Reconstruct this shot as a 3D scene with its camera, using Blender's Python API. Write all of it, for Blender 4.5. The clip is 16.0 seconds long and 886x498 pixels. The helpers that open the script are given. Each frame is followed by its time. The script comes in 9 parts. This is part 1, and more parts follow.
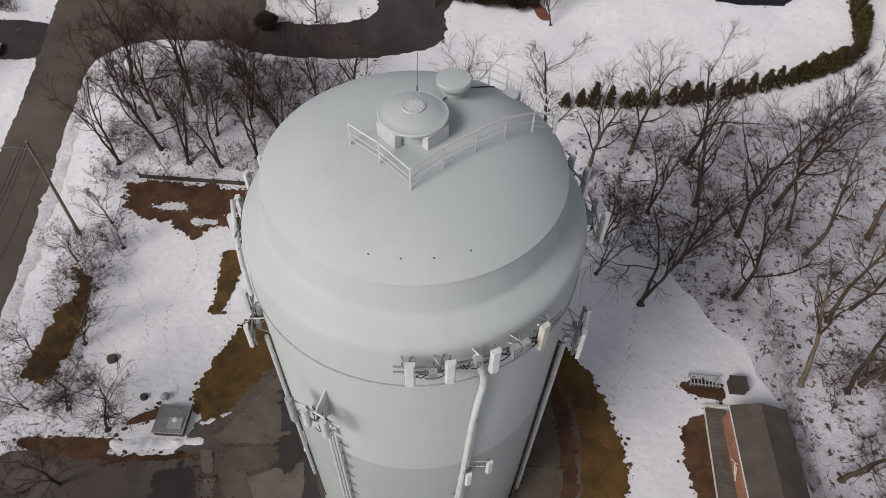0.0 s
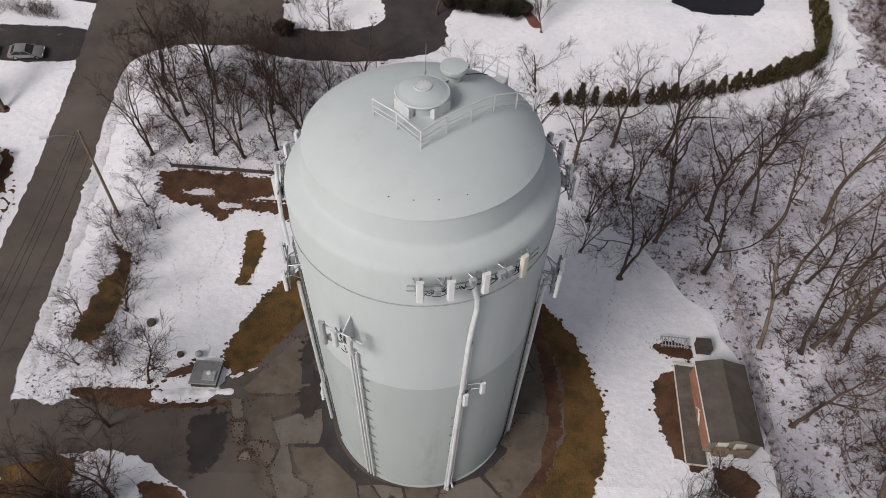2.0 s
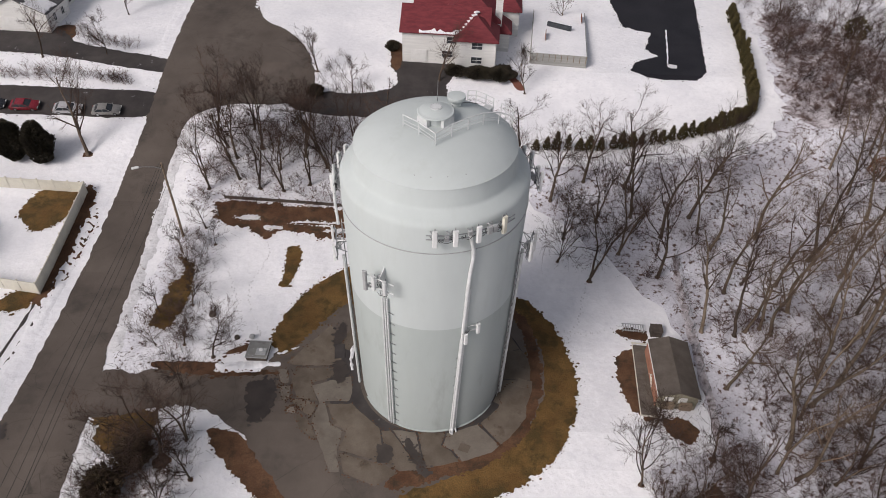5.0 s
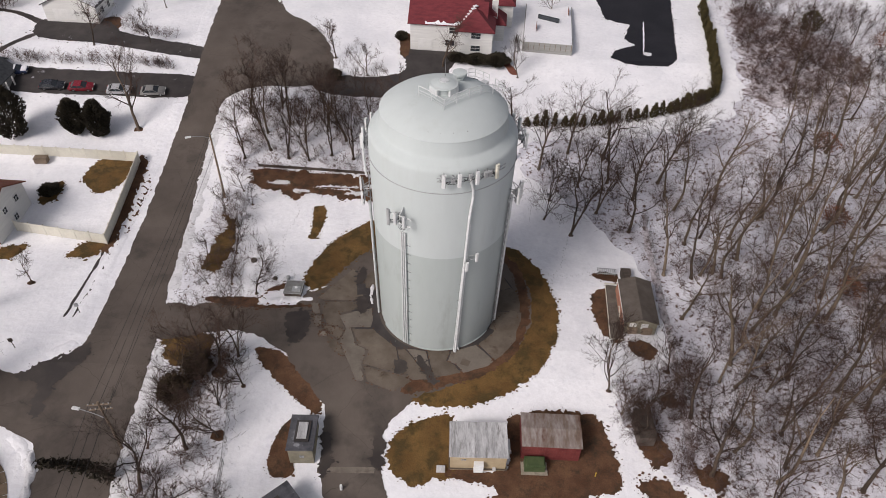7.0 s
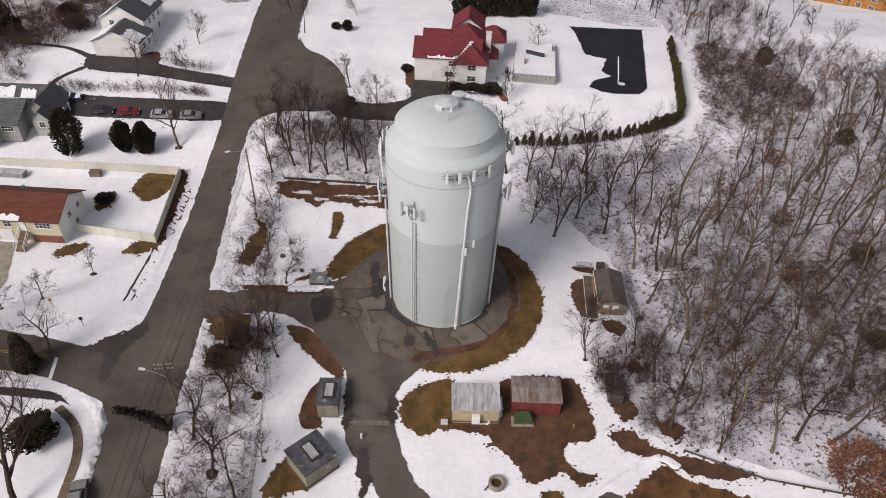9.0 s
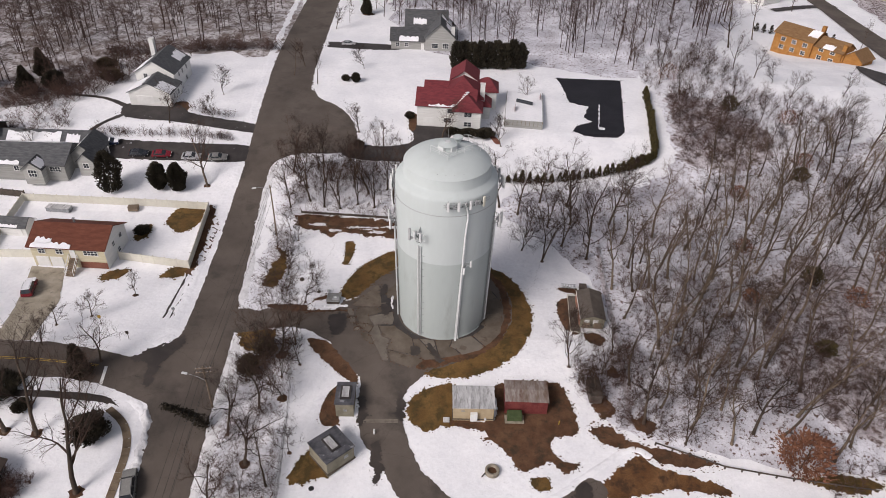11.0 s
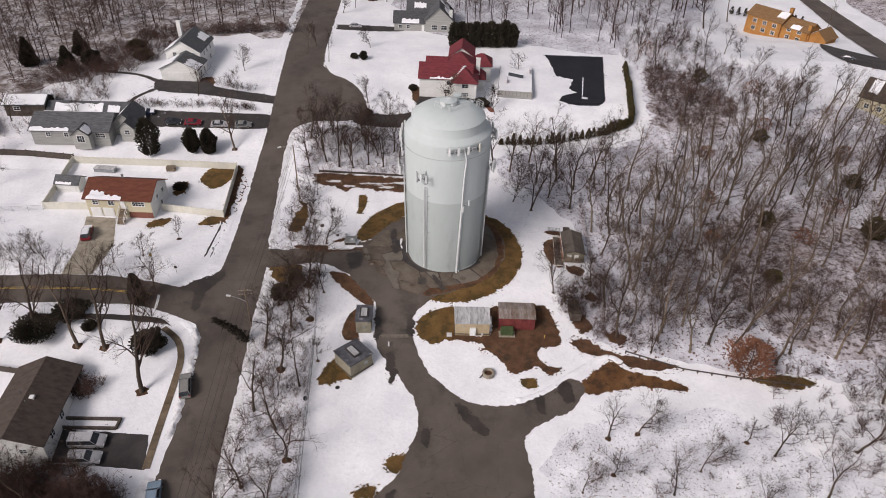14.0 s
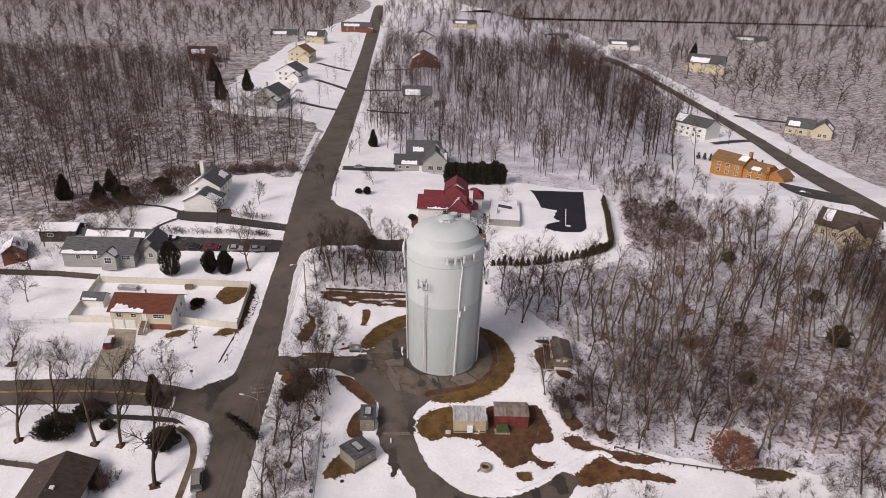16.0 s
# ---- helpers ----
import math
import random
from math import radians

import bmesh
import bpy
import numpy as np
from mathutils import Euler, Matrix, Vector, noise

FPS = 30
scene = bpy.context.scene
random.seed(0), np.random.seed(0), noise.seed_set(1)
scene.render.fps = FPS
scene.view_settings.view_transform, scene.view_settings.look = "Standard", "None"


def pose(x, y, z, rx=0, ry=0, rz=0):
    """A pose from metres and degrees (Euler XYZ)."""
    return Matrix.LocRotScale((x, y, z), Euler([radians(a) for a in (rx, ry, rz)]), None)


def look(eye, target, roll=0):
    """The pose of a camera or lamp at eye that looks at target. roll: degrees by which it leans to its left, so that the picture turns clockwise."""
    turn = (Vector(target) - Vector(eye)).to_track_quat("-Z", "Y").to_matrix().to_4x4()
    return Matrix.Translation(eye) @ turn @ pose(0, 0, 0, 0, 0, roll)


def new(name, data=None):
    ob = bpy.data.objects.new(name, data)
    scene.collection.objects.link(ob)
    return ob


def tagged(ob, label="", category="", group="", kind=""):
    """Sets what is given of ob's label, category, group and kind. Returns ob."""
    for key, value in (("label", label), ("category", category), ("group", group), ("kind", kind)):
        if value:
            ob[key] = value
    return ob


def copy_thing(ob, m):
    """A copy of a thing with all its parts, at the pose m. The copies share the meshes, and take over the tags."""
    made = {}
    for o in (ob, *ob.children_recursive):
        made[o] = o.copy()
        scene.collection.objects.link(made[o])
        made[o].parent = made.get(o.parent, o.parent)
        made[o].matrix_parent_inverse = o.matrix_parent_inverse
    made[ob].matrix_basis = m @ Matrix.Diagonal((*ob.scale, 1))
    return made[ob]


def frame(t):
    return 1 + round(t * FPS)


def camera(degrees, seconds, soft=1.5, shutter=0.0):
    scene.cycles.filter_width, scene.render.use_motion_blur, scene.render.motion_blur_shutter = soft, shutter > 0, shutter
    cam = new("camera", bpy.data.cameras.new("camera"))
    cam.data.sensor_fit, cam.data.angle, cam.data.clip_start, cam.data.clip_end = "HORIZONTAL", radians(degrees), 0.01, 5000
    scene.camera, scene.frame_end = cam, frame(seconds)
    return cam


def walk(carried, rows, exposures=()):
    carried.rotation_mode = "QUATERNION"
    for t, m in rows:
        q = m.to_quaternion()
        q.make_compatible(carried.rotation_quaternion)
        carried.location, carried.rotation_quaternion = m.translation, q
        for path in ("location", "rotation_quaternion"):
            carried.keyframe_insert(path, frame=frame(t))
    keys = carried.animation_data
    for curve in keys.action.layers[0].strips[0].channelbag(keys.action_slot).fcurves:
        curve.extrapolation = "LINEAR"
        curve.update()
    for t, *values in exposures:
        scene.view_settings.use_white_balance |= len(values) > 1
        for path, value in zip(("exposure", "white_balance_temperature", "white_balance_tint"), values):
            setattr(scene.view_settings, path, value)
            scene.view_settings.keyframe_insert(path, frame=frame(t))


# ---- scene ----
cam = camera(66.0, 16.0, 0.8)
PATH = [
    (0, (1.42, -22.371, 51.532), (1.417, -21.076, 50.008), 1.9),
    (0.5, (1.396, -24.069, 52.346), (1.394, -22.772, 50.824), 2.0),
    (1, (1.388, -25.906, 53.177), (1.387, -24.607, 51.656), 2.1),
    (1.5, (1.348, -27.834, 54.207), (1.348, -26.525, 52.694), 2.1),
    (2, (1.357, -30.019, 55.32), (1.356, -28.698, 53.819), 2.1),
    (2.5, (1.264, -32.307, 56.403), (1.263, -30.975, 54.911), 2.1),
    (3, (1.186, -34.796, 57.576), (1.184, -33.409, 56.135), 2.1),
    (3.2, (1.204, -36.011, 58.132), (1.198, -34.576, 56.739), 2.0),
    (5.5, (0.797, -51.175, 63.275), (0.795, -49.69, 61.936), 1.8),
    (6, (0.624, -54.883, 64.965), (0.623, -53.402, 63.621), 1.9),
    (6.5, (0.53, -58.858, 66.681), (0.53, -57.381, 65.333), 1.9),
    (7, (0.3, -63.005, 68.508), (0.303, -61.532, 67.155), 2.0),
    (7.5, (0.148, -67.321, 69.923), (0.154, -65.849, 68.569), 2.0),
    (8, (0.081, -71.766, 71.594), (0.087, -70.299, 70.234), 2.0),
    (8.5, (-0.086, -75.615, 73.373), (-0.078, -74.135, 72.029), 2.1),
    (9, (-0.498, -79.495, 74.982), (-0.486, -77.954, 73.706), 2.1),
    (9.2, (-0.455, -81.102, 75.752), (-0.445, -79.533, 74.511), 2.0),
    (11.5, (-1.587, -97.089, 83.192), (-1.566, -95.469, 82.019), 2.0),
    (12, (-1.791, -100.692, 84.636), (-1.77, -99.074, 83.461), 1.9),
    (12.5, (-1.891, -104.352, 85.531), (-1.869, -102.736, 84.352), 1.8),
    (13, (-1.94, -108.038, 85.62), (-1.918, -106.424, 84.44), 1.7),
    (13.5, (-2.1, -111.659, 85.357), (-2.076, -110.046, 84.174), 1.7),
    (14, (-2.224, -115.442, 85.146), (-2.197, -113.831, 83.96), 1.7),
    (14.5, (-2.374, -119.274, 84.829), (-2.346, -117.666, 83.641), 1.6),
    (15, (-2.625, -123.158, 84.569), (-2.594, -121.542, 83.392), 1.7),
    (15.5, (-2.932, -126.735, 84.953), (-2.898, -125.046, 83.882), 1.6),
    (16, (-3.401, -131.164, 84.327), (-3.361, -129.334, 83.52), 1.6),
]
walk(cam, [(t, look(eye, target, roll)) for t, eye, target, roll in PATH], [(0, -0.36, 6450, 15), (1.5, -0.27, 6450, 16), (2.5, -0.21, 6450, 16), (5.5, -0.08, 6500, 17), (12, -0.04, 6500, 18), (15, -0.06, 6500, 18), (16, -0.07, 6700, 21)])

import itertools
from mathutils.geometry import tessellate_polygon

# ---- sky and sun ----
world = bpy.data.worlds.new("overcast_sky")
scene.world = world
world.use_nodes = True
wn = world.node_tree.nodes
sky = wn.new("ShaderNodeTexSky")
sky.sky_type, sky.sun_disc = "NISHITA", False
sky.sun_elevation, sky.sun_rotation = radians(38), radians(228)
sky.air_density, sky.dust_density, sky.ozone_density = 1.0, 3.0, 1.0
soft_sky = wn.new("ShaderNodeHueSaturation")
soft_sky.inputs["Saturation"].default_value = 0.35
world.node_tree.links.new(sky.outputs[0], soft_sky.inputs["Color"])
world.node_tree.links.new(soft_sky.outputs[0], wn["Background"].inputs["Color"])
wn["Background"].inputs["Strength"].default_value = 0.098
sun = new("sun", bpy.data.lights.new("sun", "SUN"))
sun.data.energy, sun.data.angle, sun.data.color = 2.2, radians(22), (1.0, 0.95, 0.88)
sun.matrix_world = look((-66, -60, 70), (0, 0, 0))


# ---- materials ----
def surface(name, low, high, scale=0.5, fine=8.0, rough=0.85, bump=0.25, metal=0.0, third=None, cut=(0.35, 0.65), third_cut=(0.55, 0.62),
            third_scale=0.25, vary=0.0, grain=0.25, depth=0.05, cracks=0.0, stretch=None, gloss=0.3, coat=0.0):
    """Two tones mixed by broad noise, a third tone in patches, fine grain, optional cracks and a change from piece to piece."""
    m = bpy.data.materials.new(name)
    m.use_nodes = True
    n, link = m.node_tree.nodes, m.node_tree.links.new
    b = n["Principled BSDF"]
    co = n.new("ShaderNodeTexCoord").outputs["Object"]
    if stretch:
        mp = n.new("ShaderNodeMapping")
        mp.inputs["Scale"].default_value = stretch
        link(co, mp.inputs["Vector"])
        co = mp.outputs[0]

    def noisy(s, detail=6.0, rough_=0.6):
        t = n.new("ShaderNodeTexNoise")
        t.inputs["Scale"].default_value, t.inputs["Detail"].default_value, t.inputs["Roughness"].default_value = s, detail, rough_
        link(co, t.inputs["Vector"])
        return t.outputs["Fac"]

    def span(fac, a, z, lo=0.0, hi=1.0):
        r = n.new("ShaderNodeMapRange")
        r.inputs["From Min"].default_value, r.inputs["From Max"].default_value = a, z
        r.inputs["To Min"].default_value, r.inputs["To Max"].default_value = lo, hi
        link(fac, r.inputs["Value"])
        return r.outputs["Result"]

    def mixed(fac, a, z, kind="MIX"):
        x = n.new("ShaderNodeMix")
        x.data_type, x.blend_type = "RGBA", kind
        for socket, v in ((x.inputs[0], fac), (x.inputs[6], a), (x.inputs[7], z)):
            if isinstance(v, (int, float)):
                socket.default_value = v
            elif isinstance(v, tuple):
                socket.default_value = (*v, 1)
            else:
                link(v, socket)
        return x.outputs[2]

    col = mixed(span(noisy(scale), *cut), low, high)
    if third:
        col = mixed(span(noisy(third_scale, 8.0, 0.65), *third_cut), col, third)
    fine_fac = noisy(fine, 5.0)
    dim = n.new("ShaderNodeMix")
    dim.data_type, dim.blend_type = "RGBA", "MULTIPLY"
    dim.inputs[0].default_value = 1.0
    link(col, dim.inputs[6])
    link(span(fine_fac, 0.25, 0.75, 1 - grain, 1 + grain), dim.inputs[7])
    col = dim.outputs[2]
    if cracks:
        v = n.new("ShaderNodeTexVoronoi")
        v.feature = "DISTANCE_TO_EDGE"
        v.inputs["Scale"].default_value = cracks
        wob = n.new("ShaderNodeTexNoise")
        wob.inputs["Scale"].default_value, wob.inputs["Detail"].default_value = cracks * 4, 4
        link(co, wob.inputs["Vector"])
        add = n.new("ShaderNodeVectorMath")
        add.operation = "MULTIPLY_ADD"
        link(wob.outputs["Color"], add.inputs[0])
        add.inputs[1].default_value = (1.2, 1.2, 0)
        link(co, add.inputs[2])
        link(add.outputs[0], v.inputs["Vector"])
        col = mixed(span(v.outputs["Distance"], 0.001, 0.004, 0.4, 0.0), col, tuple(0.3 * c for c in low))
    if vary:
        info = n.new("ShaderNodeObjectInfo")
        hs = n.new("ShaderNodeHueSaturation")
        link(span(info.outputs["Random"], 0, 1, 1 - vary, 1 + vary), hs.inputs["Value"])
        link(col, hs.inputs["Color"])
        col = hs.outputs[0]
    link(col, b.inputs["Base Color"])
    link(span(fine_fac, 0.3, 0.7, max(rough - 0.12, 0.03), min(rough + 0.1, 1)), b.inputs["Roughness"])
    b.inputs["Metallic"].default_value = metal
    b.inputs["Specular IOR Level"].default_value = gloss
    b.inputs["Coat Weight"].default_value = coat
    if bump:
        bp = n.new("ShaderNodeBump")
        bp.inputs["Strength"].default_value, bp.inputs["Distance"].default_value = bump, depth
        link(fine_fac, bp.inputs["Height"])
        link(bp.outputs[0], b.inputs["Normal"])
    return m


# The greyer third tone stands in for shade in the snow's dimples.
SNOW = surface("snow", (0.76, 0.765, 0.79), (0.88, 0.88, 0.895), 0.12, 1.6, 0.7, 0.36, third=(0.73, 0.735, 0.765), third_cut=(0.56, 0.72), third_scale=0.9, grain=0.05, depth=0.25)
DIRTY_SNOW = surface("dirty_snow", (0.60, 0.60, 0.61), (0.78, 0.78, 0.79), 0.5, 2.5, 0.75, 0.7, third=(0.20, 0.16, 0.13), third_cut=(0.60, 0.72),
                     third_scale=1.2, grain=0.12, depth=0.2)
# Snow tones greyed for the shade of the trees; the brown third is leaves.
SHADED_LITTER = surface("shaded_snowy_leaf_litter", (0.47, 0.46, 0.50), (0.80, 0.80, 0.85), 0.15, 4.0, 0.8, 0.6, third=(0.118, 0.072, 0.058),
                 third_cut=(0.55, 0.61), third_scale=1.6, grain=0.2, depth=0.15)
LIGHT_LITTER = surface("thin_snow_with_leaves", (0.66, 0.66, 0.70), (0.87, 0.87, 0.90), 0.2, 3.6, 0.75, 0.6, third=(0.10, 0.070, 0.055), third_cut=(0.58, 0.63),
                       third_scale=2.6, grain=0.16, depth=0.2)
BRUSHY = surface("brushy_snow", (0.34, 0.30, 0.31), (0.64, 0.61, 0.64), 0.2, 2.2, 0.85, 0.7, third=(0.11, 0.075, 0.065), third_cut=(0.48, 0.62),
                 third_scale=0.9, grain=0.35, depth=0.2)
FOREST_FLOOR = surface("brown_forest_floor", (0.20, 0.165, 0.15), (0.58, 0.56, 0.57), 0.3, 2.0, 0.9, 0.6, cut=(0.40, 0.60), third=(0.10, 0.068, 0.055), third_cut=(0.52, 0.62),
                       third_scale=0.9, grain=0.35, depth=0.2)
ASPHALT = surface("worn_asphalt", (0.080, 0.065, 0.054), (0.118, 0.097, 0.081), 0.12, 14.0, 0.8, 0.3, third=(0.052, 0.043, 0.037), third_cut=(0.52, 0.72),
                  third_scale=0.16, grain=0.2, depth=0.02, cracks=0.14, gloss=0.35)
WET_ASPHALT = surface("wet_asphalt", (0.032, 0.026, 0.023), (0.058, 0.047, 0.040), 0.3, 12.0, 0.42, 0.15, grain=0.15, depth=0.01, gloss=0.45)
DARK_DRIVE = surface("dark_asphalt", (0.036, 0.032, 0.031), (0.064, 0.056, 0.053), 0.3, 12.0, 0.75, 0.2, grain=0.15, depth=0.02, third=(0.40, 0.40, 0.42),
                     third_cut=(0.66, 0.72), third_scale=0.5)
BLACK_COURT = surface("black_court_surface", (0.010, 0.010, 0.013), (0.020, 0.019, 0.023), 0.2, 9.0, 0.55, 0.1, grain=0.2, depth=0.01)
CONCRETE = surface("old_concrete", (0.088, 0.070, 0.053), (0.138, 0.114, 0.089), 0.35, 11.0, 0.85, 0.3, third=(0.070, 0.052, 0.038), third_cut=(0.58, 0.70),
                   third_scale=0.5, vary=0.13, grain=0.16, depth=0.02)
PALE_CONCRETE = surface("sandy_concrete", (0.24, 0.21, 0.16), (0.34, 0.30, 0.24), 0.5, 10.0, 0.85, 0.25, third=(0.14, 0.12, 0.09), third_cut=(0.56, 0.7),
                        third_scale=0.6, vary=0.1, grain=0.14, depth=0.02)
LIGHT_SLAB = surface("worn_pale_concrete", (0.130, 0.111, 0.090), (0.180, 0.157, 0.131), 0.4, 10.0, 0.85, 0.25, third=(0.105, 0.085, 0.066), third_cut=(0.56, 0.7),
                     third_scale=0.6, vary=0.1, grain=0.14, depth=0.02)
GRASS = surface("winter_grass", (0.105, 0.056, 0.017), (0.158, 0.092, 0.029), 0.35, 9.0, 0.95, 0.9, third=(0.070, 0.046, 0.015), third_cut=(0.46, 0.6),
                third_scale=0.5, grain=0.42, depth=0.08)
MUD = surface("brown_mud", (0.070, 0.033, 0.017), (0.125, 0.066, 0.035), 0.4, 7.0, 0.9, 0.7, third=(0.045, 0.030, 0.018), third_cut=(0.5, 0.66),
              third_scale=0.6, grain=0.35, depth=0.08)
PAINT = surface("pale_tank_paint", (0.495, 0.542, 0.532), (0.535, 0.582, 0.572), 0.10, 1.2, 0.72, 0.04, grain=0.025, depth=0.02, gloss=0.25,
                third=(0.475, 0.518, 0.50), third_cut=(0.56, 0.76), third_scale=0.5, stretch=(1.0, 1.0, 0.25))
LOW_PAINT = surface("grey_green_tank_paint", (0.395, 0.44, 0.425), (0.43, 0.475, 0.46), 0.10, 1.2, 0.7, 0.04, grain=0.03, depth=0.02, gloss=0.25,
                    third=(0.34, 0.37, 0.35), third_cut=(0.55, 0.75), third_scale=0.5, stretch=(1.0, 1.0, 0.25))
STEEL = surface("painted_steel", (0.55, 0.57, 0.565), (0.65, 0.67, 0.665), 2.0, 20.0, 0.45, 0.05, grain=0.06, depth=0.003, vary=0.05)
GALV = surface("galvanised_steel", (0.26, 0.27, 0.275), (0.42, 0.43, 0.435), 3.0, 22.0, 0.42, 0.05, metal=0.75, grain=0.12, depth=0.003)
PANEL = surface("antenna_plastic", (0.66, 0.67, 0.66), (0.74, 0.75, 0.74), 2.0, 15.0, 0.4, 0.03, grain=0.03, depth=0.003, vary=0.05)
BEIGE_PANEL = surface("beige_antenna_plastic", (0.60, 0.58, 0.48), (0.68, 0.66, 0.56), 2.0, 15.0, 0.4, 0.03, grain=0.03, depth=0.003)
LID_GREY = surface("weathered_grey_lid", (0.20, 0.20, 0.19), (0.27, 0.27, 0.255), 0.9, 12.0, 0.7, 0.1, third=(0.17, 0.165, 0.15), third_cut=(0.55, 0.7), third_scale=0.8, grain=0.1, depth=0.01)
GREY_BOX = surface("grey_radio_case", (0.33, 0.34, 0.34), (0.42, 0.43, 0.43), 3.0, 18.0, 0.45, 0.05, grain=0.06, depth=0.003)
CABLE = surface("black_cable", (0.015, 0.015, 0.016), (0.03, 0.03, 0.03), 4.0, 20.0, 0.5, 0.0, grain=0.1)
BARK = surface("grey_brown_bark", (0.048, 0.035, 0.026), (0.130, 0.096, 0.070), 0.8, 7.0, 0.9, 0.6, grain=0.25, depth=0.04, vary=0.4, stretch=(1, 1, 0.35))
TAN_BARK = surface("tan_bark", (0.085, 0.064, 0.044), (0.20, 0.155, 0.112), 0.8, 7.0, 0.9, 0.5, grain=0.25, depth=0.04, vary=0.35, stretch=(1, 1, 0.35))
TAN_TWIG = surface("tan_twigs", (0.070, 0.048, 0.034), (0.150, 0.108, 0.078), 0.6, 6.0, 0.9, 0.0, grain=0.2, vary=0.4)
BRAMBLE = surface("reddish_brambles", (0.055, 0.032, 0.026), (0.125, 0.074, 0.060), 0.3, 6.0, 0.9, 0.0, grain=0.25)
TWIG = surface("brown_twigs", (0.032, 0.020, 0.015), (0.074, 0.046, 0.034), 0.6, 6.0, 0.9, 0.0, grain=0.2, vary=0.4)
RUST_TWIG = surface("rusty_leaves", (0.165, 0.070, 0.040), (0.25, 0.115, 0.068), 0.8, 6.0, 0.9, 0.0, grain=0.3, vary=0.15)
FAR_WOOD = surface("distant_branches", (0.038, 0.022, 0.018), (0.085, 0.052, 0.042), 0.05, 1.5, 0.9, 0.0, grain=0.2)
EVERGREEN = surface("dark_evergreen", (0.017, 0.014, 0.009), (0.042, 0.034, 0.020), 1.2, 7.0, 0.85, 0.0, grain=0.35, vary=0.2)
OLIVE = surface("winter_arborvitae", (0.032, 0.027, 0.010), (0.082, 0.064, 0.023), 1.5, 7.0, 0.9, 0.0, grain=0.35, vary=0.25)
IVY = surface("dry_ivy", (0.040, 0.029, 0.017), (0.085, 0.060, 0.034), 1.5, 7.0, 0.9, 0.0, grain=0.35)
RED_ROOF = surface("red_shingles", (0.125, 0.022, 0.028), (0.185, 0.036, 0.042), 0.7, 6.0, 0.8, 0.5, grain=0.22, depth=0.03, stretch=(1, 3, 3))
RUST_ROOF = surface("rust_brown_shingles", (0.105, 0.032, 0.018), (0.15, 0.050, 0.029), 0.6, 6.0, 0.85, 0.5, grain=0.2, depth=0.03, stretch=(1, 3, 3))
GREY_ROOF = surface("grey_shingles", (0.060, 0.062, 0.066), (0.105, 0.107, 0.110), 0.7, 6.0, 0.85, 0.5, grain=0.22, depth=0.03, vary=0.2, stretch=(1, 3, 3))
SANDY_SLAB = surface("sandy_wet_concrete", (0.105, 0.074, 0.046), (0.19, 0.145, 0.10), 0.35, 8.0, 0.8, 0.4, grain=0.25, vary=0.2)
DEAD_GRASS = surface("dead_grass", (0.105, 0.047, 0.017), (0.17, 0.085, 0.034), 0.35, 9.0, 0.95, 0.9, third=(0.062, 0.032, 0.016), third_cut=(0.46, 0.6),
                     third_scale=0.5, grain=0.42, depth=0.08)
BROWN_ROOF = surface("brown_shingles", (0.054, 0.039, 0.031), (0.088, 0.068, 0.056), 0.5, 6.0, 0.85, 0.5, grain=0.2, depth=0.03, stretch=(1, 3, 3))
WHITE_WALL = surface("white_siding", (0.66, 0.66, 0.64), (0.74, 0.74, 0.71), 0.5, 9.0, 0.7, 0.15, grain=0.05, depth=0.02, stretch=(0.4, 0.4, 6))
CREAM_WALL = surface("cream_siding", (0.50, 0.45, 0.31), (0.58, 0.53, 0.38), 0.5, 9.0, 0.7, 0.15, grain=0.05, depth=0.02, stretch=(0.4, 0.4, 6))
GREY_WALL = surface("grey_siding", (0.31, 0.31, 0.29), (0.40, 0.40, 0.38), 0.5, 9.0, 0.7, 0.15, grain=0.06, depth=0.02, vary=0.12, stretch=(0.4, 0.4, 6))
ORANGE_WALL = surface("orange_brick", (0.30, 0.135, 0.035), (0.40, 0.20, 0.06), 0.6, 8.0, 0.85, 0.3, grain=0.2, depth=0.02)
TAN_ROOF = surface("tan_shingles", (0.17, 0.095, 0.042), (0.24, 0.140, 0.068), 0.6, 6.0, 0.85, 0.4, grain=0.2, depth=0.03, stretch=(1, 3, 3))
BRICK_WALL = surface("red_brick", (0.17, 0.065, 0.045), (0.24, 0.10, 0.07), 0.6, 8.0, 0.85, 0.3, grain=0.2, depth=0.02)
TAN_WALL = surface("tan_panel_wall", (0.37, 0.29, 0.18), (0.45, 0.36, 0.235), 0.8, 9.0, 0.7, 0.1, grain=0.06, depth=0.01)
HUT_WALL = surface("weathered_tan_block", (0.20, 0.185, 0.135), (0.29, 0.265, 0.20), 0.8, 7.0, 0.85, 0.3, grain=0.12, depth=0.02)
RUST_RED = surface("faded_red_sheet", (0.12, 0.024, 0.024), (0.20, 0.050, 0.045), 0.8, 7.0, 0.7, 0.2, grain=0.15, depth=0.02)
SALMON = surface("salmon_boards", (0.30, 0.135, 0.085), (0.40, 0.20, 0.135), 0.9, 7.0, 0.75, 0.2, grain=0.12, depth=0.02)
TIN = surface("frosted_metal_roof", (0.34, 0.34, 0.34), (0.60, 0.60, 0.60), 0.5, 4.0, 0.5, 0.15, third=(0.18, 0.175, 0.165), third_cut=(0.50, 0.68),
              third_scale=0.7, grain=0.12, depth=0.02, stretch=(3, 0.6, 1))
RUSTY_TIN = surface("rusty_metal_roof", (0.15, 0.105, 0.08), (0.36, 0.33, 0.31), 0.45, 4.0, 0.55, 0.15, third=(0.12, 0.065, 0.045), third_cut=(0.46, 0.64),
                    third_scale=0.5, grain=0.15, depth=0.02, stretch=(2, 0.6, 1))
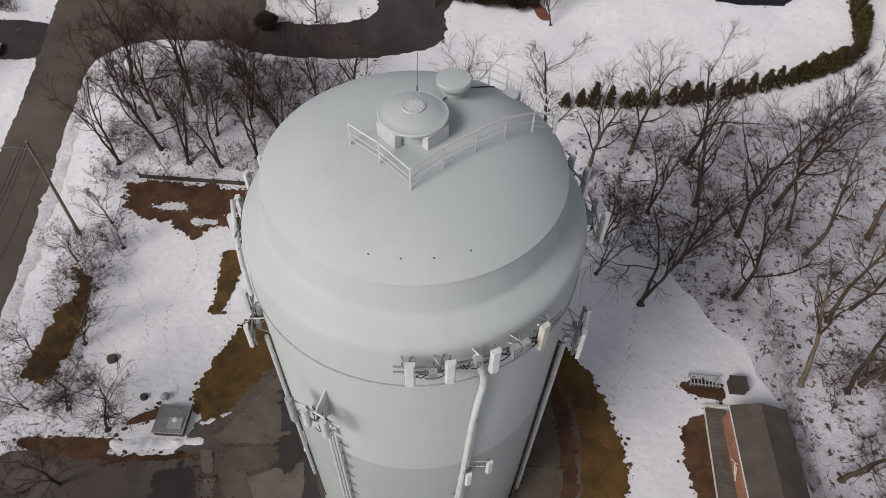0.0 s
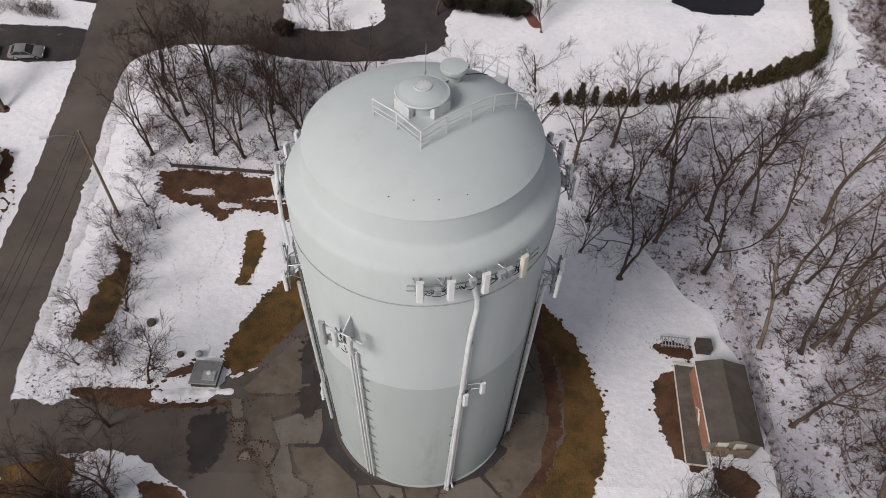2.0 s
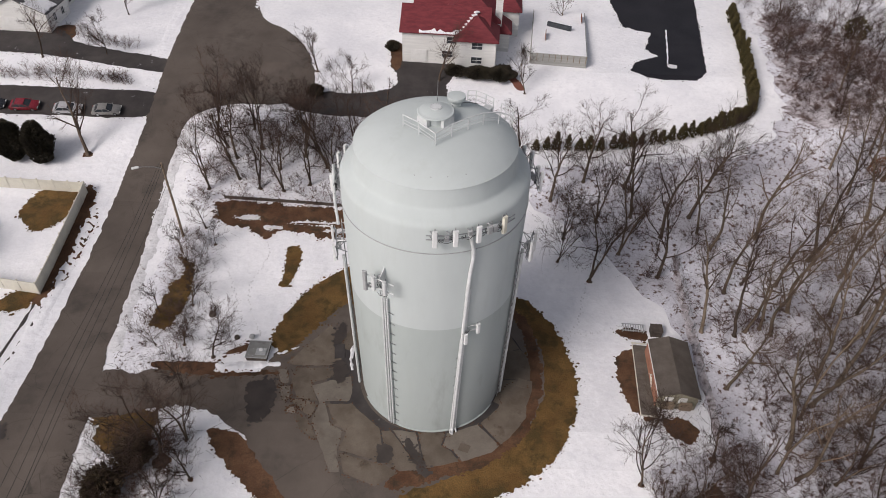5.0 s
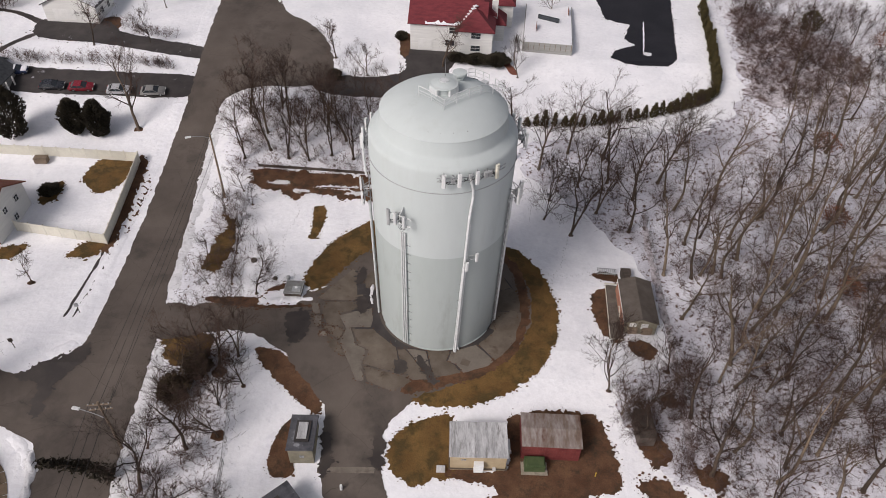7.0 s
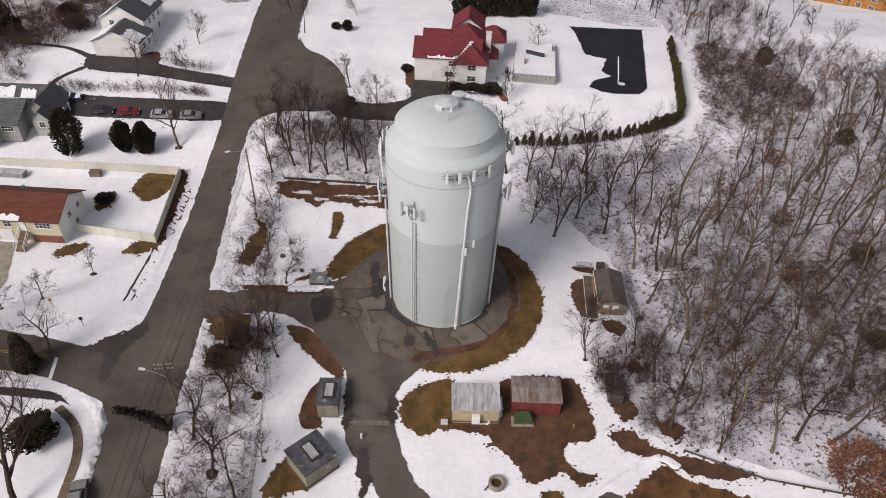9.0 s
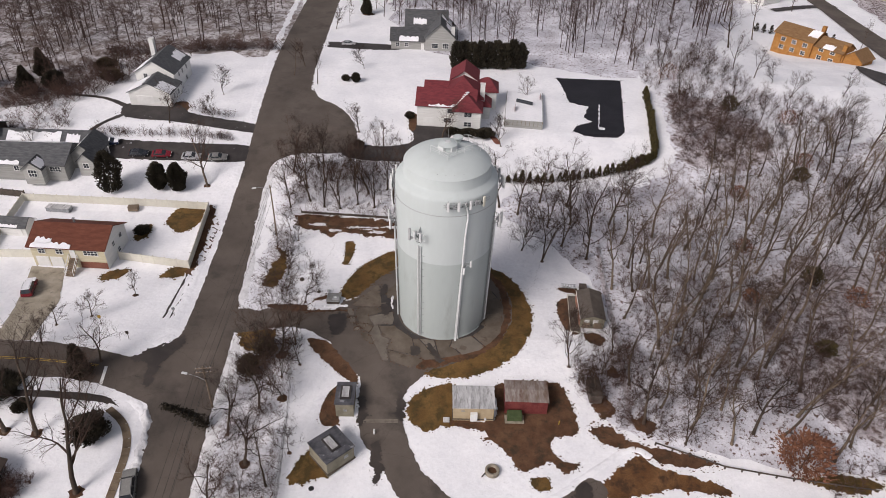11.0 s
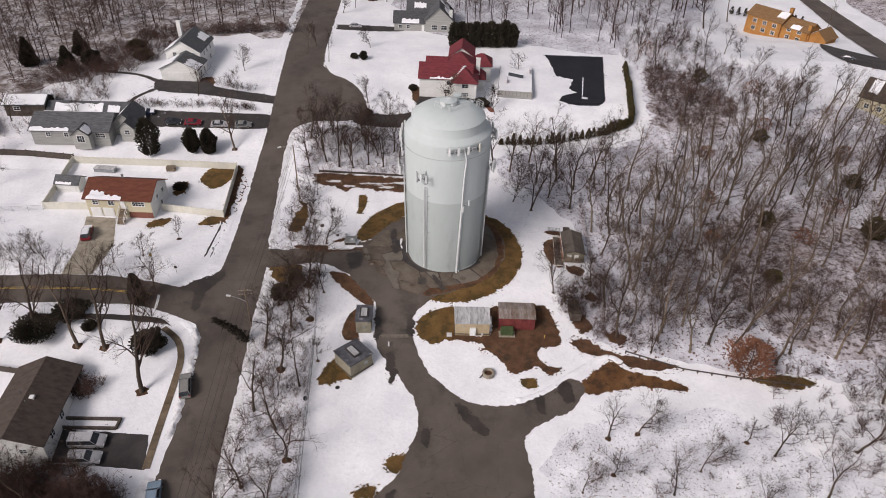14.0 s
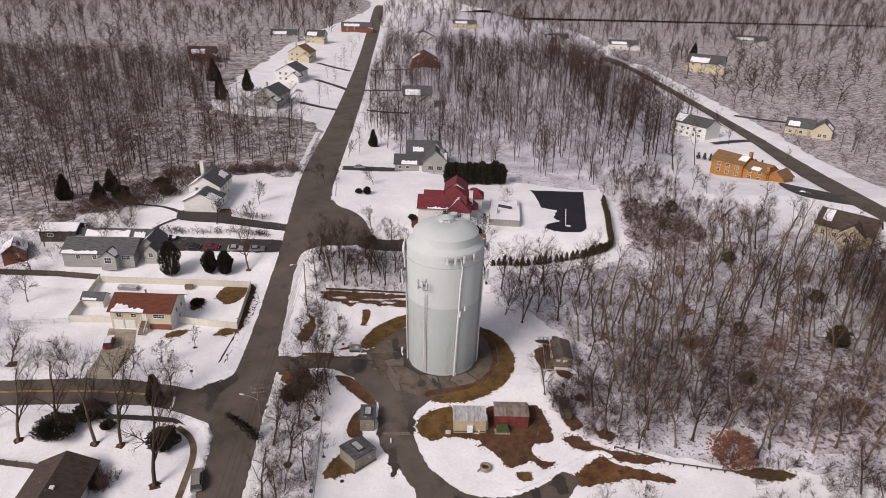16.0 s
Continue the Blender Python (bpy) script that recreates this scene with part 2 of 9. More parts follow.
DARK_ROOF = surface("dark_flat_roofing", (0.045, 0.045, 0.052), (0.11, 0.11, 0.12), 0.7, 7.0, 0.7, 0.2, third=(0.30, 0.30, 0.32), third_cut=(0.58, 0.68),
                    third_scale=0.8, grain=0.2, depth=0.02)
BROWN_FELT = surface("brown_felt_roofing", (0.075, 0.062, 0.052), (0.11, 0.094, 0.080), 0.6, 8.0, 0.9, 0.3, grain=0.15, depth=0.02, vary=0.1)
GREEN_BOX = surface("green_enamel", (0.050, 0.075, 0.030), (0.080, 0.110, 0.048), 0.8, 9.0, 0.6, 0.1, grain=0.12, depth=0.01)
WOOD = surface("weathered_wood", (0.16, 0.12, 0.085), (0.24, 0.185, 0.135), 1.0, 9.0, 0.85, 0.3, grain=0.2, depth=0.01, vary=0.15)
DECK_GREY = surface("grey_deck_boards", (0.10, 0.085, 0.07), (0.15, 0.13, 0.11), 1.0, 9.0, 0.9, 0.3, grain=0.2, depth=0.01, vary=0.08)
DARK_WOOD = surface("dark_old_wood", (0.055, 0.045, 0.038), (0.10, 0.080, 0.066), 1.0, 9.0, 0.9, 0.3, grain=0.2, depth=0.02, vary=0.15)
VINYL = surface("cream_vinyl", (0.60, 0.58, 0.50), (0.68, 0.66, 0.57), 1.0, 9.0, 0.55, 0.05, grain=0.05, depth=0.01, vary=0.04)
WHITE = surface("white_paint", (0.70, 0.70, 0.68), (0.78, 0.78, 0.76), 1.0, 9.0, 0.55, 0.05, grain=0.04, depth=0.005)
YELLOW = surface("yellow_road_paint", (0.42, 0.27, 0.04), (0.52, 0.34, 0.06), 1.0, 7.0, 0.7, 0.1, grain=0.2)
TYRE = surface("tyre_rubber", (0.015, 0.015, 0.015), (0.03, 0.03, 0.03), 3.0, 20.0, 0.8, 0.1, grain=0.2)
RIM = surface("alloy_rim", (0.40, 0.40, 0.41), (0.52, 0.52, 0.53), 4.0, 20.0, 0.3, 0.0, metal=0.8, grain=0.06)
GLASS = surface("dark_window_glass", (0.022, 0.027, 0.032), (0.045, 0.052, 0.060), 0.8, 3.0, 0.10, 0.0, grain=0.1, gloss=0.6)
LAMP_RED = surface("red_tail_lens", (0.28, 0.02, 0.02), (0.34, 0.03, 0.03), 5.0, 20.0, 0.2, 0.0, grain=0.05)
LAMP_CLEAR = surface("clear_lamp_lens", (0.62, 0.62, 0.60), (0.72, 0.72, 0.70), 5.0, 20.0, 0.12, 0.0, grain=0.05)


def car_paint(name, c):
    return surface(name, tuple(0.9 * v for v in c), c, 1.0, 12.0, 0.25, 0.0, grain=0.03, coat=0.6, gloss=0.5)


# ---- mesh helpers ----
def finish(name, bm, material, smooth=False):
    me = bpy.data.meshes.new(name)
    bmesh.ops.recalc_face_normals(bm, faces=bm.faces)
    bm.to_mesh(me)
    bm.free()
    me.materials.append(material)
    if smooth:
        me.shade_smooth()
        me.set_sharp_from_angle(angle=radians(38))
    return me


def part(name, bm, material, parent, label="", smooth=False):
    ob = new(name, finish(name, bm, material, smooth))
    ob.parent = parent
    return tagged(ob, label)


def shared(name, me, parent, m=None):
    ob = new(name, me)
    ob.parent = parent
    if m is not None:
        ob.matrix_basis = m
    return ob


def thing(name, label, category, m=None, group="", kind=""):
    ob = new(name)
    ob.empty_display_size = 0.5
    if m is not None:
        ob.matrix_world = m
    return tagged(ob, label, category, group, kind)


def raw(name, verts, faces, material, smooth=False):
    me = bpy.data.meshes.new(name)
    me.from_pydata(verts, [], faces)
    me.materials.append(material)
    if smooth:
        me.shade_smooth()
    me.update()
    return me


def box(bm, c, s, rz=0.0, m=None, bevel=0.0):
    tr = Matrix.Translation(c) @ Matrix.Rotation(radians(rz), 4, "Z")
    if m is not None:
        tr = m @ tr
    r = bmesh.ops.create_cube(bm, size=1.0, matrix=tr @ Matrix.Diagonal((*s, 1)))
    if bevel:
        edges = list({e for v in r["verts"] for e in v.link_edges})
        bmesh.ops.bevel(bm, geom=edges, offset=bevel, segments=2, affect="EDGES", profile=0.6)
    return r["verts"]


def tube(bm, pts, r, n=8, r_end=None, cap=True):
    pts = [Vector(p) for p in pts]
    rings = []
    for i, p in enumerate(pts):
        d = (pts[min(i + 1, len(pts) - 1)] - pts[max(i - 1, 0)]).normalized()
        u = d.cross(Vector((0.13, 0.27, 1)) if abs(d.z) < 0.9 else Vector((1, 0.1, 0))).normalized()
        v = d.cross(u)
        rr = r if r_end is None else r + (r_end - r) * i / (len(pts) - 1)
        rings.append([bm.verts.new(p + rr * (math.cos(a) * u + math.sin(a) * v)) for a in (2 * math.pi * k / n for k in range(n))])
    for a, b in zip(rings, rings[1:]):
        for k in range(n):
            bm.faces.new((a[k], a[(k + 1) % n], b[(k + 1) % n], b[k]))
    if cap:
        bm.faces.new(rings[0][::-1])
        bm.faces.new(rings[-1])


def lathe(bm, prof, n=96, c=(0, 0)):
    rings = []
    for r, z in prof:
        if r < 1e-4:
            rings.append([bm.verts.new((c[0], c[1], z))])
        else:
            rings.append([bm.verts.new((c[0] + r * math.cos(2 * math.pi * k / n), c[1] + r * math.sin(2 * math.pi * k / n), z)) for k in range(n)])
    for a, b in zip(rings, rings[1:]):
        for k in range(n):
            if len(a) == 1:
                bm.faces.new((a[0], b[(k + 1) % n], b[k]))
            elif len(b) == 1:
                bm.faces.new((a[k], a[(k + 1) % n], b[0]))
            else:
                bm.faces.new((a[k], a[(k + 1) % n], b[(k + 1) % n], b[k]))


def prism(bm, outline, z0, z1, m=None):
    """A flat outline in x and y, raised from z0 to z1."""
    lo = [bm.verts.new((x, y, z0)) for x, y in outline]
    hi = [bm.verts.new((x, y, z1)) for x, y in outline]
    k = len(outline)
    for i in range(k):
        bm.faces.new((lo[i], lo[(i + 1) % k], hi[(i + 1) % k], hi[i]))
    bm.faces.new(lo[::-1])
    bm.faces.new(hi)
    if m is not None:
        bmesh.ops.transform(bm, matrix=m, verts=lo + hi)


def bez(a, b, c, t):
    return a * (1 - t) ** 2 + 2 * b * t * (1 - t) + c * t * t


def smooth_line(pts, step, closed=False):
    """A Catmull-Rom line through the points, cut into even steps."""
    p = [Vector((x, y)) for x, y in pts]
    n = len(p)
    out = []
    for i in range(n if closed else n - 1):
        if closed:
            q = [p[(i + k - 1) % n] for k in range(4)]
        else:
            q = [p[max(0, min(n - 1, i + k - 1))] for k in range(4)]
        k = max(1, int((q[2] - q[1]).length / step))
        for j in range(k):
            t = j / k
            out.append(0.5 * (2 * q[1] + (q[2] - q[0]) * t + (2 * q[0] - 5 * q[1] + 4 * q[2] - q[3]) * t * t + (3 * q[1] - q[0] - 3 * q[2] + q[3]) * t ** 3))
    if not closed:
        out.append(p[-1])
    return out


def ragged(pts, amp=0.3, step=0.4, scale=0.7, seed=0.0):
    line = smooth_line(pts, step, True)
    out = []
    for i, q in enumerate(line):
        d = line[(i + 1) % len(line)] - line[i - 1]
        nrm = Vector((d.y, -d.x)).normalized() if d.length > 1e-6 else Vector((0, 0))
        w = noise.noise((q.x * scale, q.y * scale, seed)) + 0.7 * noise.noise((q.x * scale * 2.9, q.y * scale * 2.9, seed + 7)) + 0.6 * noise.noise((q.x * scale * 7.3, q.y * scale * 7.3, seed + 3)) + 0.3 * noise.noise((q.x * scale * 12.0, q.y * scale * 12.0, seed + 5))
        out.append(q + nrm * amp * w)
    return out


def corners(pts, d=0.5):
    """The same outline with a point close before and after each corner, so that it stays crisp."""
    p = [Vector(q) for q in pts]
    out = []
    for i, q in enumerate(p):
        for o in (p[i - 1], None, p[(i + 1) % len(p)]):
            out.append(tuple(q if o is None else q + (o - q).normalized() * d))
    return out


def fill(V, F, outline, z):
    from_i = len(V)
    V.extend((q.x, q.y, z) for q in outline)
    F.extend(tuple(from_i + k for k in t) for t in tessellate_polygon([[Vector((q.x, q.y, 0)) for q in outline]]))


LAYER = itertools.count()


def patch(name, pts, material, z, amp=0.3, step=0.4, scale=0.7, specks=0, label="", category="ground", kind="structure", seed=0.0, reach=1.2):
    """A sheet on the ground with an uneven edge, and crumbs of the same along it."""
    rnd = random.Random(len(pts) * 31 + int(seed * 10) + len(name))
    line = ragged(pts, amp, step, scale, seed)
    z += 0.0017 * (next(LAYER) % 6)
    V, F = [], []
    fill(V, F, line, z)
    for _ in range(4 * specks):
        q = line[rnd.randrange(len(line))] + Vector((rnd.gauss(0, 0.55 * reach), rnd.gauss(0, 0.55 * reach)))
        r = rnd.uniform(0.04, 0.09) if rnd.random() < 0.72 else rnd.uniform(0.09, 0.26)
        k = rnd.randint(6, 9)
        ring = [q + r * rnd.uniform(0.6, 1.3) * Vector((math.cos(6.283 * j / k), 0.8 * math.sin(6.283 * j / k))) for j in range(k)]
        fill(V, F, ring, z + 0.003)
    return tagged(new(name, raw(name, V, F, material)), label, category, kind=kind)


def ribbon(name, pts, width, material, z, label, category="road", amp=0.25, step=0.7, seed=0.0):
    line = smooth_line(pts, step)
    left, right = [], []
    for i, q in enumerate(line):
        d = (line[min(i + 1, len(line) - 1)] - line[max(i - 1, 0)]).normalized()
        nrm = Vector((-d.y, d.x))
        a = amp * noise.noise((q.x * 0.6, q.y * 0.6, seed)) + 0.5 * amp * noise.noise((q.x * 1.9, q.y * 1.9, seed))
        b = amp * noise.noise((q.x * 0.6, q.y * 0.6, seed + 9)) + 0.5 * amp * noise.noise((q.x * 1.9, q.y * 1.9, seed + 9))
        w = width(i / (len(line) - 1)) if callable(width) else width
        left.append(q + nrm * (w / 2 + a))
        right.append(q - nrm * (w / 2 + b))
    V = [(q.x, q.y, z) for q in left] + [(q.x, q.y, z) for q in right]
    n = len(left)
    F = [(i, i + n, i + n + 1, i + 1) for i in range(n - 1)]
    return tagged(new(name, raw(name, V, F, material)), label, category, kind="structure")


def bank(name, pts, width, height, label, seed=0.0, material=None, step=0.35):
    """A lumpy ridge of ploughed snow."""
    line = smooth_line(pts, step)
    rows, cross = [], 9
    V, F = [], []
    for i, q in enumerate(line):
        d = (line[min(i + 1, len(line) - 1)] - line[max(i - 1, 0)]).normalized()
        nrm = Vector((-d.y, d.x))
        end = min(1, 4 * min(i, len(line) - 1 - i) * step / max(width, 0.1) / 2)
        wid = width * (0.8 + 0.45 * noise.noise((q.x * 0.35, q.y * 0.35, seed)))
        for k in range(cross):
            s = k / (cross - 1) * 2 - 1
            p = q + nrm * s * wid / 2 + nrm * (0.35 * noise.noise((q.x * 0.5, q.y * 0.5, seed + 3)) + 0.22 * abs(s) * noise.noise((q.x * 2.7, q.y * 2.7, seed + s)))
            h = 0.42 * height * (1 - s * s) * (0.35 + 1.3 * abs(noise.noise((p.x * 0.7, p.y * 0.7, seed + 5))) + 0.7 * noise.noise((p.x * 2.2, p.y * 2.2, seed)) + 0.4 * noise.noise((p.x * 5.1, p.y * 5.1, seed)))
            V.append((p.x, p.y, -0.02 + max(0.0, h * end) + (0.02 if 0 < k < cross - 1 else 0.0)))
    for i in range(len(line) - 1):
        for k in range(cross - 1):
            a = i * cross + k
            F.append((a, a + 1, a + cross + 1, a + cross))
    return tagged(new(name, raw(name, V, F, material or SNOW, True)), label, "snow bank", kind="stuff")


# ---- the hillside ----
# Northings and heights of the slope: the tank stands on a levelled shelf, the gardens to the north lie higher, the yard falls away to the south.
SLOPE_Y = [-4500, -160, -90, -52.5, -37, -28, -18.5, -11, -7, 14, 27, 35, 45, 55, 65, 85, 150, 4500]
SLOPE_Z = [-21, -21, -14, -8.5, -6, -4.6, -2.8, -0.6, 0, 0.3, 1.6, 3.6, 6.7, 9.2, 10, 11, 11.5, 11.5]
DIP_X, DIP_Y = [70, 80, 90, 100, 110], [85, 95, 105, 115, 125, 135]


def ground_z(x, y):
    """The height of the ground; to the north-east it drops into a valley."""
    valley = np.interp(x, [DIP_X[0], DIP_X[-1]], [0, 9]) * np.interp(y, [DIP_Y[0], DIP_Y[-1]], [0, 1])
    return np.interp(y, SLOPE_Y, SLOPE_Z) - valley


# The plan that follows is a level sheet, sighted from a station above the yard. SHEET squares it with the true axes.
SHEET = np.array([[1.0043891, 0.0042937316, -0.23387142], [-0.004558197, 0.99974643, -0.283446], [1.3410829e-06, 3.768399e-05, 1]])
STATION = (-2.62, -123.16, 84.57)


def site(x, y):
    """True easting, northing and height of points of the plan: the lines of sight are carried on to the slope."""
    x, y = np.asarray(x, float), np.asarray(y, float)
    w = SHEET[2, 0] * x + SHEET[2, 1] * y + SHEET[2, 2]
    u = (SHEET[0, 0] * x + SHEET[0, 1] * y + SHEET[0, 2]) / w - STATION[0]
    v = (SHEET[1, 0] * x + SHEET[1, 1] * y + SHEET[1, 2]) / w - STATION[1]
    z = np.zeros_like(u)
    for _ in range(24):
        k = 1 - z / STATION[2]
        z = 0.5 * z + 0.5 * ground_z(STATION[0] + k * u, STATION[1] + k * v)
    return STATION[0] + k * u, STATION[1] + k * v, z


def spot(x, y):
    """A place of the plan on the slope, and how much larger or smaller things are there than on the sheet."""
    a, b, z = site([x, x + 1.0], [y, y])
    return Vector((a[0], b[0], z[0])), math.hypot(a[1] - a[0], b[1] - b[0])


def lay_mesh(me, sheet):
    """Lays a mesh that was drawn on the plan over the slope. A sheet is cut along the breaks of the slope."""
    n = len(me.vertices)
    co = np.empty(n * 3, np.float32)
    me.vertices.foreach_get("co", co)
    co = co.reshape(-1, 3).astype(float)
    co[:, 0], co[:, 1], _ = site(co[:, 0], co[:, 1])
    lo, hi = co.min(0), co.max(0)
    if sheet:
        me.vertices.foreach_set("co", co.astype(np.float32).ravel())
        cuts = [(1, y) for y in SLOPE_Y[1:-1] if lo[1] < y < hi[1]]
        valley = hi[0] > DIP_X[0] and hi[1] > DIP_Y[0]
        if valley:
            cuts += [(0, x) for x in DIP_X if lo[0] < x < hi[0]] + [(1, y) for y in DIP_Y if lo[1] < y < hi[1] and y != 85]
        if cuts:
            bm = bmesh.new()
            bm.from_mesh(me)
            for axis, at in cuts:
                bmesh.ops.bisect_plane(bm, geom=bm.verts[:] + bm.edges[:] + bm.faces[:], plane_co=[at if k == axis else 0 for k in range(3)], plane_no=[float(k == axis) for k in range(3)])
            bm.to_mesh(me)
            bm.free()
            co = np.empty(len(me.vertices) * 3, np.float32)
            me.vertices.foreach_get("co", co)
            co = co.reshape(-1, 3).astype(float)
        if valley:
            co[:, 2] += np.where((co[:, 0] > DIP_X[0]) & (co[:, 1] > DIP_Y[0]), 0.1 + 3 * co[:, 2], 0)
    co[:, 2] += ground_z(co[:, 0], co[:, 1])
    me.vertices.foreach_set("co", co.astype(np.float32).ravel())
    me.update()


def settle():
    """Sets everything drawn on the level plan on to the slope. Free-standing things keep upright; cars follow the ground; sheets, fences and banks are draped."""
    done = set()
    for ob in [o for o in scene.objects if o.parent is None and o.type in ("MESH", "EMPTY") and "settled" not in o]:
        if ob.matrix_basis.translation.length > 1e-6:
            p, s = spot(ob.location.x, ob.location.y)
            ob.location = (p.x, p.y, p.z + ob.location.z * s)
            ob.scale = ob.scale * s
            if ob.get("category") == "car":
                up = Vector((ground_z(p.x - 1, p.y) - ground_z(p.x + 1, p.y), ground_z(p.x, p.y - 1) - ground_z(p.x, p.y + 1), 2.0))
                turn = Vector((0, 0, 1)).rotation_difference(up.normalized()) @ ob.matrix_basis.to_quaternion()
                ob.rotation_mode = "XYZ"
                ob.rotation_euler = turn.to_euler()
            continue
        for o in (ob, *ob.children_recursive):
            if o.type == "MESH" and o.data.name not in done:
                done.add(o.data.name)
                zs = [c[2] for c in o.bound_box]
                lay_mesh(o.data, max(zs) - min(zs) < 0.1)


def fixed(ob):
    """Marks a thing that already stands in its true place."""
    ob["settled"] = True
    return ob


# ---- ground ----
def wide_ground():
    bm = bmesh.new()
    xs = [-4500, -1500, -700, -300, -150, -60, 0, 60] + DIP_X + [150, 300, 700, 1500, 4500]
    ys = sorted(SLOPE_Y + DIP_Y[1:] + [-1500, -500, 110, 250, 500, 900, 1600])
    grid = [[bm.verts.new((x, y, ground_z(x, y))) for x in xs] for y in ys]
    for a, b in zip(grid, grid[1:]):
        for k in range(len(xs) - 1):
            bm.faces.new((a[k], a[k + 1], b[k + 1], b[k]))
    return fixed(tagged(new("ground", finish("ground", bm, SNOW)), "snow-covered suburban hillside reaching the horizon", "ground", kind="structure"))


wide_ground()
# Woodland floors, where leaf litter and brush show through thin snow. The snow in the litter is coloured greyer for the
# trees' shade.
WOODS_EAST = [(27, 14), (32, -8), (33, -22), (40, -31), (62, -34), (80, -40), (140, -60), (200, -20), (150, 60), (118, 80), (98, 70), (88, 100), (72, 116), (62, 90), (59, 66), (51, 52), (35, 46), (16, 43), (13, 34), (20, 24)]
patch("woodland_floor", WOODS_EAST, SHADED_LITTER, 0.006, 1.5, 1.5, 0.2, label="thin snow over leaf litter under bare trees", category="woodland floor", seed=1)
patch("woodland_floor", [(78, 20), (100, 2), (96, -22), (74, -30), (58, -20), (60, 8)], BRUSHY, 0.012, 3.0, 1.5, 0.12,
      label="brushy hollow with snow between dark brambles", category="woodland floor", seed=2)
patch("woodland_floor", [(61, 117), (75, 154), (92, 149), (97, 114), (113, 102), (116, 84), (98, 72), (80, 70), (66, 88)], LIGHT_LITTER, 0.012, 3.0, 1.5, 0.12,
      label="scrubby slope with snow between dry weeds", category="woodland floor", seed=3)
patch("woodland_floor", [(60, 64), (63, 84), (66, 104), (72, 108), (80, 98), (88, 84), (84, 66), (72, 58)], BRUSHY, 0.022, 2.5, 1.0, 0.15, 40,
      label="reddish brown brush and brambles beside the hedge", category="woodland floor", seed=84)
patch("woodland_floor", [(-34, 30), (-10, 27), (6, 30), (10, 44), (-6, 54), (-20, 57), (-36, 57), (-38, 44)], LIGHT_LITTER, 0.006, 0.8, 0.6, 0.4, 60,
      label="thin snow and fallen sticks under a copse", category="woodland floor", seed=4)
patch("woodland_floor", [(-35, 22), (-30, 26), (-29, 8), (-27, -1), (-34, -1), (-36, 6)], LIGHT_LITTER, 0.006, 0.6, 0.6, 0.4, 40,
      label="rough roadside verge with snow and dead leaves", category="woodland floor", seed=5)
patch("woodland_floor", [(-34, -12), (-25, -7), (-23, -20), (-22.5, -30), (-21, -48), (-19, -75), (-29, -75), (-31.5, -55), (-32.5, -36), (-33.5, -22)], LIGHT_LITTER, 0.006, 0.6, 0.6, 0.4, 60,
      label="rough roadside strip with snow and dead leaves", category="woodland floor", seed=6)
patch("woodland_floor", [(24, -45), (45, -43), (62, -54), (75, -60), (90, -90), (14, -90), (14, -62), (17, -50)], LIGHT_LITTER, 0.006, 1.5, 1.0, 0.25,
      label="thin snow over rough weeds beside the yard", category="woodland floor", seed=7)
patch("woodland_floor", [(-8, 140), (30, 128), (60, 120), (80, 128), (112, 180), (140, 250), (150, 420), (150, 900), (-20, 900), (-30, 560), (-34, 300), (-20, 180)], SHADED_LITTER, 0.006, 4, 5, 0.05,
      label="thin snow under wide bare woods", category="woodland floor", seed=8)
patch("woodland_floor", [(-56, 133), (-78, 131), (-106, 121), (-106, 98), (-117, 81), (-136, 65), (-200, 60), (-300, 40), (-700, 200), (-800, 1200), (-160, 1200), (-140, 500), (-130, 260), (-66, 220)], FOREST_FLOOR, 0.006, 4, 5, 0.05,
      label="thin snow under wide bare woods", category="woodland floor", seed=9)
patch("woodland_floor", [(175, 440), (230, 300), (260, 200), (320, 100), (900, 100), (1500, 1500), (100, 1500), (160, 700)], FOREST_FLOOR, 0.006, 6, 8, 0.03,
      label="thin snow under distant bare woods", category="woodland floor", seed=10)
patch("woodland_floor", [(-66.8, -57.4), (-58, -57.6), (-50, -56.8), (-46, -58.4), (-43.4, -64), (-43.6, -90), (-70, -90), (-72, -62)], BRUSHY, 0.012, 1.0, 0.6, 0.3, 40,
      label="dark tangled brush and dead leaves over snow", category="woodland floor", seed=81)
patch("woodland_floor", [(172, 420), (176, 250), (176, 150), (200, 120), (260, 190), (360, 500), (330, 800), (170, 560)], BRUSHY, 0.012, 3.0, 4, 0.08,
      label="scrubby snow-covered slope across the far road", category="woodland floor", seed=82)
patch("woodland_floor", [(-118, 74), (-96, 60), (-112, 34), (-100, 8), (-92, -8), (-140, -16), (-220, 20), (-190, 64)], LIGHT_LITTER, 0.009, 1.5, 1.2, 0.2,
      label="patchy snow and leaves in back gardens", category="woodland floor", seed=83)
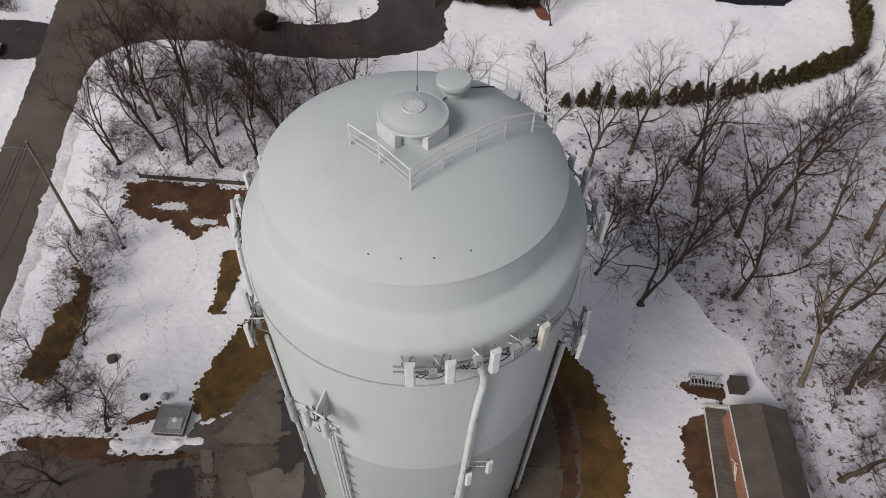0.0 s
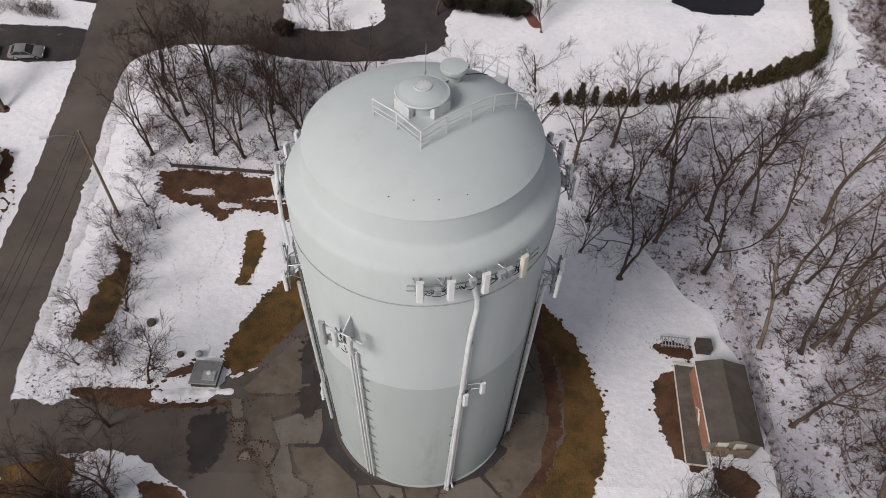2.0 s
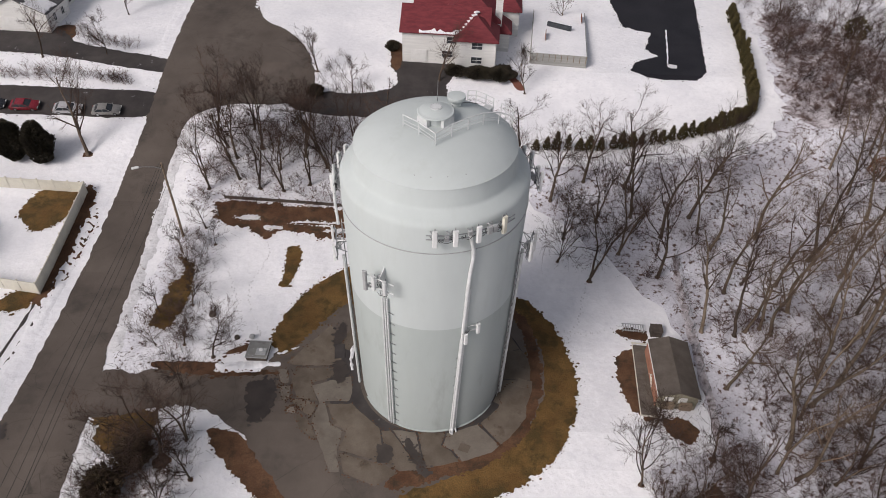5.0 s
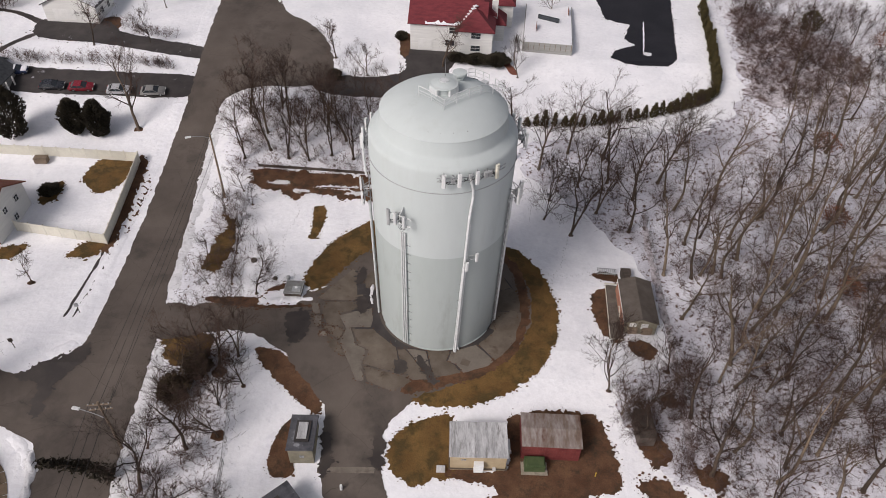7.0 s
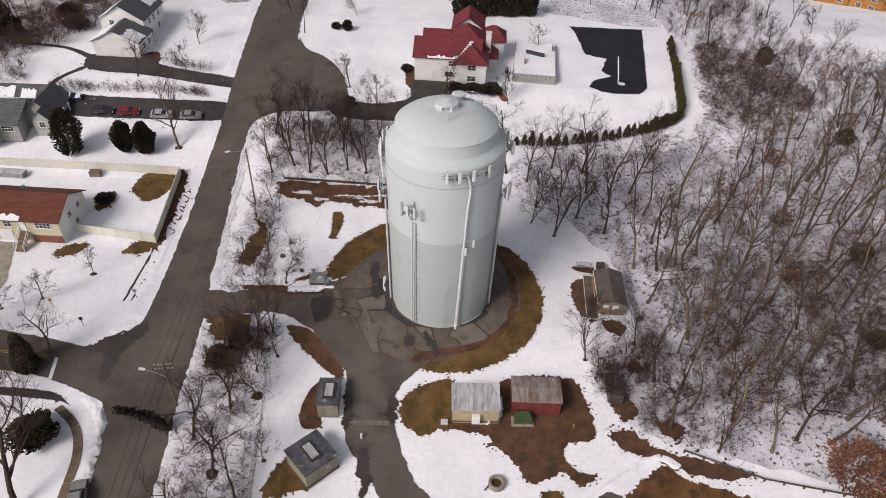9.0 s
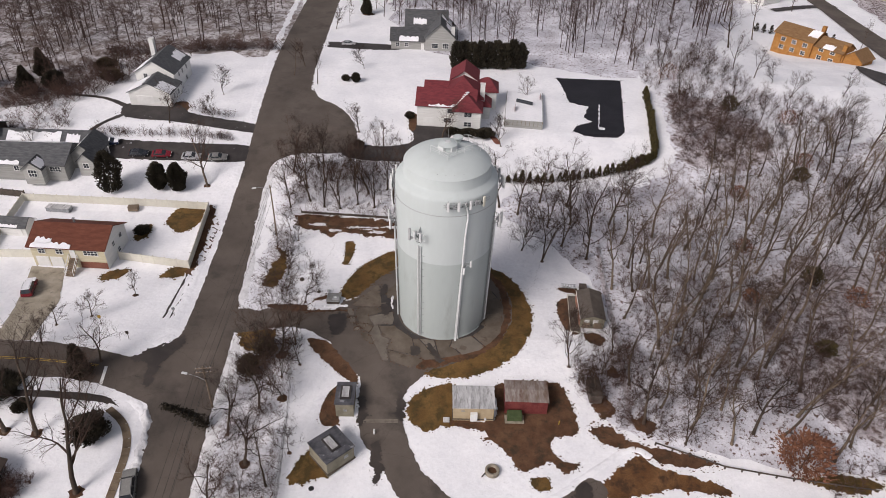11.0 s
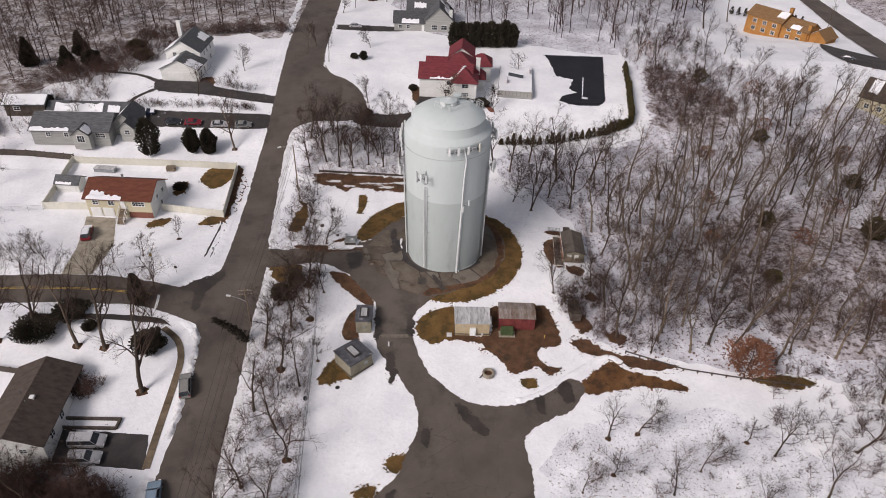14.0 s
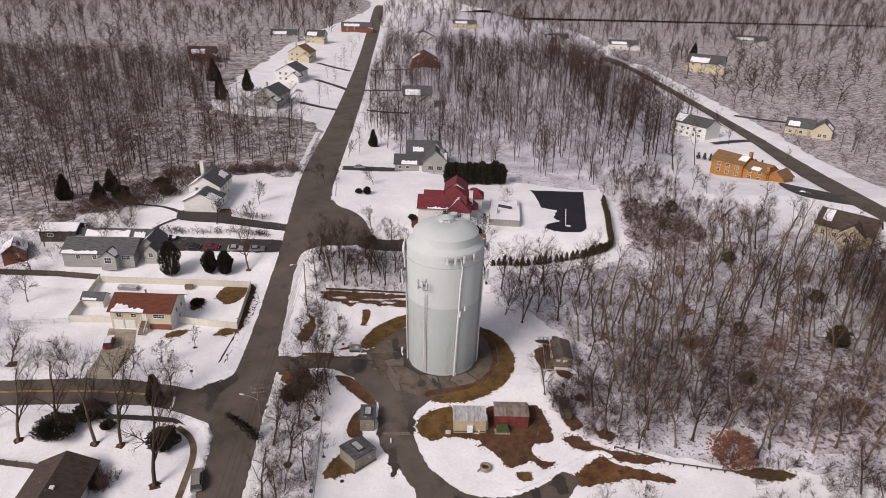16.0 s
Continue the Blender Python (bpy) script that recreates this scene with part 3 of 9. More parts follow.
# Roads.
patch("road", [(-41, -400), (-40.5, -100), (-40.4, -56), (-41.2, -44), (-42.8, -32), (-44.0, -25.5), (-46.5, -23.4), (-55, -20.0), (-63, -19.2), (-84, -20), (-140, -27), (-140, -18), (-88, -11.7), (-68, -10.8),
               (-58.8, -12), (-50, -13.8), (-46.8, -12.5), (-44.2, -8.5), (-44.6, 9), (-46.2, 30), (-47.6, 49), (-49.8, 71), (-53, 103), (-55.5, 138), (-58, 243), (-66, 430), (-81, 680), (-100, 1000), (-88, 1000), (-67.5, 680),
               (-55, 430), (-46.3, 275), (-42.0, 147), (-40.5, 112), (-37, 97), (-31, 91), (-25.8, 83), (-22.6, 71), (-22.8, 64), (-27.5, 61), (-36, 60), (-41.0, 55), (-41.2, 45), (-40.2, 34), (-38.6, 19.5), (-37.4, 8), (-36.6, 1), (-35.6, -4),
               (-35.0, -13), (-34.6, -22), (-33.4, -37.5), (-32.6, -52), (-31, -70), (-30.5, -100), (-31, -400)], ASPHALT, 0.044, 0.25, 0.5, 0.5, 0,
      "worn brown-grey asphalt street with ragged snowy edges", "road", seed=11, reach=0.7)
patch("far_road", [(151, 430), (154, 335), (155.5, 265), (155, 200), (152.5, 153), (154, 117), (158, 80), (165, 40), (173, 40), (165.5, 114), (163.5, 163), (163.5, 226), (162, 299), (158, 432), (152, 490), (142, 484)],
      ASPHALT, 0.03, 0.3, 2.5, 0.3, label="grey asphalt road beside distant houses", category="road", seed=12)
bm = bmesh.new()
prism(bm, [(-53.9, -16.4), (-53.4, -16.4), (-52.7, -20.6), (-53.2, -20.6)], 0.056, 0.06)
tagged(new("stop_line", finish("stop_line", bm, WHITE)), "worn white stop line painted on the asphalt", "road marking", kind="structure")
for off in (0.0, 0.35):
    ribbon("center_line", [(-55, -16.4 + off), (-70, -15.2 + off), (-90, -16.2 + off), (-130, -22 + off)], 0.14, YELLOW, 0.058, "faded yellow centre line on the side street", "road marking", 0.02)
# Drives and the yard round the tower.
patch("yard_asphalt", [(-36.2, -1.0), (-27, -2.2), (-20, -1.6), (-17.5, 2.5), (-13.5, 8), (-9, 12.5), (0, 14.2), (8, 12.6), (12, 7), (13, 0), (11.2, -5.5), (7, -10.5), (1, -14), (-2.2, -16.0), (-5.6, -21.5), (-5.2, -27), (-3.4, -33), (-0.4, -37.6),
                       (4.6, -41.6), (10.8, -42.2), (16.8, -39.6), (21, -36), (23.6, -38), (20.8, -42.6), (17, -44.8), (12.8, -48.6), (13.2, -56), (13, -66), (16, -90), (-14, -90), (-10.6, -63), (-6.5, -55.8), (-4.8, -50.5), (-3.7, -46.6), (-4.4, -41.7),
                       (-6.4, -38), (-8.2, -34.5), (-11.2, -30), (-12.2, -24), (-12.6, -18), (-15.5, -13.4), (-20.5, -7.4), (-26, -5.2), (-36, -7.2)], ASPHALT, 0.045, 0.3, 0.3, 0.6, 0,
      "patched brown asphalt yard and drive round the tower", "pavement", seed=13, reach=0.6)
patch("wet_patch", [(-4.8, -9.3), (-3.5, -9.6), (-3.3, -11.2), (-4.6, -11.4)], WET_ASPHALT, 0.094, 0.3, 0.2, 1.2, 4, label="dark wet stain on the concrete", category="stain", seed=14, reach=0.5)
for pts, s in (([(-2.2, -8.6), (-1.4, -8.8), (0.4, -12.6), (-0.7, -12.9)], 15), ([(2, -42.4), (4, -43), (7.2, -47.4), (5.8, -48), (3.4, -45.4)], 16), ([(-9.5, -31), (-8.2, -31), (-7.8, -36), (-8.8, -37.5)], 17),
               ([(-11.6, -21.6), (-10.9, -26), (-12, -27.5), (-12.4, -22)], 18), ([(-6.4, -20.5), (-5.4, -21.8), (-5.0, -26), (-6.2, -26)], 19), ([(15.4, -40.5), (16.6, -40), (16.4, -43.6), (15.2, -43)], 20),
               ([(19, -38), (21, -36.6), (21.4, -40.6), (20, -41.4)], 21), ([(-2.9, -47), (-1.9, -47.4), (-2, -50.6), (-2.9, -50.2)], 22), ([(-19.5, -2.2), (-17, -1.4), (-16.6, -5.4), (-18.2, -7), (-19.4, -5)], 23),
               ([(-5.2, -61.4), (-2.4, -59.4), (0.7, -59.8), (0.9, -61.9), (-0.6, -63.0), (-4.4, -62.8)], 24), ([(1.7, -61.8), (3.0, -59.7), (7.9, -60.0), (12.2, -60.4), (12.6, -66), (3, -66.8), (-9, -66), (-8.6, -64.2), (1.4, -63.6)], 91), ([(-13.4, -62), (-9.4, -61.4), (-7.6, -58.8), (-6.4, -58), (-7, -60), (-9, -62.6), (-13, -64)], 92), ([(-11.2, 6.6), (-10.2, 7), (-10.2, 4.2), (-11.2, 4)], 25), ([(-10.8, 1.2), (-9.6, 1.4), (-9.4, -1.4), (-10.6, -1.2)], 26), ([(-50.5, -14.4), (-44.5, -9), (-42.8, -10), (-45, -15), (-45.4, -20.6), (-46.6, -20.4), (-47.4, -15.4)], 27)):
    patch("wet_patch", pts, WET_ASPHALT, 0.092, 0.5, 0.18, 0.7, 10, label="dark wet patch of meltwater on asphalt", category="stain", seed=s, reach=0.6)
# Bare grass and mud.
patch("bare_grass", [(8.8, 13.6), (13, 10.6), (15.6, 5.5), (16.5, 0.5), (15.4, -5.8), (12.4, -11.2), (6.8, -15.6), (1.4, -16.9), (-2.4, -15.9), (-0.8, -13.2), (2.4, -12.2), (6.0, -10.0), (9.2, -7.2), (11.0, -3.2), (11.6, 2), (10.8, 7)], GRASS, 0.045, 0.4, 0.16, 0.9, 90,
      "ring of wet brown winter grass round the yard", "grass", "stuff", seed=28, reach=0.5)
patch("bare_mud", [(8.5, 12.9), (11.6, 8.4), (12.7, 2), (11.9, -3.6), (9.8, -8), (6.4, -11.2), (2.4, -13.0), (-1.6, -14.6), (-3.6, -14.8), (-3.2, -13), (0.4, -12.0), (4.4, -10.2), (8.2, -6.6), (10.6, -1.6), (11.2, 4), (10.0, 9)], MUD, 0.05, 0.4, 0.16, 0.8, 30,
      "strip of wet brown mud beside the concrete apron", "mud", "stuff", seed=29, reach=0.4)
patch("bare_grass", [(-18.6, 4.4), (-17.4, 9.5), (-13.5, 15.2), (-8.6, 18.9), (-5, 17), (-8, 13.4), (-11.4, 9.8), (-14.6, 4.8), (-16.6, 2.4)], GRASS, 0.045, 0.4, 0.16, 0.9, 70, "bank of brown winter grass", "grass", "stuff", seed=30, reach=0.5)
patch("bare_grass", [(-19.2, 13.4), (-18.2, 13.8), (-17.6, 18.8), (-18.2, 21), (-19.6, 20.8), (-19.4, 17.4)], GRASS, 0.045, 0.25, 0.2, 1.0, 16, "small bare patch of grass in the snow", "grass", "stuff", seed=31, reach=0.3)
patch("bare_mud", [(-31.2, 28.4), (-29.2, 25.6), (-26.4, 25.0), (-23.3, 22.9), (-21, 24.4), (-18.5, 24.2), (-15, 23.2), (-11.7, 23.0), (-6, 22.4), (1, 23.6), (3, 28.6), (-8, 29.4), (-18, 30.2), (-30.2, 31)], MUD, 0.045, 0.7, 0.16, 0.8, 80, "long bare bank of red-brown earth", "mud", "stuff", seed=32, reach=0.7)
patch("bare_mud", [(-20.8, -8), (-17, -10.2), (-13.6, -15.2), (-13.4, -18.5), (-15.6, -17), (-19, -13.4), (-22.5, -8.8)], MUD, 0.045, 0.4, 0.16, 0.8, 30, "muddy verge between drive and snow", "mud", "stuff", seed=33, reach=0.5)
patch("bare_grass", [(-4.8, -22.8), (-3, -20.2), (0.5, -18.4), (2.4, -18.8), (2.6, -26.6), (0.4, -27.2), (-2.2, -28.2), (-4.4, -26)], GRASS, 0.045, 0.4, 0.16, 0.8, 40, "brown winter grass beside the tan cabin", "grass", "stuff", seed=34, reach=0.5)
patch("bare_mud", [(9.2, -18.0), (18.4, -17.1), (20.3, -20.7), (21.0, -27.5), (17.4, -28.7), (16.6, -30.8), (18.0, -33.1), (20.2, -33.8), (18.1, -35.2), (15.9, -33.3), (13.5, -34.8), (11.7, -34.9), (9.6, -31.5), (8.0, -29.9), (6.7, -29.5), (7.1, -27.9), (2.3, -27.0), (2.5, -25.6), (8.6, -25.4)], MUD, 0.045, 0.45, 0.16, 0.7, 80,
      "broad patch of bare brown mud round the red shed", "mud", "stuff", seed=35, reach=0.6)
patch("bare_grass", [(13.2, -36.4), (15.4, -36.2), (15.6, -38.2), (13.6, -38.4)], GRASS, 0.045, 0.3, 0.2, 1.0, 14, "bare patch in the snow", "grass", "stuff", seed=36, reach=0.4)
patch("bare_mud", [(23, -26.4), (27, -28.2), (31.8, -30.4), (36, -31), (40, -33), (34, -33.4), (28.6, -31.2), (24.4, -29.4)], MUD, 0.045, 0.5, 0.3, 0.7, 70, "muddy track through melting snow", "mud", "stuff", seed=37, reach=0.9)
patch("bare_grass", [(22.8, -37.6), (26.4, -33.6), (29.2, -31.8), (31.6, -33.8), (40, -36.6), (39.8, -38.4), (33, -37.4), (29.4, -38.2), (24.4, -39.4)], DEAD_GRASS, 0.045, 0.4, 0.16, 0.8, 40, "bare brown earth bank", "grass", "stuff", seed=38, reach=0.4)
patch("bare_mud", [(23.3, 5.0), (22.0, 4.0), (21.2, 2.1), (21.2, -0.5), (21.8, -2.9), (22.6, -4.4), (24.2, -4.6), (24.6, 4.8)], MUD, 0.045, 0.4, 0.16, 0.8, 24, "bare earth beside the wooden shed", "mud", "stuff", seed=39, reach=0.4)
patch("bare_mud", [(-16.8, -20.2), (-15.4, -19.6), (-15, -27), (-17.4, -27.4), (-18, -24)], MUD, 0.045, 0.25, 0.2, 0.9, 16, "bare earth round a small block hut", "mud", "stuff", seed=40, reach=0.3)
patch("bare_grass", [(-20.6, -37.9), (-19.4, -33.8), (-17.7, -32.0), (-16.2, -33.6), (-14.6, -36.2), (-17.0, -37.6), (-19.4, -38.4)], GRASS, 0.045, 0.4, 0.16, 0.9, 24, "bare grass round a grey block hut", "grass", "stuff", seed=41, reach=0.4)
for pts, s in (([(-33.3, 18.0), (-31.7, 15.2), (-32.5, 14.0), (-33.0, 11.7), (-33.4, 6.3), (-31.0, 5.9), (-30.1, 9.6), (-30.4, 13.6), (-31.4, 17)], 42), ([(-8.4, -54.0), (-7.4, -52.3), (-5.3, -52.0), (-5.0, -53.4), (-6.5, -55.4)], 43), ([(-12.4, -58.5), (-10.9, -57.6), (-9.2, -58.1), (-9.9, -59.6), (-12.0, -59.3)], 44),
               ([(-57.5, 31.6), (-54, 33.6), (-51.6, 34), (-51.2, 27), (-54, 22.6), (-58, 26)], 45), ([(-52.5, 9.6), (-49.4, 11.6), (-49, 8), (-53, 7.4)], 46), ([(-63.2, 8.6), (-60, 9.6), (-60.4, 6.8), (-64, 6)], 47),
               ([(-62.6, 24), (-60.6, 24.6), (-60.4, 20), (-62.4, 19.4)], 48), ([(52, -35.4), (57.6, -34.2), (62.6, -35.8), (58, -37.4)], 49), ([(-34.6, -6.6), (-32.4, -5.6), (-28.4, -6.6), (-28.6, -10.6), (-31.6, -11.6), (-33.8, -10)], 51)):
    patch("bare_grass", pts, GRASS, 0.045, 0.45, 0.16, 0.9, 30, "bare patch of brown grass in melting snow", "grass", "stuff", seed=s, reach=0.5)
# Drives of the far houses.
for k, (a, b) in enumerate((((-57, 308), (-86, 346)), ((-56, 250), (-82, 270)), ((-49, 310), (-20, 313)), ((-41, 252), (-17, 247)), ((-51, 387), (-20, 400)), ((-66, 385), (-96, 420)), ((164, 205), (134, 196)), ((171, 262), (196, 246)))):
    ribbon("driveway", [a, ((a[0] + b[0]) / 2, (a[1] + b[1]) / 2 + (-1) ** k * 1.5), b], 4.0, DARK_DRIVE, 0.034, "dark asphalt driveway cleared of snow", "driveway", 0.4, 1.5, k)
patch("driveway", [(-84, 87), (-78, 88.4), (-73, 90), (-70.6, 84), (-74, 78), (-84, 78.6)], MUD, 0.026, 0.4, 0.4, 0.6, 20, "muddy brown parking apron beside a garage", "driveway", seed=90)
# Neighbouring drives and courts.
patch("driveway", corners([(-78.2, 9.6), (-71.6, 9.2), (-68.4, -0.4), (-68.6, -10.6), (-74.6, -10.8), (-75.4, -1.8)]), PALE_CONCRETE, 0.034, 0.12, 0.5, 0.7, 20, "sandy concrete driveway with dirty edges", "driveway", seed=52, reach=0.4)
patch("driveway", [(-88, 66), (-79, 64.8), (-62, 64.2), (-49, 63.4), (-48.2, 55.4), (-62, 54.4), (-84, 55.2), (-92, 60)], DARK_DRIVE, 0.026, 0.3, 0.5, 0.6, 40, "dark asphalt driveway with slush", "driveway", seed=53)
patch("driveway", [(-88, 87.4), (-75, 87.8), (-68, 82), (-49.6, 76.4), (-49.4, 71.4), (-72, 76.8), (-86, 79)], DARK_DRIVE, 0.026, 0.3, 0.5, 0.6, 30, "dark asphalt driveway", "driveway", seed=54)
patch("driveway", [(-24, 66), (-14, 66), (-8, 70), (-8.6, 79.4), (2.4, 79), (1, 70.6), (0, 62), (-10, 57.8), (-24, 59)], DARK_DRIVE, 0.026, 0.4, 0.5, 0.6, 40, "dark driveway in front of a white house", "driveway", seed=55)
patch("driveway", corners([(-57.4, -48.6), (-44.2, -49.3), (-42.6, -55.6), (-52, -54.9), (-57.4, -54.4)]), DARK_DRIVE, 0.026, 0.15, 0.5, 0.7, 14, "dark asphalt driveway beside a brown-roofed house", "driveway", seed=56)
patch("driveway", [(-41, 138.5), (-18, 137.4), (-16, 142), (-41, 143.6)], DARK_DRIVE, 0.026, 0.3, 0.6, 0.6, 14, "slushy asphalt driveway", "driveway", seed=57)
patch("driveway", [(138, 134), (146, 128), (158, 117), (156, 108), (140, 118)], DARK_DRIVE, 0.026, 0.3, 0.8, 0.6, label="dark driveway beside an orange brick house", category="driveway", seed=58)
patch("tennis_court", corners([(34.9, 117), (35.5, 111.5), (35.9, 104.6), (36.2, 98.1), (41.3, 95.6), (38.9, 87.8), (40.8, 85.1), (36, 82.0), (34.7, 78.6), (37.3, 76.2), (40.1, 75.4), (46.3, 75.5), (48.7, 79.1), (50.2, 88.7), (52.1, 99.5), (54.7, 116.6)], 0.6), BLACK_COURT, 0.034, 0.32, 0.2, 0.5, 60,
      "black tennis court surface half clear of snow", "tennis court", seed=59, reach=1.0)
patch("snow_remnant", [(-4.2, -60.1), (-2.6, -59.8), (-0.8, -59.7), (-0.8, -60.5), (-2.4, -60.9), (-4.0, -60.7)], DIRTY_SNOW, 0.11, 0.3, 0.15, 1.2, 8, "thin strip of old snow on the wet asphalt", "snow", "stuff", seed=93, reach=0.3)
patch("snow_remnant", [(-1.0, -64.6), (2.6, -63.6), (6.8, -64.0), (6.4, -65.6), (-0.6, -65.8)], DIRTY_SNOW, 0.11, 0.4, 0.15, 1.0, 8, "thin strip of old snow beside a building", "snow", "stuff", seed=94, reach=0.3)
for k, (x, y, w) in enumerate(((-17, 26.2, 3.4), (-10.5, 26.8, 2.6), (-26.4, 27.0, 1.6), (-22.6, 24.9, 1.2), (-13.6, 24.6, 1.4))):
    patch("snow_remnant", [(x - w, y), (x - w * 0.3, y + 0.5), (x + w, y + 0.4), (x + w * 0.8, y - 0.3), (x - w * 0.2, y - 0.4)], DIRTY_SNOW, 0.11, 0.4, 0.15, 1.3, 10, "ragged strip of old snow on the bare bank", "snow", "stuff", seed=95 + k, reach=0.3)
ribbon("court_snow", [(42.1, 82.0), (43.3, 88.5), (44.8, 97.3)], 0.3, SNOW, 0.05, "line of snow left along the tennis net", "snow", 0.12, 0.3, 5)
patch("snow_remnant", [(41.9, 81.6), (43.5, 81.4), (43.3, 80.2), (42.1, 80.4)], DIRTY_SNOW, 0.05, 0.2, 0.2, 1.0, 4, "small heap of snow on the court", "snow", "stuff", seed=101, reach=0.4)
patch("woodland_floor", [(22.5, -13), (27, -9.5), (33.5, -8), (35, -22), (40.5, -30.5), (33, -29), (27, -26.5), (23.6, -21.5)], SHADED_LITTER, 0.011, 0.9, 0.4, 0.5, 40, "leafy thin snow behind the red shed", "woodland floor", seed=102)
patch("bare_mud", [(25.2, -4.6), (27.8, -4.8), (28.4, -7.2), (26.6, -7.6), (25.4, -6.4)], MUD, 0.052, 0.4, 0.16, 0.9, 14, "bare earth at the corner of the wooden shed", "mud", "stuff", seed=103, reach=0.4)
for k, pts in enumerate(([(24, -21.4), (26.4, -20.2), (27.2, -23.4), (25, -24.6)], [(29.4, -25.4), (31.4, -24.2), (33, -26.4), (30.8, -27.4)], [(22.6, -27.4), (25.6, -26.2), (27.6, -28.4), (25, -29.4)], [(27.6, -14), (28.8, -13), (29.4, -15), (28, -15.6)])):
    patch("bare_mud", pts, MUD, 0.054, 0.5, 0.16, 0.9, 20, "patch of dead leaves and mud in thin snow", "mud", "stuff", seed=104 + k, reach=0.6)
ribbon("foot_track", [(32.2, 22), (31.3, 13.4), (30.9, -0.3), (30.6, -8.0), (29.9, -18.0), (29.2, -25.7)], 0.9, BRUSHY, 0.02, "trodden brown track along the wood's edge", "path", 0.35, 0.4, 8)


# ---- the water tower ----
TALL = 1.026


def around(az, r, z):
    """A point at az degrees round the tower, from its south side towards the east."""
    return Vector((r * math.sin(radians(az)), 0.15 - r * math.cos(radians(az)), z))


def wall_r(z):
    return 7.66 + 0.50 * min(z, 25) / 25


def at_wall(az, z, out=0.0):
    """A pose on the wall: x runs along it, y away from it, z up."""
    p = around(az, wall_r(z) + out, z)
    return Matrix.Translation(p) @ Matrix.Rotation(radians(az + 180), 4, "Z")


tower = fixed(thing("water_tower", "tall pale grey-green steel water tank with a domed roof", "water tower"))
tower.scale.z = TALL
C0 = (0.0, 0.15)
bm = bmesh.new()
lathe(bm, [(7.80, 0.0), (7.80, 0.10), (7.66, 0.10), (wall_r(15.85), 15.85)], 128, C0)
part("lower_shell", bm, LOW_PAINT, tower, "darker grey-green lower shell", True)
bm = bmesh.new()
lathe(bm, [(wall_r(15.85), 15.85), (8.16, 25.0), (8.14, 27.25), (8.09, 27.5), (7.98, 27.68), (7.80, 27.84), (7.12, 28.30), (7.00, 28.42), (6.96, 28.6), (6.77, 30.06)], 128, C0)
part("upper_shell", bm, PAINT, tower, "pale upper shell with a curved shoulder", True)
C1 = (0.0, 0.15)


def dome_z(x, y):
    s = min(1.0, math.hypot(x - C1[0], y - C1[1]) / 6.80)
    return 30.10 + 1.88 * (1 - s ** 3.2)


bm = bmesh.new()
lathe(bm, [(6.76, 30.00), (6.84, 30.01), (6.84, 30.07), (6.80, 30.10)] + [(6.80 * s, 30.10 + 1.88 * (1 - s ** 3.2)) for s in [1 - (k / 24) ** 1.3 for k in range(1, 25)]], 128, C1)
part("dome", bm, PAINT, tower, "shallow domed roof with weld seams", True)
bm = bmesh.new()
lathe(bm, [(8.16, 24.9), (8.215, 24.9), (8.215, 24.96), (8.16, 24.96)], 128, C0)
part("stiffener_ring", bm, GREY_BOX, tower, "thin grey steel ring round the shell", True)
for k in range(24):
    bm = bmesh.new()
    tube(bm, [around(15 * k + 4, 8.16, 24.86), around(15 * k + 4, 8.24, 24.93), around(15 * k + 4, 8.22, 25.0)], 0.02, 5)
    part("ring_bracket", bm, GALV, tower)
for k in range(16):
    bm = bmesh.new()
    a = radians(22.5 * k + 8)
    pts = [(C1[0] + r * math.cos(a), C1[1] + r * math.sin(a), 0) for r in (1.6, 2.4, 3.4, 4.4, 5.2, 5.9, 6.4, 6.7)]
    tube(bm, [(x, y, dome_z(x, y) - 0.006) for x, y, z in pts], 0.012, 5)
    part("weld_seam", bm, PAINT, tower)
# Small brown boxes near the eave, added to stand in for smudges on the paint.
for az in (-14, -2, 10, 24):
    bm = bmesh.new()
    p = around(az, 6.05, 0)
    box(bm, (p.x, p.y, dome_z(p.x, p.y) + 0.01), (0.08, 0.05, 0.025), az)
    part("lifting_lug", bm, BROWN_FELT, tower)
# Central vent on the dome.
VC = (-0.05, 0.25)
bm = bmesh.new()
lathe(bm, [(1.16, 31.7), (1.16, 32.75)], 48, VC)
vent = part("roof_vent", bm, PAINT, tower, "round ventilator drum with a domed cap", True)
bm = bmesh.new()
lathe(bm, [(1.40, 32.62), (1.50, 32.64), (1.52, 32.70), (1.47, 32.76), (1.42, 32.75), (1.2, 32.86), (0.8, 32.99), (0.45, 33.05), (0.0, 33.07)], 48, VC)
part("cap", bm, PAINT, vent, smooth=True)
bm = bmesh.new()
lathe(bm, [(0.50, 33.0), (0.50, 33.10), (0.0, 33.10)], 32, VC)
hatch = part("hatch_disc", bm, STEEL, vent, "small bolted round cover")
for k in range(12):
    bm = bmesh.new()
    box(bm, (VC[0] + 0.43 * math.cos(k * 0.5236), VC[1] + 0.43 * math.sin(k * 0.5236), 33.11), (0.045, 0.045, 0.03))
    part("bolt", bm, GALV, hatch)
for az in (-48, 48, 132, 228):
    bm = bmesh.new()
    m = Matrix.Translation((VC[0], VC[1], 0)) @ Matrix.Rotation(radians(az), 4, "Z")
    box(bm, (0, -1.30, 32.22), (1.25, 0.34, 0.80), m=m, bevel=0.02)
    part("louvre_box", bm, STEEL, vent)
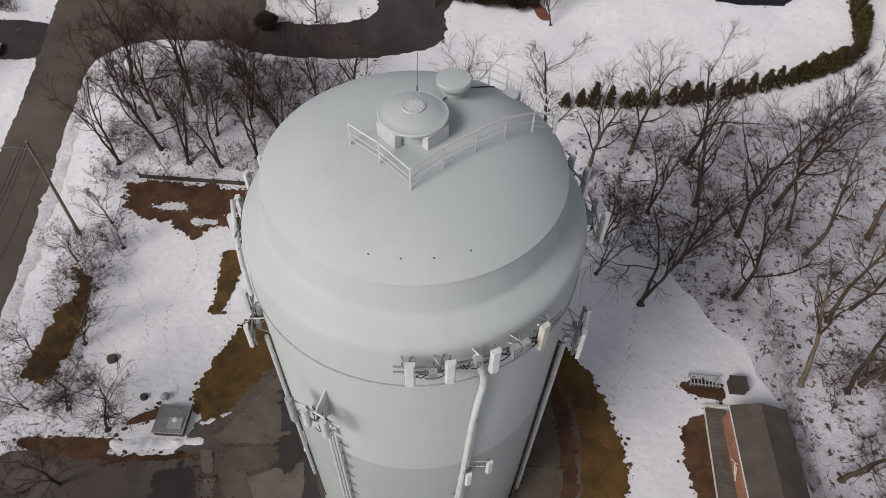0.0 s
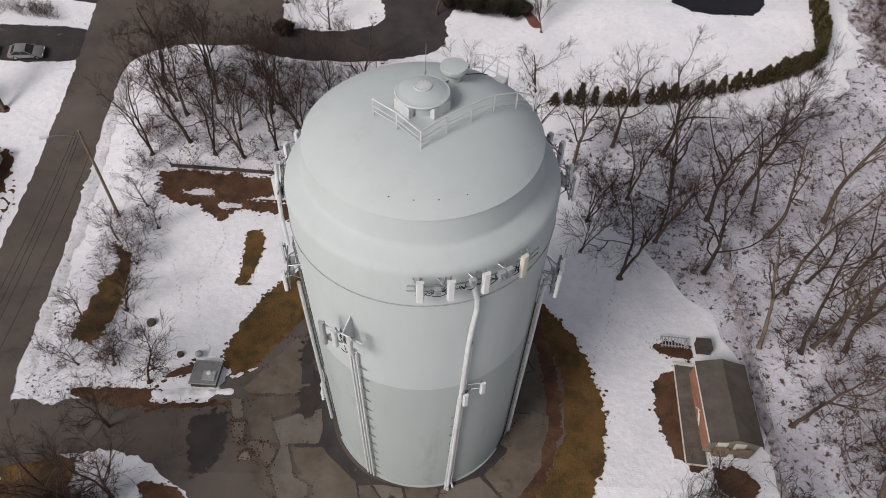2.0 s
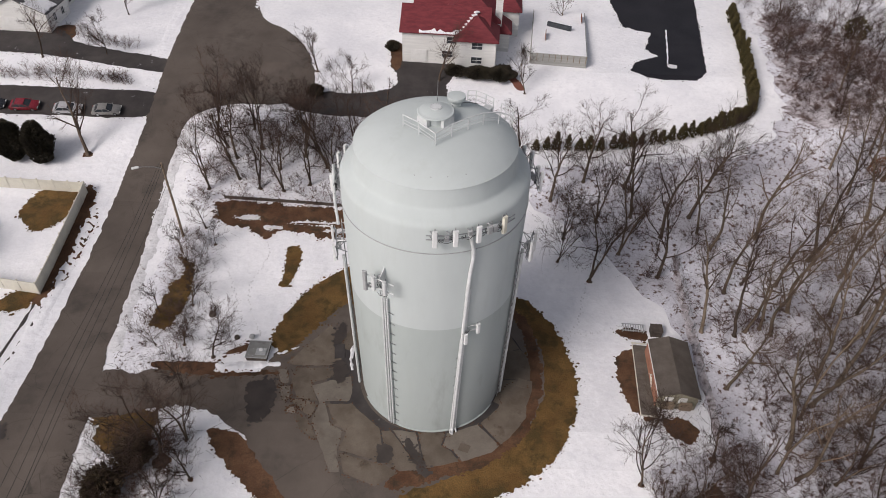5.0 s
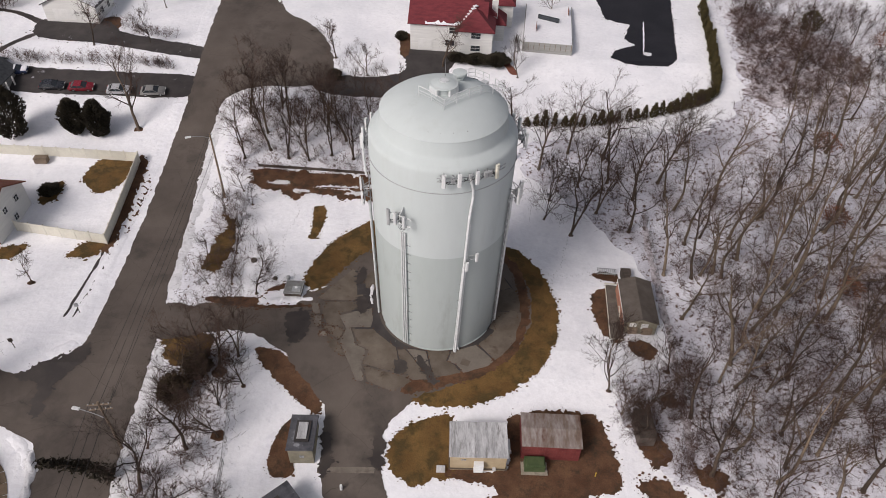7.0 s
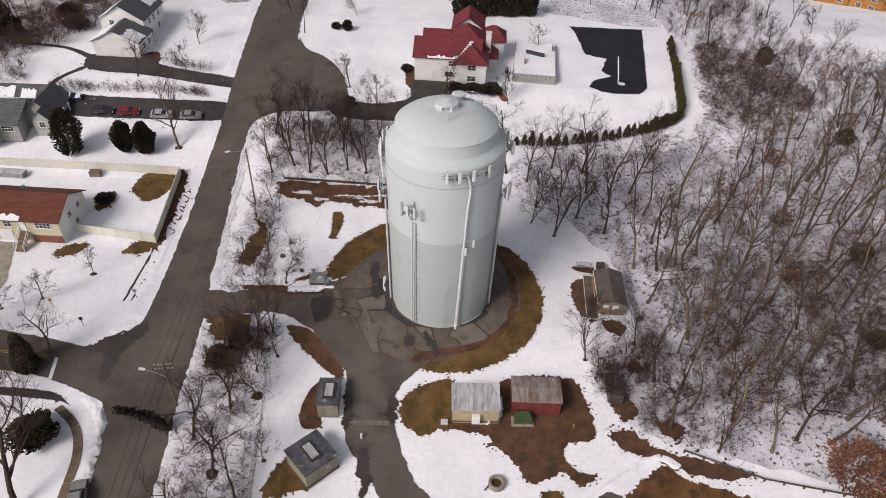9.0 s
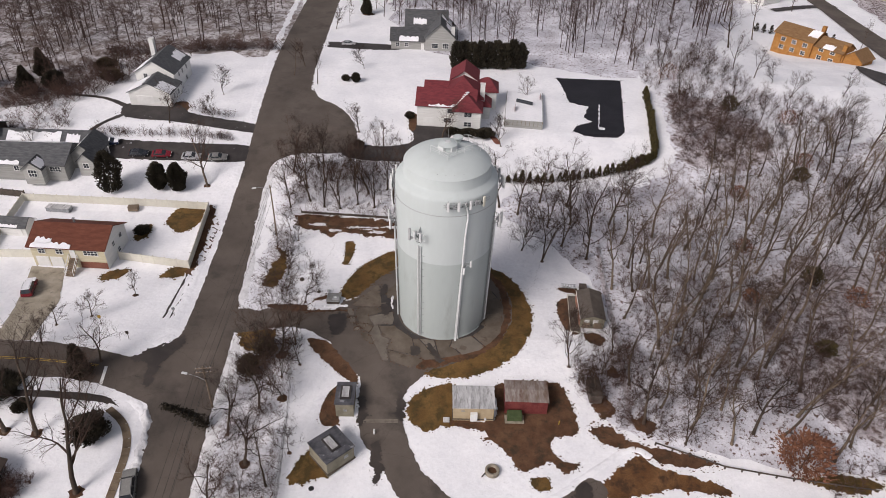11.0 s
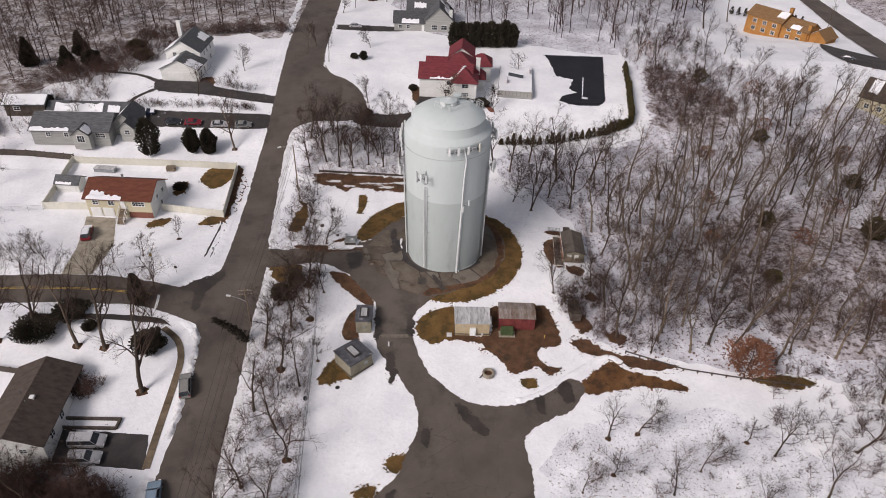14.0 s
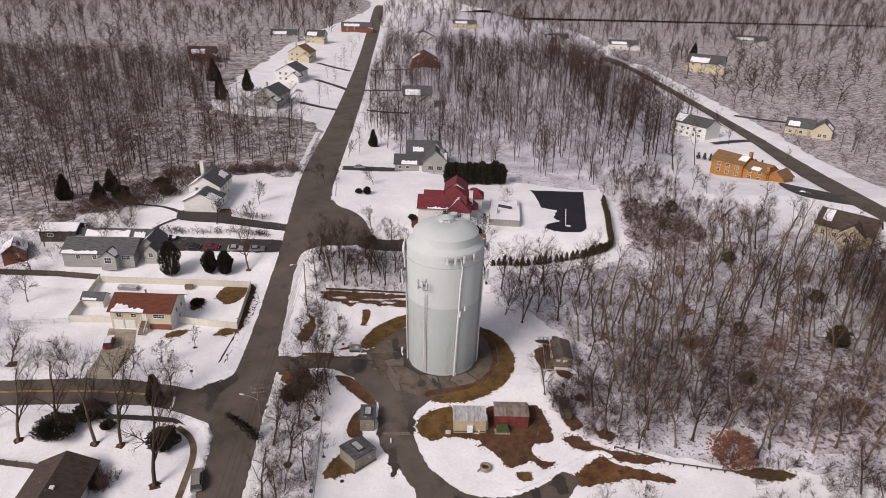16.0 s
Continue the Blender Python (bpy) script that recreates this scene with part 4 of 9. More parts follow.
# Second ventilator.
VM = (1.58, 2.74)
bm = bmesh.new()
lathe(bm, [(0.40, 31.4), (0.40, 32.02), (0.46, 32.05), (0.46, 32.12), (0.40, 32.15), (0.40, 32.2)], 32, VM)
mush = part("mushroom_vent", bm, PAINT, tower, "mushroom ventilator with a drum top", True)
bm = bmesh.new()
lathe(bm, [(0.40, 32.18), (0.58, 32.26), (0.76, 32.45), (0.79, 32.7), (0.77, 32.75), (0.4, 32.79), (0, 32.80)], 40, VM)
part("drum_top", bm, PAINT, mush, smooth=True)
bm = bmesh.new()
tube(bm, [(0.03, 1.73, 31.7), (0.03, 1.73, 33.0)], 0.05, 8)
mast = part("mast", bm, GALV, tower, "slim whip antenna on a short mast")
bm = bmesh.new()
tube(bm, [(0.03, 1.73, 33.0), (0.05, 1.73, 34.6)], 0.02, 6)
part("whip", bm, GALV, mast)
hz = dome_z(4.35, 4.5)
bm = bmesh.new()
lathe(bm, [(0.42, hz - 0.4), (0.42, hz + 0.14), (0.36, hz + 0.20), (0, hz + 0.22)], 24, (4.35, 4.5))
part("roof_hatch", bm, STEEL, tower, "small round roof hatch", True)
for pts in (((1.9, 3.3), (3.0, 4.2), (3.6, 5.0)), ((0.7, 1.5), (1.1, 2.1), (1.3, 2.5))):
    bm = bmesh.new()
    tube(bm, [(x, y, dome_z(x, y) + 0.05) for x, y in pts], 0.03, 6)
    part("roof_cable", bm, CABLE, tower, "black cable on the dome")
# Handrail over the dome.
POSTS = [(-2.62, -0.85), (-1.30, -1.98), (0.02, -3.28), (1.27, -2.10), (2.56, -1.02), (3.80, 0.10), (5.10, 1.16), (6.25, 2.22)]
rail = thing("handrail", "light steel handrail on thin posts", "")
rail.parent = tower
for x, y in POSTS:
    z = dome_z(x, y)
    bm = bmesh.new()
    box(bm, (x, y, z + 0.52), (0.07, 0.07, 1.12))
    part("post", bm, STEEL, rail)
for (x0, y0), (x1, y1) in zip(POSTS, POSTS[1:]):
    for h, r in ((1.06, 0.045), (0.62, 0.022), (0.34, 0.022)):
        bm = bmesh.new()
        tube(bm, [(x0, y0, dome_z(x0, y0) + h), (x1, y1, dome_z(x1, y1) + h)], r, 6)
        part("bar", bm, STEEL, rail)
gate = thing("ladder_railing", "light steel railing round the roof ladder", "")
gate.parent = tower
GATE = [(2.6, 5.55), (3.35, 5.85), (4.2, 5.3), (4.85, 4.85), (5.5, 4.1), (5.85, 3.6), (6.45, 2.75)]
for i, (x, y) in enumerate(GATE):
    bm = bmesh.new()
    box(bm, (x, y, min(dome_z(x, y), 30.4) + 0.62), (0.08, 0.08, 1.35))
    part("post", bm, STEEL, gate)
for i, ((x0, y0), (x1, y1)) in enumerate(zip(GATE, GATE[1:])):
    if i == 3:
        continue
    for h in (0.42, 0.86, 1.28):
        bm = bmesh.new()
        tube(bm, [(x0, y0, min(dome_z(x0, y0), 30.4) + h), (x1, y1, min(dome_z(x1, y1), 30.4) + h)], 0.035, 6)
        part("bar", bm, STEEL, gate)


def conduit(pts, r, label):
    bm = bmesh.new()
    tube(bm, pts, r, 10)
    return part("conduit", bm, STEEL, tower, label, True)


def run(a0, a1, z0, z1, out, n=8):
    return [around(a0 + (a1 - a0) * k / n, wall_r(z0 + (z1 - z0) * k / n) + out, z0 + (z1 - z0) * k / n) for k in range(n + 1)]


def standoffs(a0, a1, z0, z1, side, step=1.35, long=0.62):
    z = z0
    while z < z1:
        t = (z - z0) / (z1 - z0)
        a = a0 + (a1 - a0) * t
        bm = bmesh.new()
        m = at_wall(a, z)
        box(bm, (-side * long / 2, 0.10, 0), (long, 0.05, 0.05), m=m)
        part("standoff", bm, GALV, tower)
        z += step


for d in (-2.1, 0.0, 2.1):
    conduit(run(-30.2 + d, -29.2 + d * 0.8, 0.15, 18.9, 0.20), 0.088, "pale cable conduit")
standoffs(-28.0, -27.6, 0.9, 18.0, 1)
conduit([around(19.6, 8.55, 27.15), around(20.8, 8.50, 26.6), around(23.2, 8.40, 25.2), around(23.6, 8.36, 24.2), around(22.4, 8.36, 22.6), around(21.9, 8.33, 21.4)] + run(21.8, 18.2, 20.6, 0.5, 0.20) + [around(17.4, 8.1, 0.12), around(16.4, 8.3, 0.1)], 0.17,
        "thick pale cable conduit with bends")
conduit(run(23.2, 20.0, 20.8, 0.5, 0.18) + [around(20.4, 8.2, 0.12)], 0.10, "pale cable conduit")
conduit(run(19.9, 16.7, 14.4, 0.5, 0.18) + [around(15.6, 8.2, 0.12)], 0.10, "pale cable conduit")
standoffs(20.8, 21.6, 0.9, 13.0, -1)
conduit(run(70.5, 71.2, 0.6, 21.0, 0.32), 0.15, "pale cable conduit")
conduit(run(72.6, 73.2, 0.6, 19.0, 0.30), 0.10, "pale cable conduit")
conduit(run(-75.0, -76.0, 0.6, 19.0, 0.42), 0.13, "pale cable conduit")
conduit([around(-78, 8.62, 22.4), around(-82, 8.75, 24.4), around(-86, 8.75, 26.4), around(-90, 8.70, 27.4)], 0.13, "bent cable conduit")


def ladder(az0, az1, z0, z1, side):
    lad = thing("ladder", "flat galvanised cable ladder on the shell", "")
    lad.parent = tower
    for s in (-0.24, 0.24):
        bm = bmesh.new()
        pts = run(az0, az1, z0, z1, 0.22, 10)
        off = [p + Vector((math.cos(radians(az0)), math.sin(radians(az0)), 0)) * s for p in pts]
        tube(bm, off, 0.05, 5)
        part("side_rail", bm, GALV, lad)
    me = None
    z = z0 + 0.3
    while z < z1:
        t = (z - z0) / (z1 - z0)
        if me is None:
            bm = bmesh.new()
            box(bm, (0, 0.22, 0), (0.50, 0.05, 0.12))
            me = finish("rung", bm, STEEL)
        shared("rung", me, lad, at_wall(az0 + (az1 - az0) * t, z))
        z += 0.78


ladder(-78.6, -79.2, 0.4, 22.6, 1)
ladder(67.6, 68.2, 0.4, 21.2, -1)


# ---- antennas on the shell ----
def antenna_panel(parent, m, h, w=0.32, d=0.20, material=PANEL, lean=0.0):
    bm = bmesh.new()
    prism(bm, [(-w / 2, -d / 2), (w / 2, -d / 2), (w / 2, d * 0.15), (w * 0.34, d / 2), (-w * 0.34, d / 2), (-w / 2, d * 0.15)], -h / 2, h / 2, m=m @ Matrix.Rotation(radians(lean), 4, "X"))
    p = part("panel", bm, material, parent, "tall flat antenna panel")
    for z in (-h * 0.36, h * 0.36):
        bm = bmesh.new()
        box(bm, (0, -d / 2 - 0.09, z), (0.12, 0.18, 0.10), m=m)
        part("clamp", bm, GALV, p)
    return p


def pole_on(parent, m, z0, z1, y):
    bm = bmesh.new()
    tube(bm, [m @ Vector((0, y, z0)), m @ Vector((0, y, z1))], 0.045, 7)
    return part("mast_pipe", bm, GALV, parent)


def cables(parent, m, seed, n=5, drop=0.6, spread=0.5):
    rnd = random.Random(seed)
    for _ in range(n):
        bm = bmesh.new()
        a = Vector((rnd.uniform(-spread, spread), rnd.uniform(0.1, 0.5), rnd.uniform(-0.3, 0.3)))
        b = Vector((rnd.uniform(-spread, spread), rnd.uniform(0.1, 0.4), rnd.uniform(-0.4, 0.1)))
        c = (a + b) / 2 + Vector((0, 0.15, -drop * rnd.uniform(0.4, 1)))
        tube(bm, [m @ bez(a, c, b, k / 7) for k in range(8)], 0.022, 5)
        part("jumper_cable", bm, CABLE, parent)


def radio(parent, m, s=(0.34, 0.22, 0.50)):
    bm = bmesh.new()
    box(bm, (0, 0, 0), s, m=m, bevel=0.02)
    unit = part("radio_unit", bm, GREY_BOX, parent)
    for k in range(5):
        bm = bmesh.new()
        box(bm, (-s[0] / 2 + s[0] * (k + 0.5) / 5, s[1] / 2 + 0.02, 0), (0.02, 0.04, s[2] * 0.9), m=m)
        part("fin", bm, GREY_BOX, unit)
    return unit


# Long antenna rack on the south-east side.
arr = fixed(thing("antenna_array", "long antenna frame with white panels and radios on the tank shell", "antenna", Matrix.Diagonal((1, 1, TALL, 1))))
for z in (26.75, 27.15):
    bm = bmesh.new()
    tube(bm, [around(a, 8.62, z) for a in range(-3, 50, 4)], 0.05, 7)
    part("frame_pipe", bm, GALV, arr)
for az in (0.5, 9.5, 21, 33, 44):
    bm = bmesh.new()
    m = at_wall(az, 26.95)
    for s in (-0.22, 0.22):
        tube(bm, [m @ Vector((s, 0.0, 0.28)), m @ Vector((0, 0.46, 0.2)), m @ Vector((0, 0.46, -0.2)), m @ Vector((s, 0.0, -0.28))], 0.04, 6)
    part("wall_bracket", bm, GALV, arr)
for az, mat_, h in ((1.6, PANEL, 1.5), (12.0, PANEL, 1.45), (24.2, PANEL, 1.5), (39.6, BEIGE_PANEL, 1.6)):
    m = at_wall(az, 27.0, 0.72)
    antenna_panel(arr, m, h, 0.42, 0.24, mat_)
    pole_on(arr, at_wall(az, 27.0), -0.8, 0.9, 0.52)
for az, z in ((7.5, 27.0), (30.2, 27.1), (33.4, 27.1), (19.4, 27.35)):
    radio(arr, at_wall(az, z, 0.68), (0.42, 0.26, 0.62) if az > 28 else (0.34, 0.24, 0.4))
for az, s in ((3.5, 1), (9, 2), (19, 3), (27, 4), (36, 5), (38.5, 6)):
    cables(arr, at_wall(az, 26.95, 0.2), s, 5, 0.45, 0.6)

# Antenna rack on the south-west side, over three conduits.
arr = fixed(thing("antenna_array", "short antenna frame with three grey panels above conduits", "antenna", Matrix.Diagonal((1, 1, TALL, 1))))
m0 = at_wall(-28.6, 21.3)
for z in (0.45, -0.55):
    bm = bmesh.new()
    tube(bm, [m0 @ Vector((1.35, 0.95, z)), m0 @ Vector((-1.45, 0.95, z))], 0.055, 7)
    part("frame_pipe", bm, STEEL, arr)
bm = bmesh.new()
fin = [(0.02, 0.0, 1.15), (0.02, 0.95, 0.45), (0.02, 0.95, -0.6), (0.02, 0.0, -1.2)]
a = [bm.verts.new(m0 @ Vector(v)) for v in fin]
b = [bm.verts.new(m0 @ Vector((-0.04, v[1], v[2]))) for v in fin]
bm.faces.new(a)
bm.faces.new(b[::-1])
for k in range(4):
    bm.faces.new((a[k], b[k], b[(k + 1) % 4], a[(k + 1) % 4]))
part("gusset_plate", bm, STEEL, arr, "triangular steel gusset")
for x, h, dz in ((1.22, 2.1, 0.0), (0.36, 1.5, 0.1), (-0.72, 1.5, 0.05)):
    pole_on(arr, m0 @ Matrix.Translation((x, 0, 0)), -0.85, 0.85, 1.0)
    antenna_panel(arr, m0 @ Matrix.Translation((x, 1.24, dz)), h, 0.36, 0.22, GREY_BOX if x > 1 else STEEL)
radio(arr, m0 @ Matrix.Translation((0.14, 0.62, 0.25)), (0.26, 0.3, 0.6))
radio(arr, m0 @ Matrix.Translation((1.0, 0.9, -0.7)), (0.3, 0.24, 0.35))
cables(arr, m0 @ Matrix.Translation((0.0, 0.5, -0.1)), 11, 8, 0.9, 0.4)
cables(arr, m0 @ Matrix.Translation((-0.4, 0.6, -0.7)), 12, 5, 0.9, 0.5)

# Pair of small panels halfway down.
arr = fixed(thing("antenna_array", "pair of small white panels on arms halfway up the shell", "antenna", Matrix.Diagonal((1, 1, TALL, 1))))
for az, z, h, out in ((28.2, 16.2, 1.15, 0.75), (21.6, 14.9, 1.25, 0.5)):
    m = at_wall(az, z)
    antenna_panel(arr, m @ Matrix.Translation((0, out + 0.2, 0)), h, 0.34, 0.2, PANEL)
    bm = bmesh.new()
    for dz in (-0.3, 0.3):
        tube(bm, [at_wall(22.2, 15.6 + dz) @ Vector((0, 0.12, 0)), m @ Vector((0, out, dz))], 0.03, 6)
    tube(bm, [m @ Vector((0, out, -0.6)), m @ Vector((0, out, 0.6))], 0.04, 6)
    part("arm", bm, GALV, arr)
cables(arr, at_wall(22.4, 15.6), 14, 4, 0.5, 0.4)


def side_cluster(az, z, label, panels, seed, out=0.75):
    """A lattice frame seen edge on, with panels away from the shell."""
    arr = fixed(thing("antenna_array", label, "antenna", Matrix.Diagonal((1, 1, TALL, 1))))
    m = at_wall(az, z)
    bm = bmesh.new()
    for s in (-0.7, 0.7):
        for dz in (-0.7, 0.7):
            tube(bm, [m @ Vector((s, 0, dz)), m @ Vector((s * 0.6, out, dz * 0.6))], 0.045, 6)
        tube(bm, [m @ Vector((s, 0, 0.7)), m @ Vector((s * 0.6, out, -0.42))], 0.03, 6)
        tube(bm, [m @ Vector((s * 0.6, out, -0.42)), m @ Vector((-s * 0.6, out, 0.42))], 0.03, 6)
    for dz in (-0.42, 0.42):
        tube(bm, [m @ Vector((-1.3, out, dz)), m @ Vector((1.3, out, dz))], 0.05, 7)
    part("lattice_frame", bm, GALV, arr)
    for x, dz, h in panels:
        pole_on(arr, m @ Matrix.Translation((x, 0, dz)), -h / 2, h / 2, out + 0.08)
        antenna_panel(arr, m @ Matrix.Translation((x, out + 0.34, dz)), h, 0.36, 0.22, PANEL)
    radio(arr, m @ Matrix.Translation((0.3, out - 0.3, 0.1)))
    radio(arr, m @ Matrix.Translation((-0.35, out - 0.25, -0.2)))
    cables(arr, m @ Matrix.Translation((0, out - 0.3, 0)), seed, 7, 0.7, 0.7)


side_cluster(-79.5, 20.2, "lattice mount with two white panels beside the cable ladder", [(0.85, 0.3, 1.7), (-0.85, -0.5, 1.8)], 21, 0.85)
side_cluster(73.0, 21.4, "lattice mount with panels beside the eastern conduit", [(0.95, 0.2, 2.2), (-0.9, -0.2, 2.2), (0.1, -0.6, 1.8)], 22, 0.8)
side_cluster(-91, 25.6, "antenna frame on the west side of the tank", [(0.9, 0.1, 1.7), (-0.5, 0.2, 1.7)], 23, 0.45)
side_cluster(-108, 26.0, "antenna frame on the north-west side of the tank", [(0.9, 0.1, 1.7), (-0.5, 0.2, 1.7)], 24, 0.45)
side_cluster(96, 26.2, "antenna frame with radios on the east side of the tank", [(0.9, 0.1, 1.9), (-0.5, -0.2, 1.8)], 25, 0.65)
side_cluster(116, 26.2, "antenna frame with radios on the north-east side of the tank", [(0.9, 0.1, 1.9), (-0.5, -0.2, 1.8)], 26, 0.65)


# ---- concrete apron and small things in the yard ----
apron = tagged(new("apron"), "broken concrete apron round the foot of the tank", "pavement", kind="structure")


def slab(outline, z=0.055, material=CONCRETE, name="slab"):
    bm = bmesh.new()
    c = sum((Vector(p) for p in outline), Vector((0, 0))) / len(outline)
    prism(bm, [tuple(c + (Vector(p) - c) * 0.978) for p in outline], 0.0, z + 0.022)
    return part(name, bm, material, apron)


bm = bmesh.new()
lathe(bm, [(7.7, 0.059), (11.3, 0.059)], 64, C0)
part("joint_bed", bm, DARK_DRIVE, apron, "dark dirt between the slabs")
for i, (a0, a1) in enumerate([(64, 88), (88, 112), (112, 136), (136, 160), (160, 184), (184, 208), (208, 232), (232, 252)]):
    rnd = random.Random(i)
    inner = [around(a0 + (a1 - a0) * k / 3, 7.8, 0).xy for k in range(4)]
    outer = [around(a0 + (a1 - a0) * k / 3, 11.4 + rnd.uniform(-0.25, 0.25), 0).xy for k in range(3, -1, -1)]
    slab(inner + outer, 0.052 + 0.004 * (i % 3))
# Broken slabs west and south of the tank; a paler strip winds between them.
BROKEN = [([(-16.1, 1.1), (-12.0, 7.1), (-10.2, 4.7), (-10.0, 1.4), (-11.4, 0.8), (-15.2, 0.7)], 0.056, CONCRETE), ([(-15.1, 0.4), (-11.3, 0.6), (-10.2, 0.9), (-10.2, -0.6), (-12.9, -1.6), (-11.8, -4.1), (-14.2, -3.7), (-15.1, -1.7)], 0.052, CONCRETE),
          ([(-12.8, -1.9), (-10.6, -1.0), (-8.6, -0.4), (-8.2, -2.6), (-8.4, -3.8), (-11.1, -3.9), (-10.0, -7.0), (-8.6, -7.7), (-9.0, -10.3), (-8.4, -13.1), (-9.4, -13.1), (-12.1, -6.5), (-11.6, -4.3)], 0.060, LIGHT_SLAB),
          ([(-10.8, -4.3), (-8.2, -4.1), (-4.8, -7.2), (-4.0, -11.6), (-8.8, -10.2), (-8.3, -7.7), (-9.7, -6.9)], 0.055, CONCRETE), ([(-8.7, -10.5), (-4.0, -11.8), (-2.6, -12.8), (-4.8, -14.6), (-8.0, -13.1)], 0.050, CONCRETE),
          ([(-4.7, -7.5), (-3.7, -7.3), (-1.2, -11.1), (-0.3, -12.3), (-2.4, -12.6), (-3.8, -11.6)], 0.057, CONCRETE), ([(-3.6, -7.3), (-1.1, -7.5), (-0.1, -11.9), (-1.0, -11.1)], 0.053, LIGHT_SLAB),
          ([(-0.9, -7.5), (2.0, -7.4), (1.6, -9.1), (2.6, -9.8), (3.4, -11.1), (0.1, -12.1)], 0.056, CONCRETE), ([(2.1, -7.5), (5.4, -6.2), (7.6, -8.9), (6.8, -9.8), (3.7, -11.1), (2.8, -9.7), (1.7, -9.2)], 0.064, LIGHT_SLAB),
          ([(5.6, -6.1), (7.6, -4.0), (8.4, -1.0), (10.6, -0.6), (10.6, -5.0), (8.7, -7.9), (7.7, -8.8)], 0.055, CONCRETE), ([(-16.9, 0.1), (-15.8, 0.1), (-15.4, -1.7), (-16.2, -1.9)], 0.058, LIGHT_SLAB),
          ([(-16.3, -2.2), (-15.1, -2.1), (-15.0, -3.7), (-15.6, -4.1)], 0.054, LIGHT_SLAB), ([(-14.8, -4.9), (-14.0, -4.9), (-14.0, -5.6), (-14.9, -5.6)], 0.058, LIGHT_SLAB),
          ([(-14.9, -3.9), (-13.4, -3.8), (-13.0, -4.6), (-13.8, -4.8)], 0.052, CONCRETE), ([(-13.2, -3.9), (-11.9, -4.4), (-12.2, -6.0), (-13.6, -5.2)], 0.055, CONCRETE), ([(-13.9, -5.8), (-12.4, -6.4), (-11.2, -8.9), (-13.2, -7.6)], 0.050, CONCRETE)]
for i, (pts, zz, mt) in enumerate(BROKEN):
    slab(ragged(corners([Vector(p) for p in pts], 0.35), 0.09, 0.35, 1.3, 3.0 * i), zz, mt)
patch("joint_earth", [(-17.2, 1.2), (-12.0, 7.3), (-9.0, 4.4), (-8.0, -4.2), (-3.0, -7.4), (2.0, -7.6), (3.4, -11.2), (-0.2, -12.6), (-4.8, -14.8), (-9.4, -13.4), (-14.2, -7.6), (-15.2, -5.4), (-16.6, -3.6)], DARK_DRIVE, 0.050, 0.15, 0.4, 0.7, 0, "dark wet earth in the joints of the broken apron", "ground", seed=71)
# Rusty-brown dirt in crumbs along the joints.
V, F = [], []
crumb_rnd = random.Random(41)
for pts, zz, mt in BROKEN:
    line = smooth_line(pts + pts[:1], 0.3)
    for _ in range(60):
        q = line[crumb_rnd.randrange(len(line))] + Vector((crumb_rnd.gauss(0, 0.16), crumb_rnd.gauss(0, 0.16)))
        r = crumb_rnd.uniform(0.02, 0.10)
        fill(V, F, [q + r * crumb_rnd.uniform(0.5, 1.4) * Vector((math.cos(1.047 * j), math.sin(1.047 * j))) for j in range(6)], 0.092)
tagged(new("dirt_crumbs", raw("dirt_crumbs", V, F, MUD)), "brown dirt crumbled along the joints of the apron", "dirt", kind="stuff")
slab([Vector(p) for p in ((-12.4, -26.2), (-6.0, -26.0), (-6.0, -26.8), (-12.4, -27.0))], 0.06, LIGHT_SLAB)
for x, y, rz, w, d in ((3.95, -9.35, -20, 1.0, 0.9), (9.5, 3.4, 80, 1.0, 0.9), (10.3, -0.6, 70, 1.0, 0.9), (-10.4, 3.0, 8, 1.1, 2.0)):
    bm = bmesh.new()
    m = Matrix.Translation((x, y, 0)) @ Matrix.Rotation(radians(rz), 4, "Z")
    for s in (-1, 1):
        box(bm, (s * w / 2, 0, 0.085), (0.09, d + 0.09, 0.05), m=m)
        box(bm, (0, s * d / 2, 0.085), (w - 0.09, 0.09, 0.05), m=m)
    box(bm, (0, 0, 0.07), (w - 0.08, d - 0.08, 0.05), m=m)
    tagged(new("access_cover", finish("access_cover", bm, CONCRETE if x > -10 else DARK_DRIVE)), "square access cover set in the concrete", "manhole cover")


def hut(name, label, m, w, d, h, wall, roofmat, roof_h=0.22, curb=None, rows=0):
    """A small flat-roofed block hut with a roof hatch."""
    t = thing(name, label, "utility hut", m)
    bm = bmesh.new()
    box(bm, (0, 0, h / 2 - 0.4), (w, d, h + 0.8))
    if rows:
        for k in range(1, rows):
            for s in (-1, 1):
                box(bm, (0, s * (d / 2 + 0.008), h * k / rows), (w - 0.02, 0.016, 0.03))
    part("wall", bm, wall, t)
    bm = bmesh.new()
    box(bm, (0, 0, h + roof_h / 2), (w + 0.3, d + 0.3, roof_h), bevel=0.03)
    part("roof", bm, roofmat, t)
    bm = bmesh.new()
    cw, cd = curb
    box(bm, (0.05, 0.1, h + roof_h + 0.08), (cw, cd, 0.16))
    hatch = part("roof_hatch", bm, DARK_DRIVE, t, "raised dark curb with a pale hatch")
    bm = bmesh.new()
    box(bm, (0.05, 0.1, h + roof_h + 0.2), (cw * 0.66, cd * 0.8, 0.14), bevel=0.04)
    part("lid", bm, TIN, hatch)
    return t


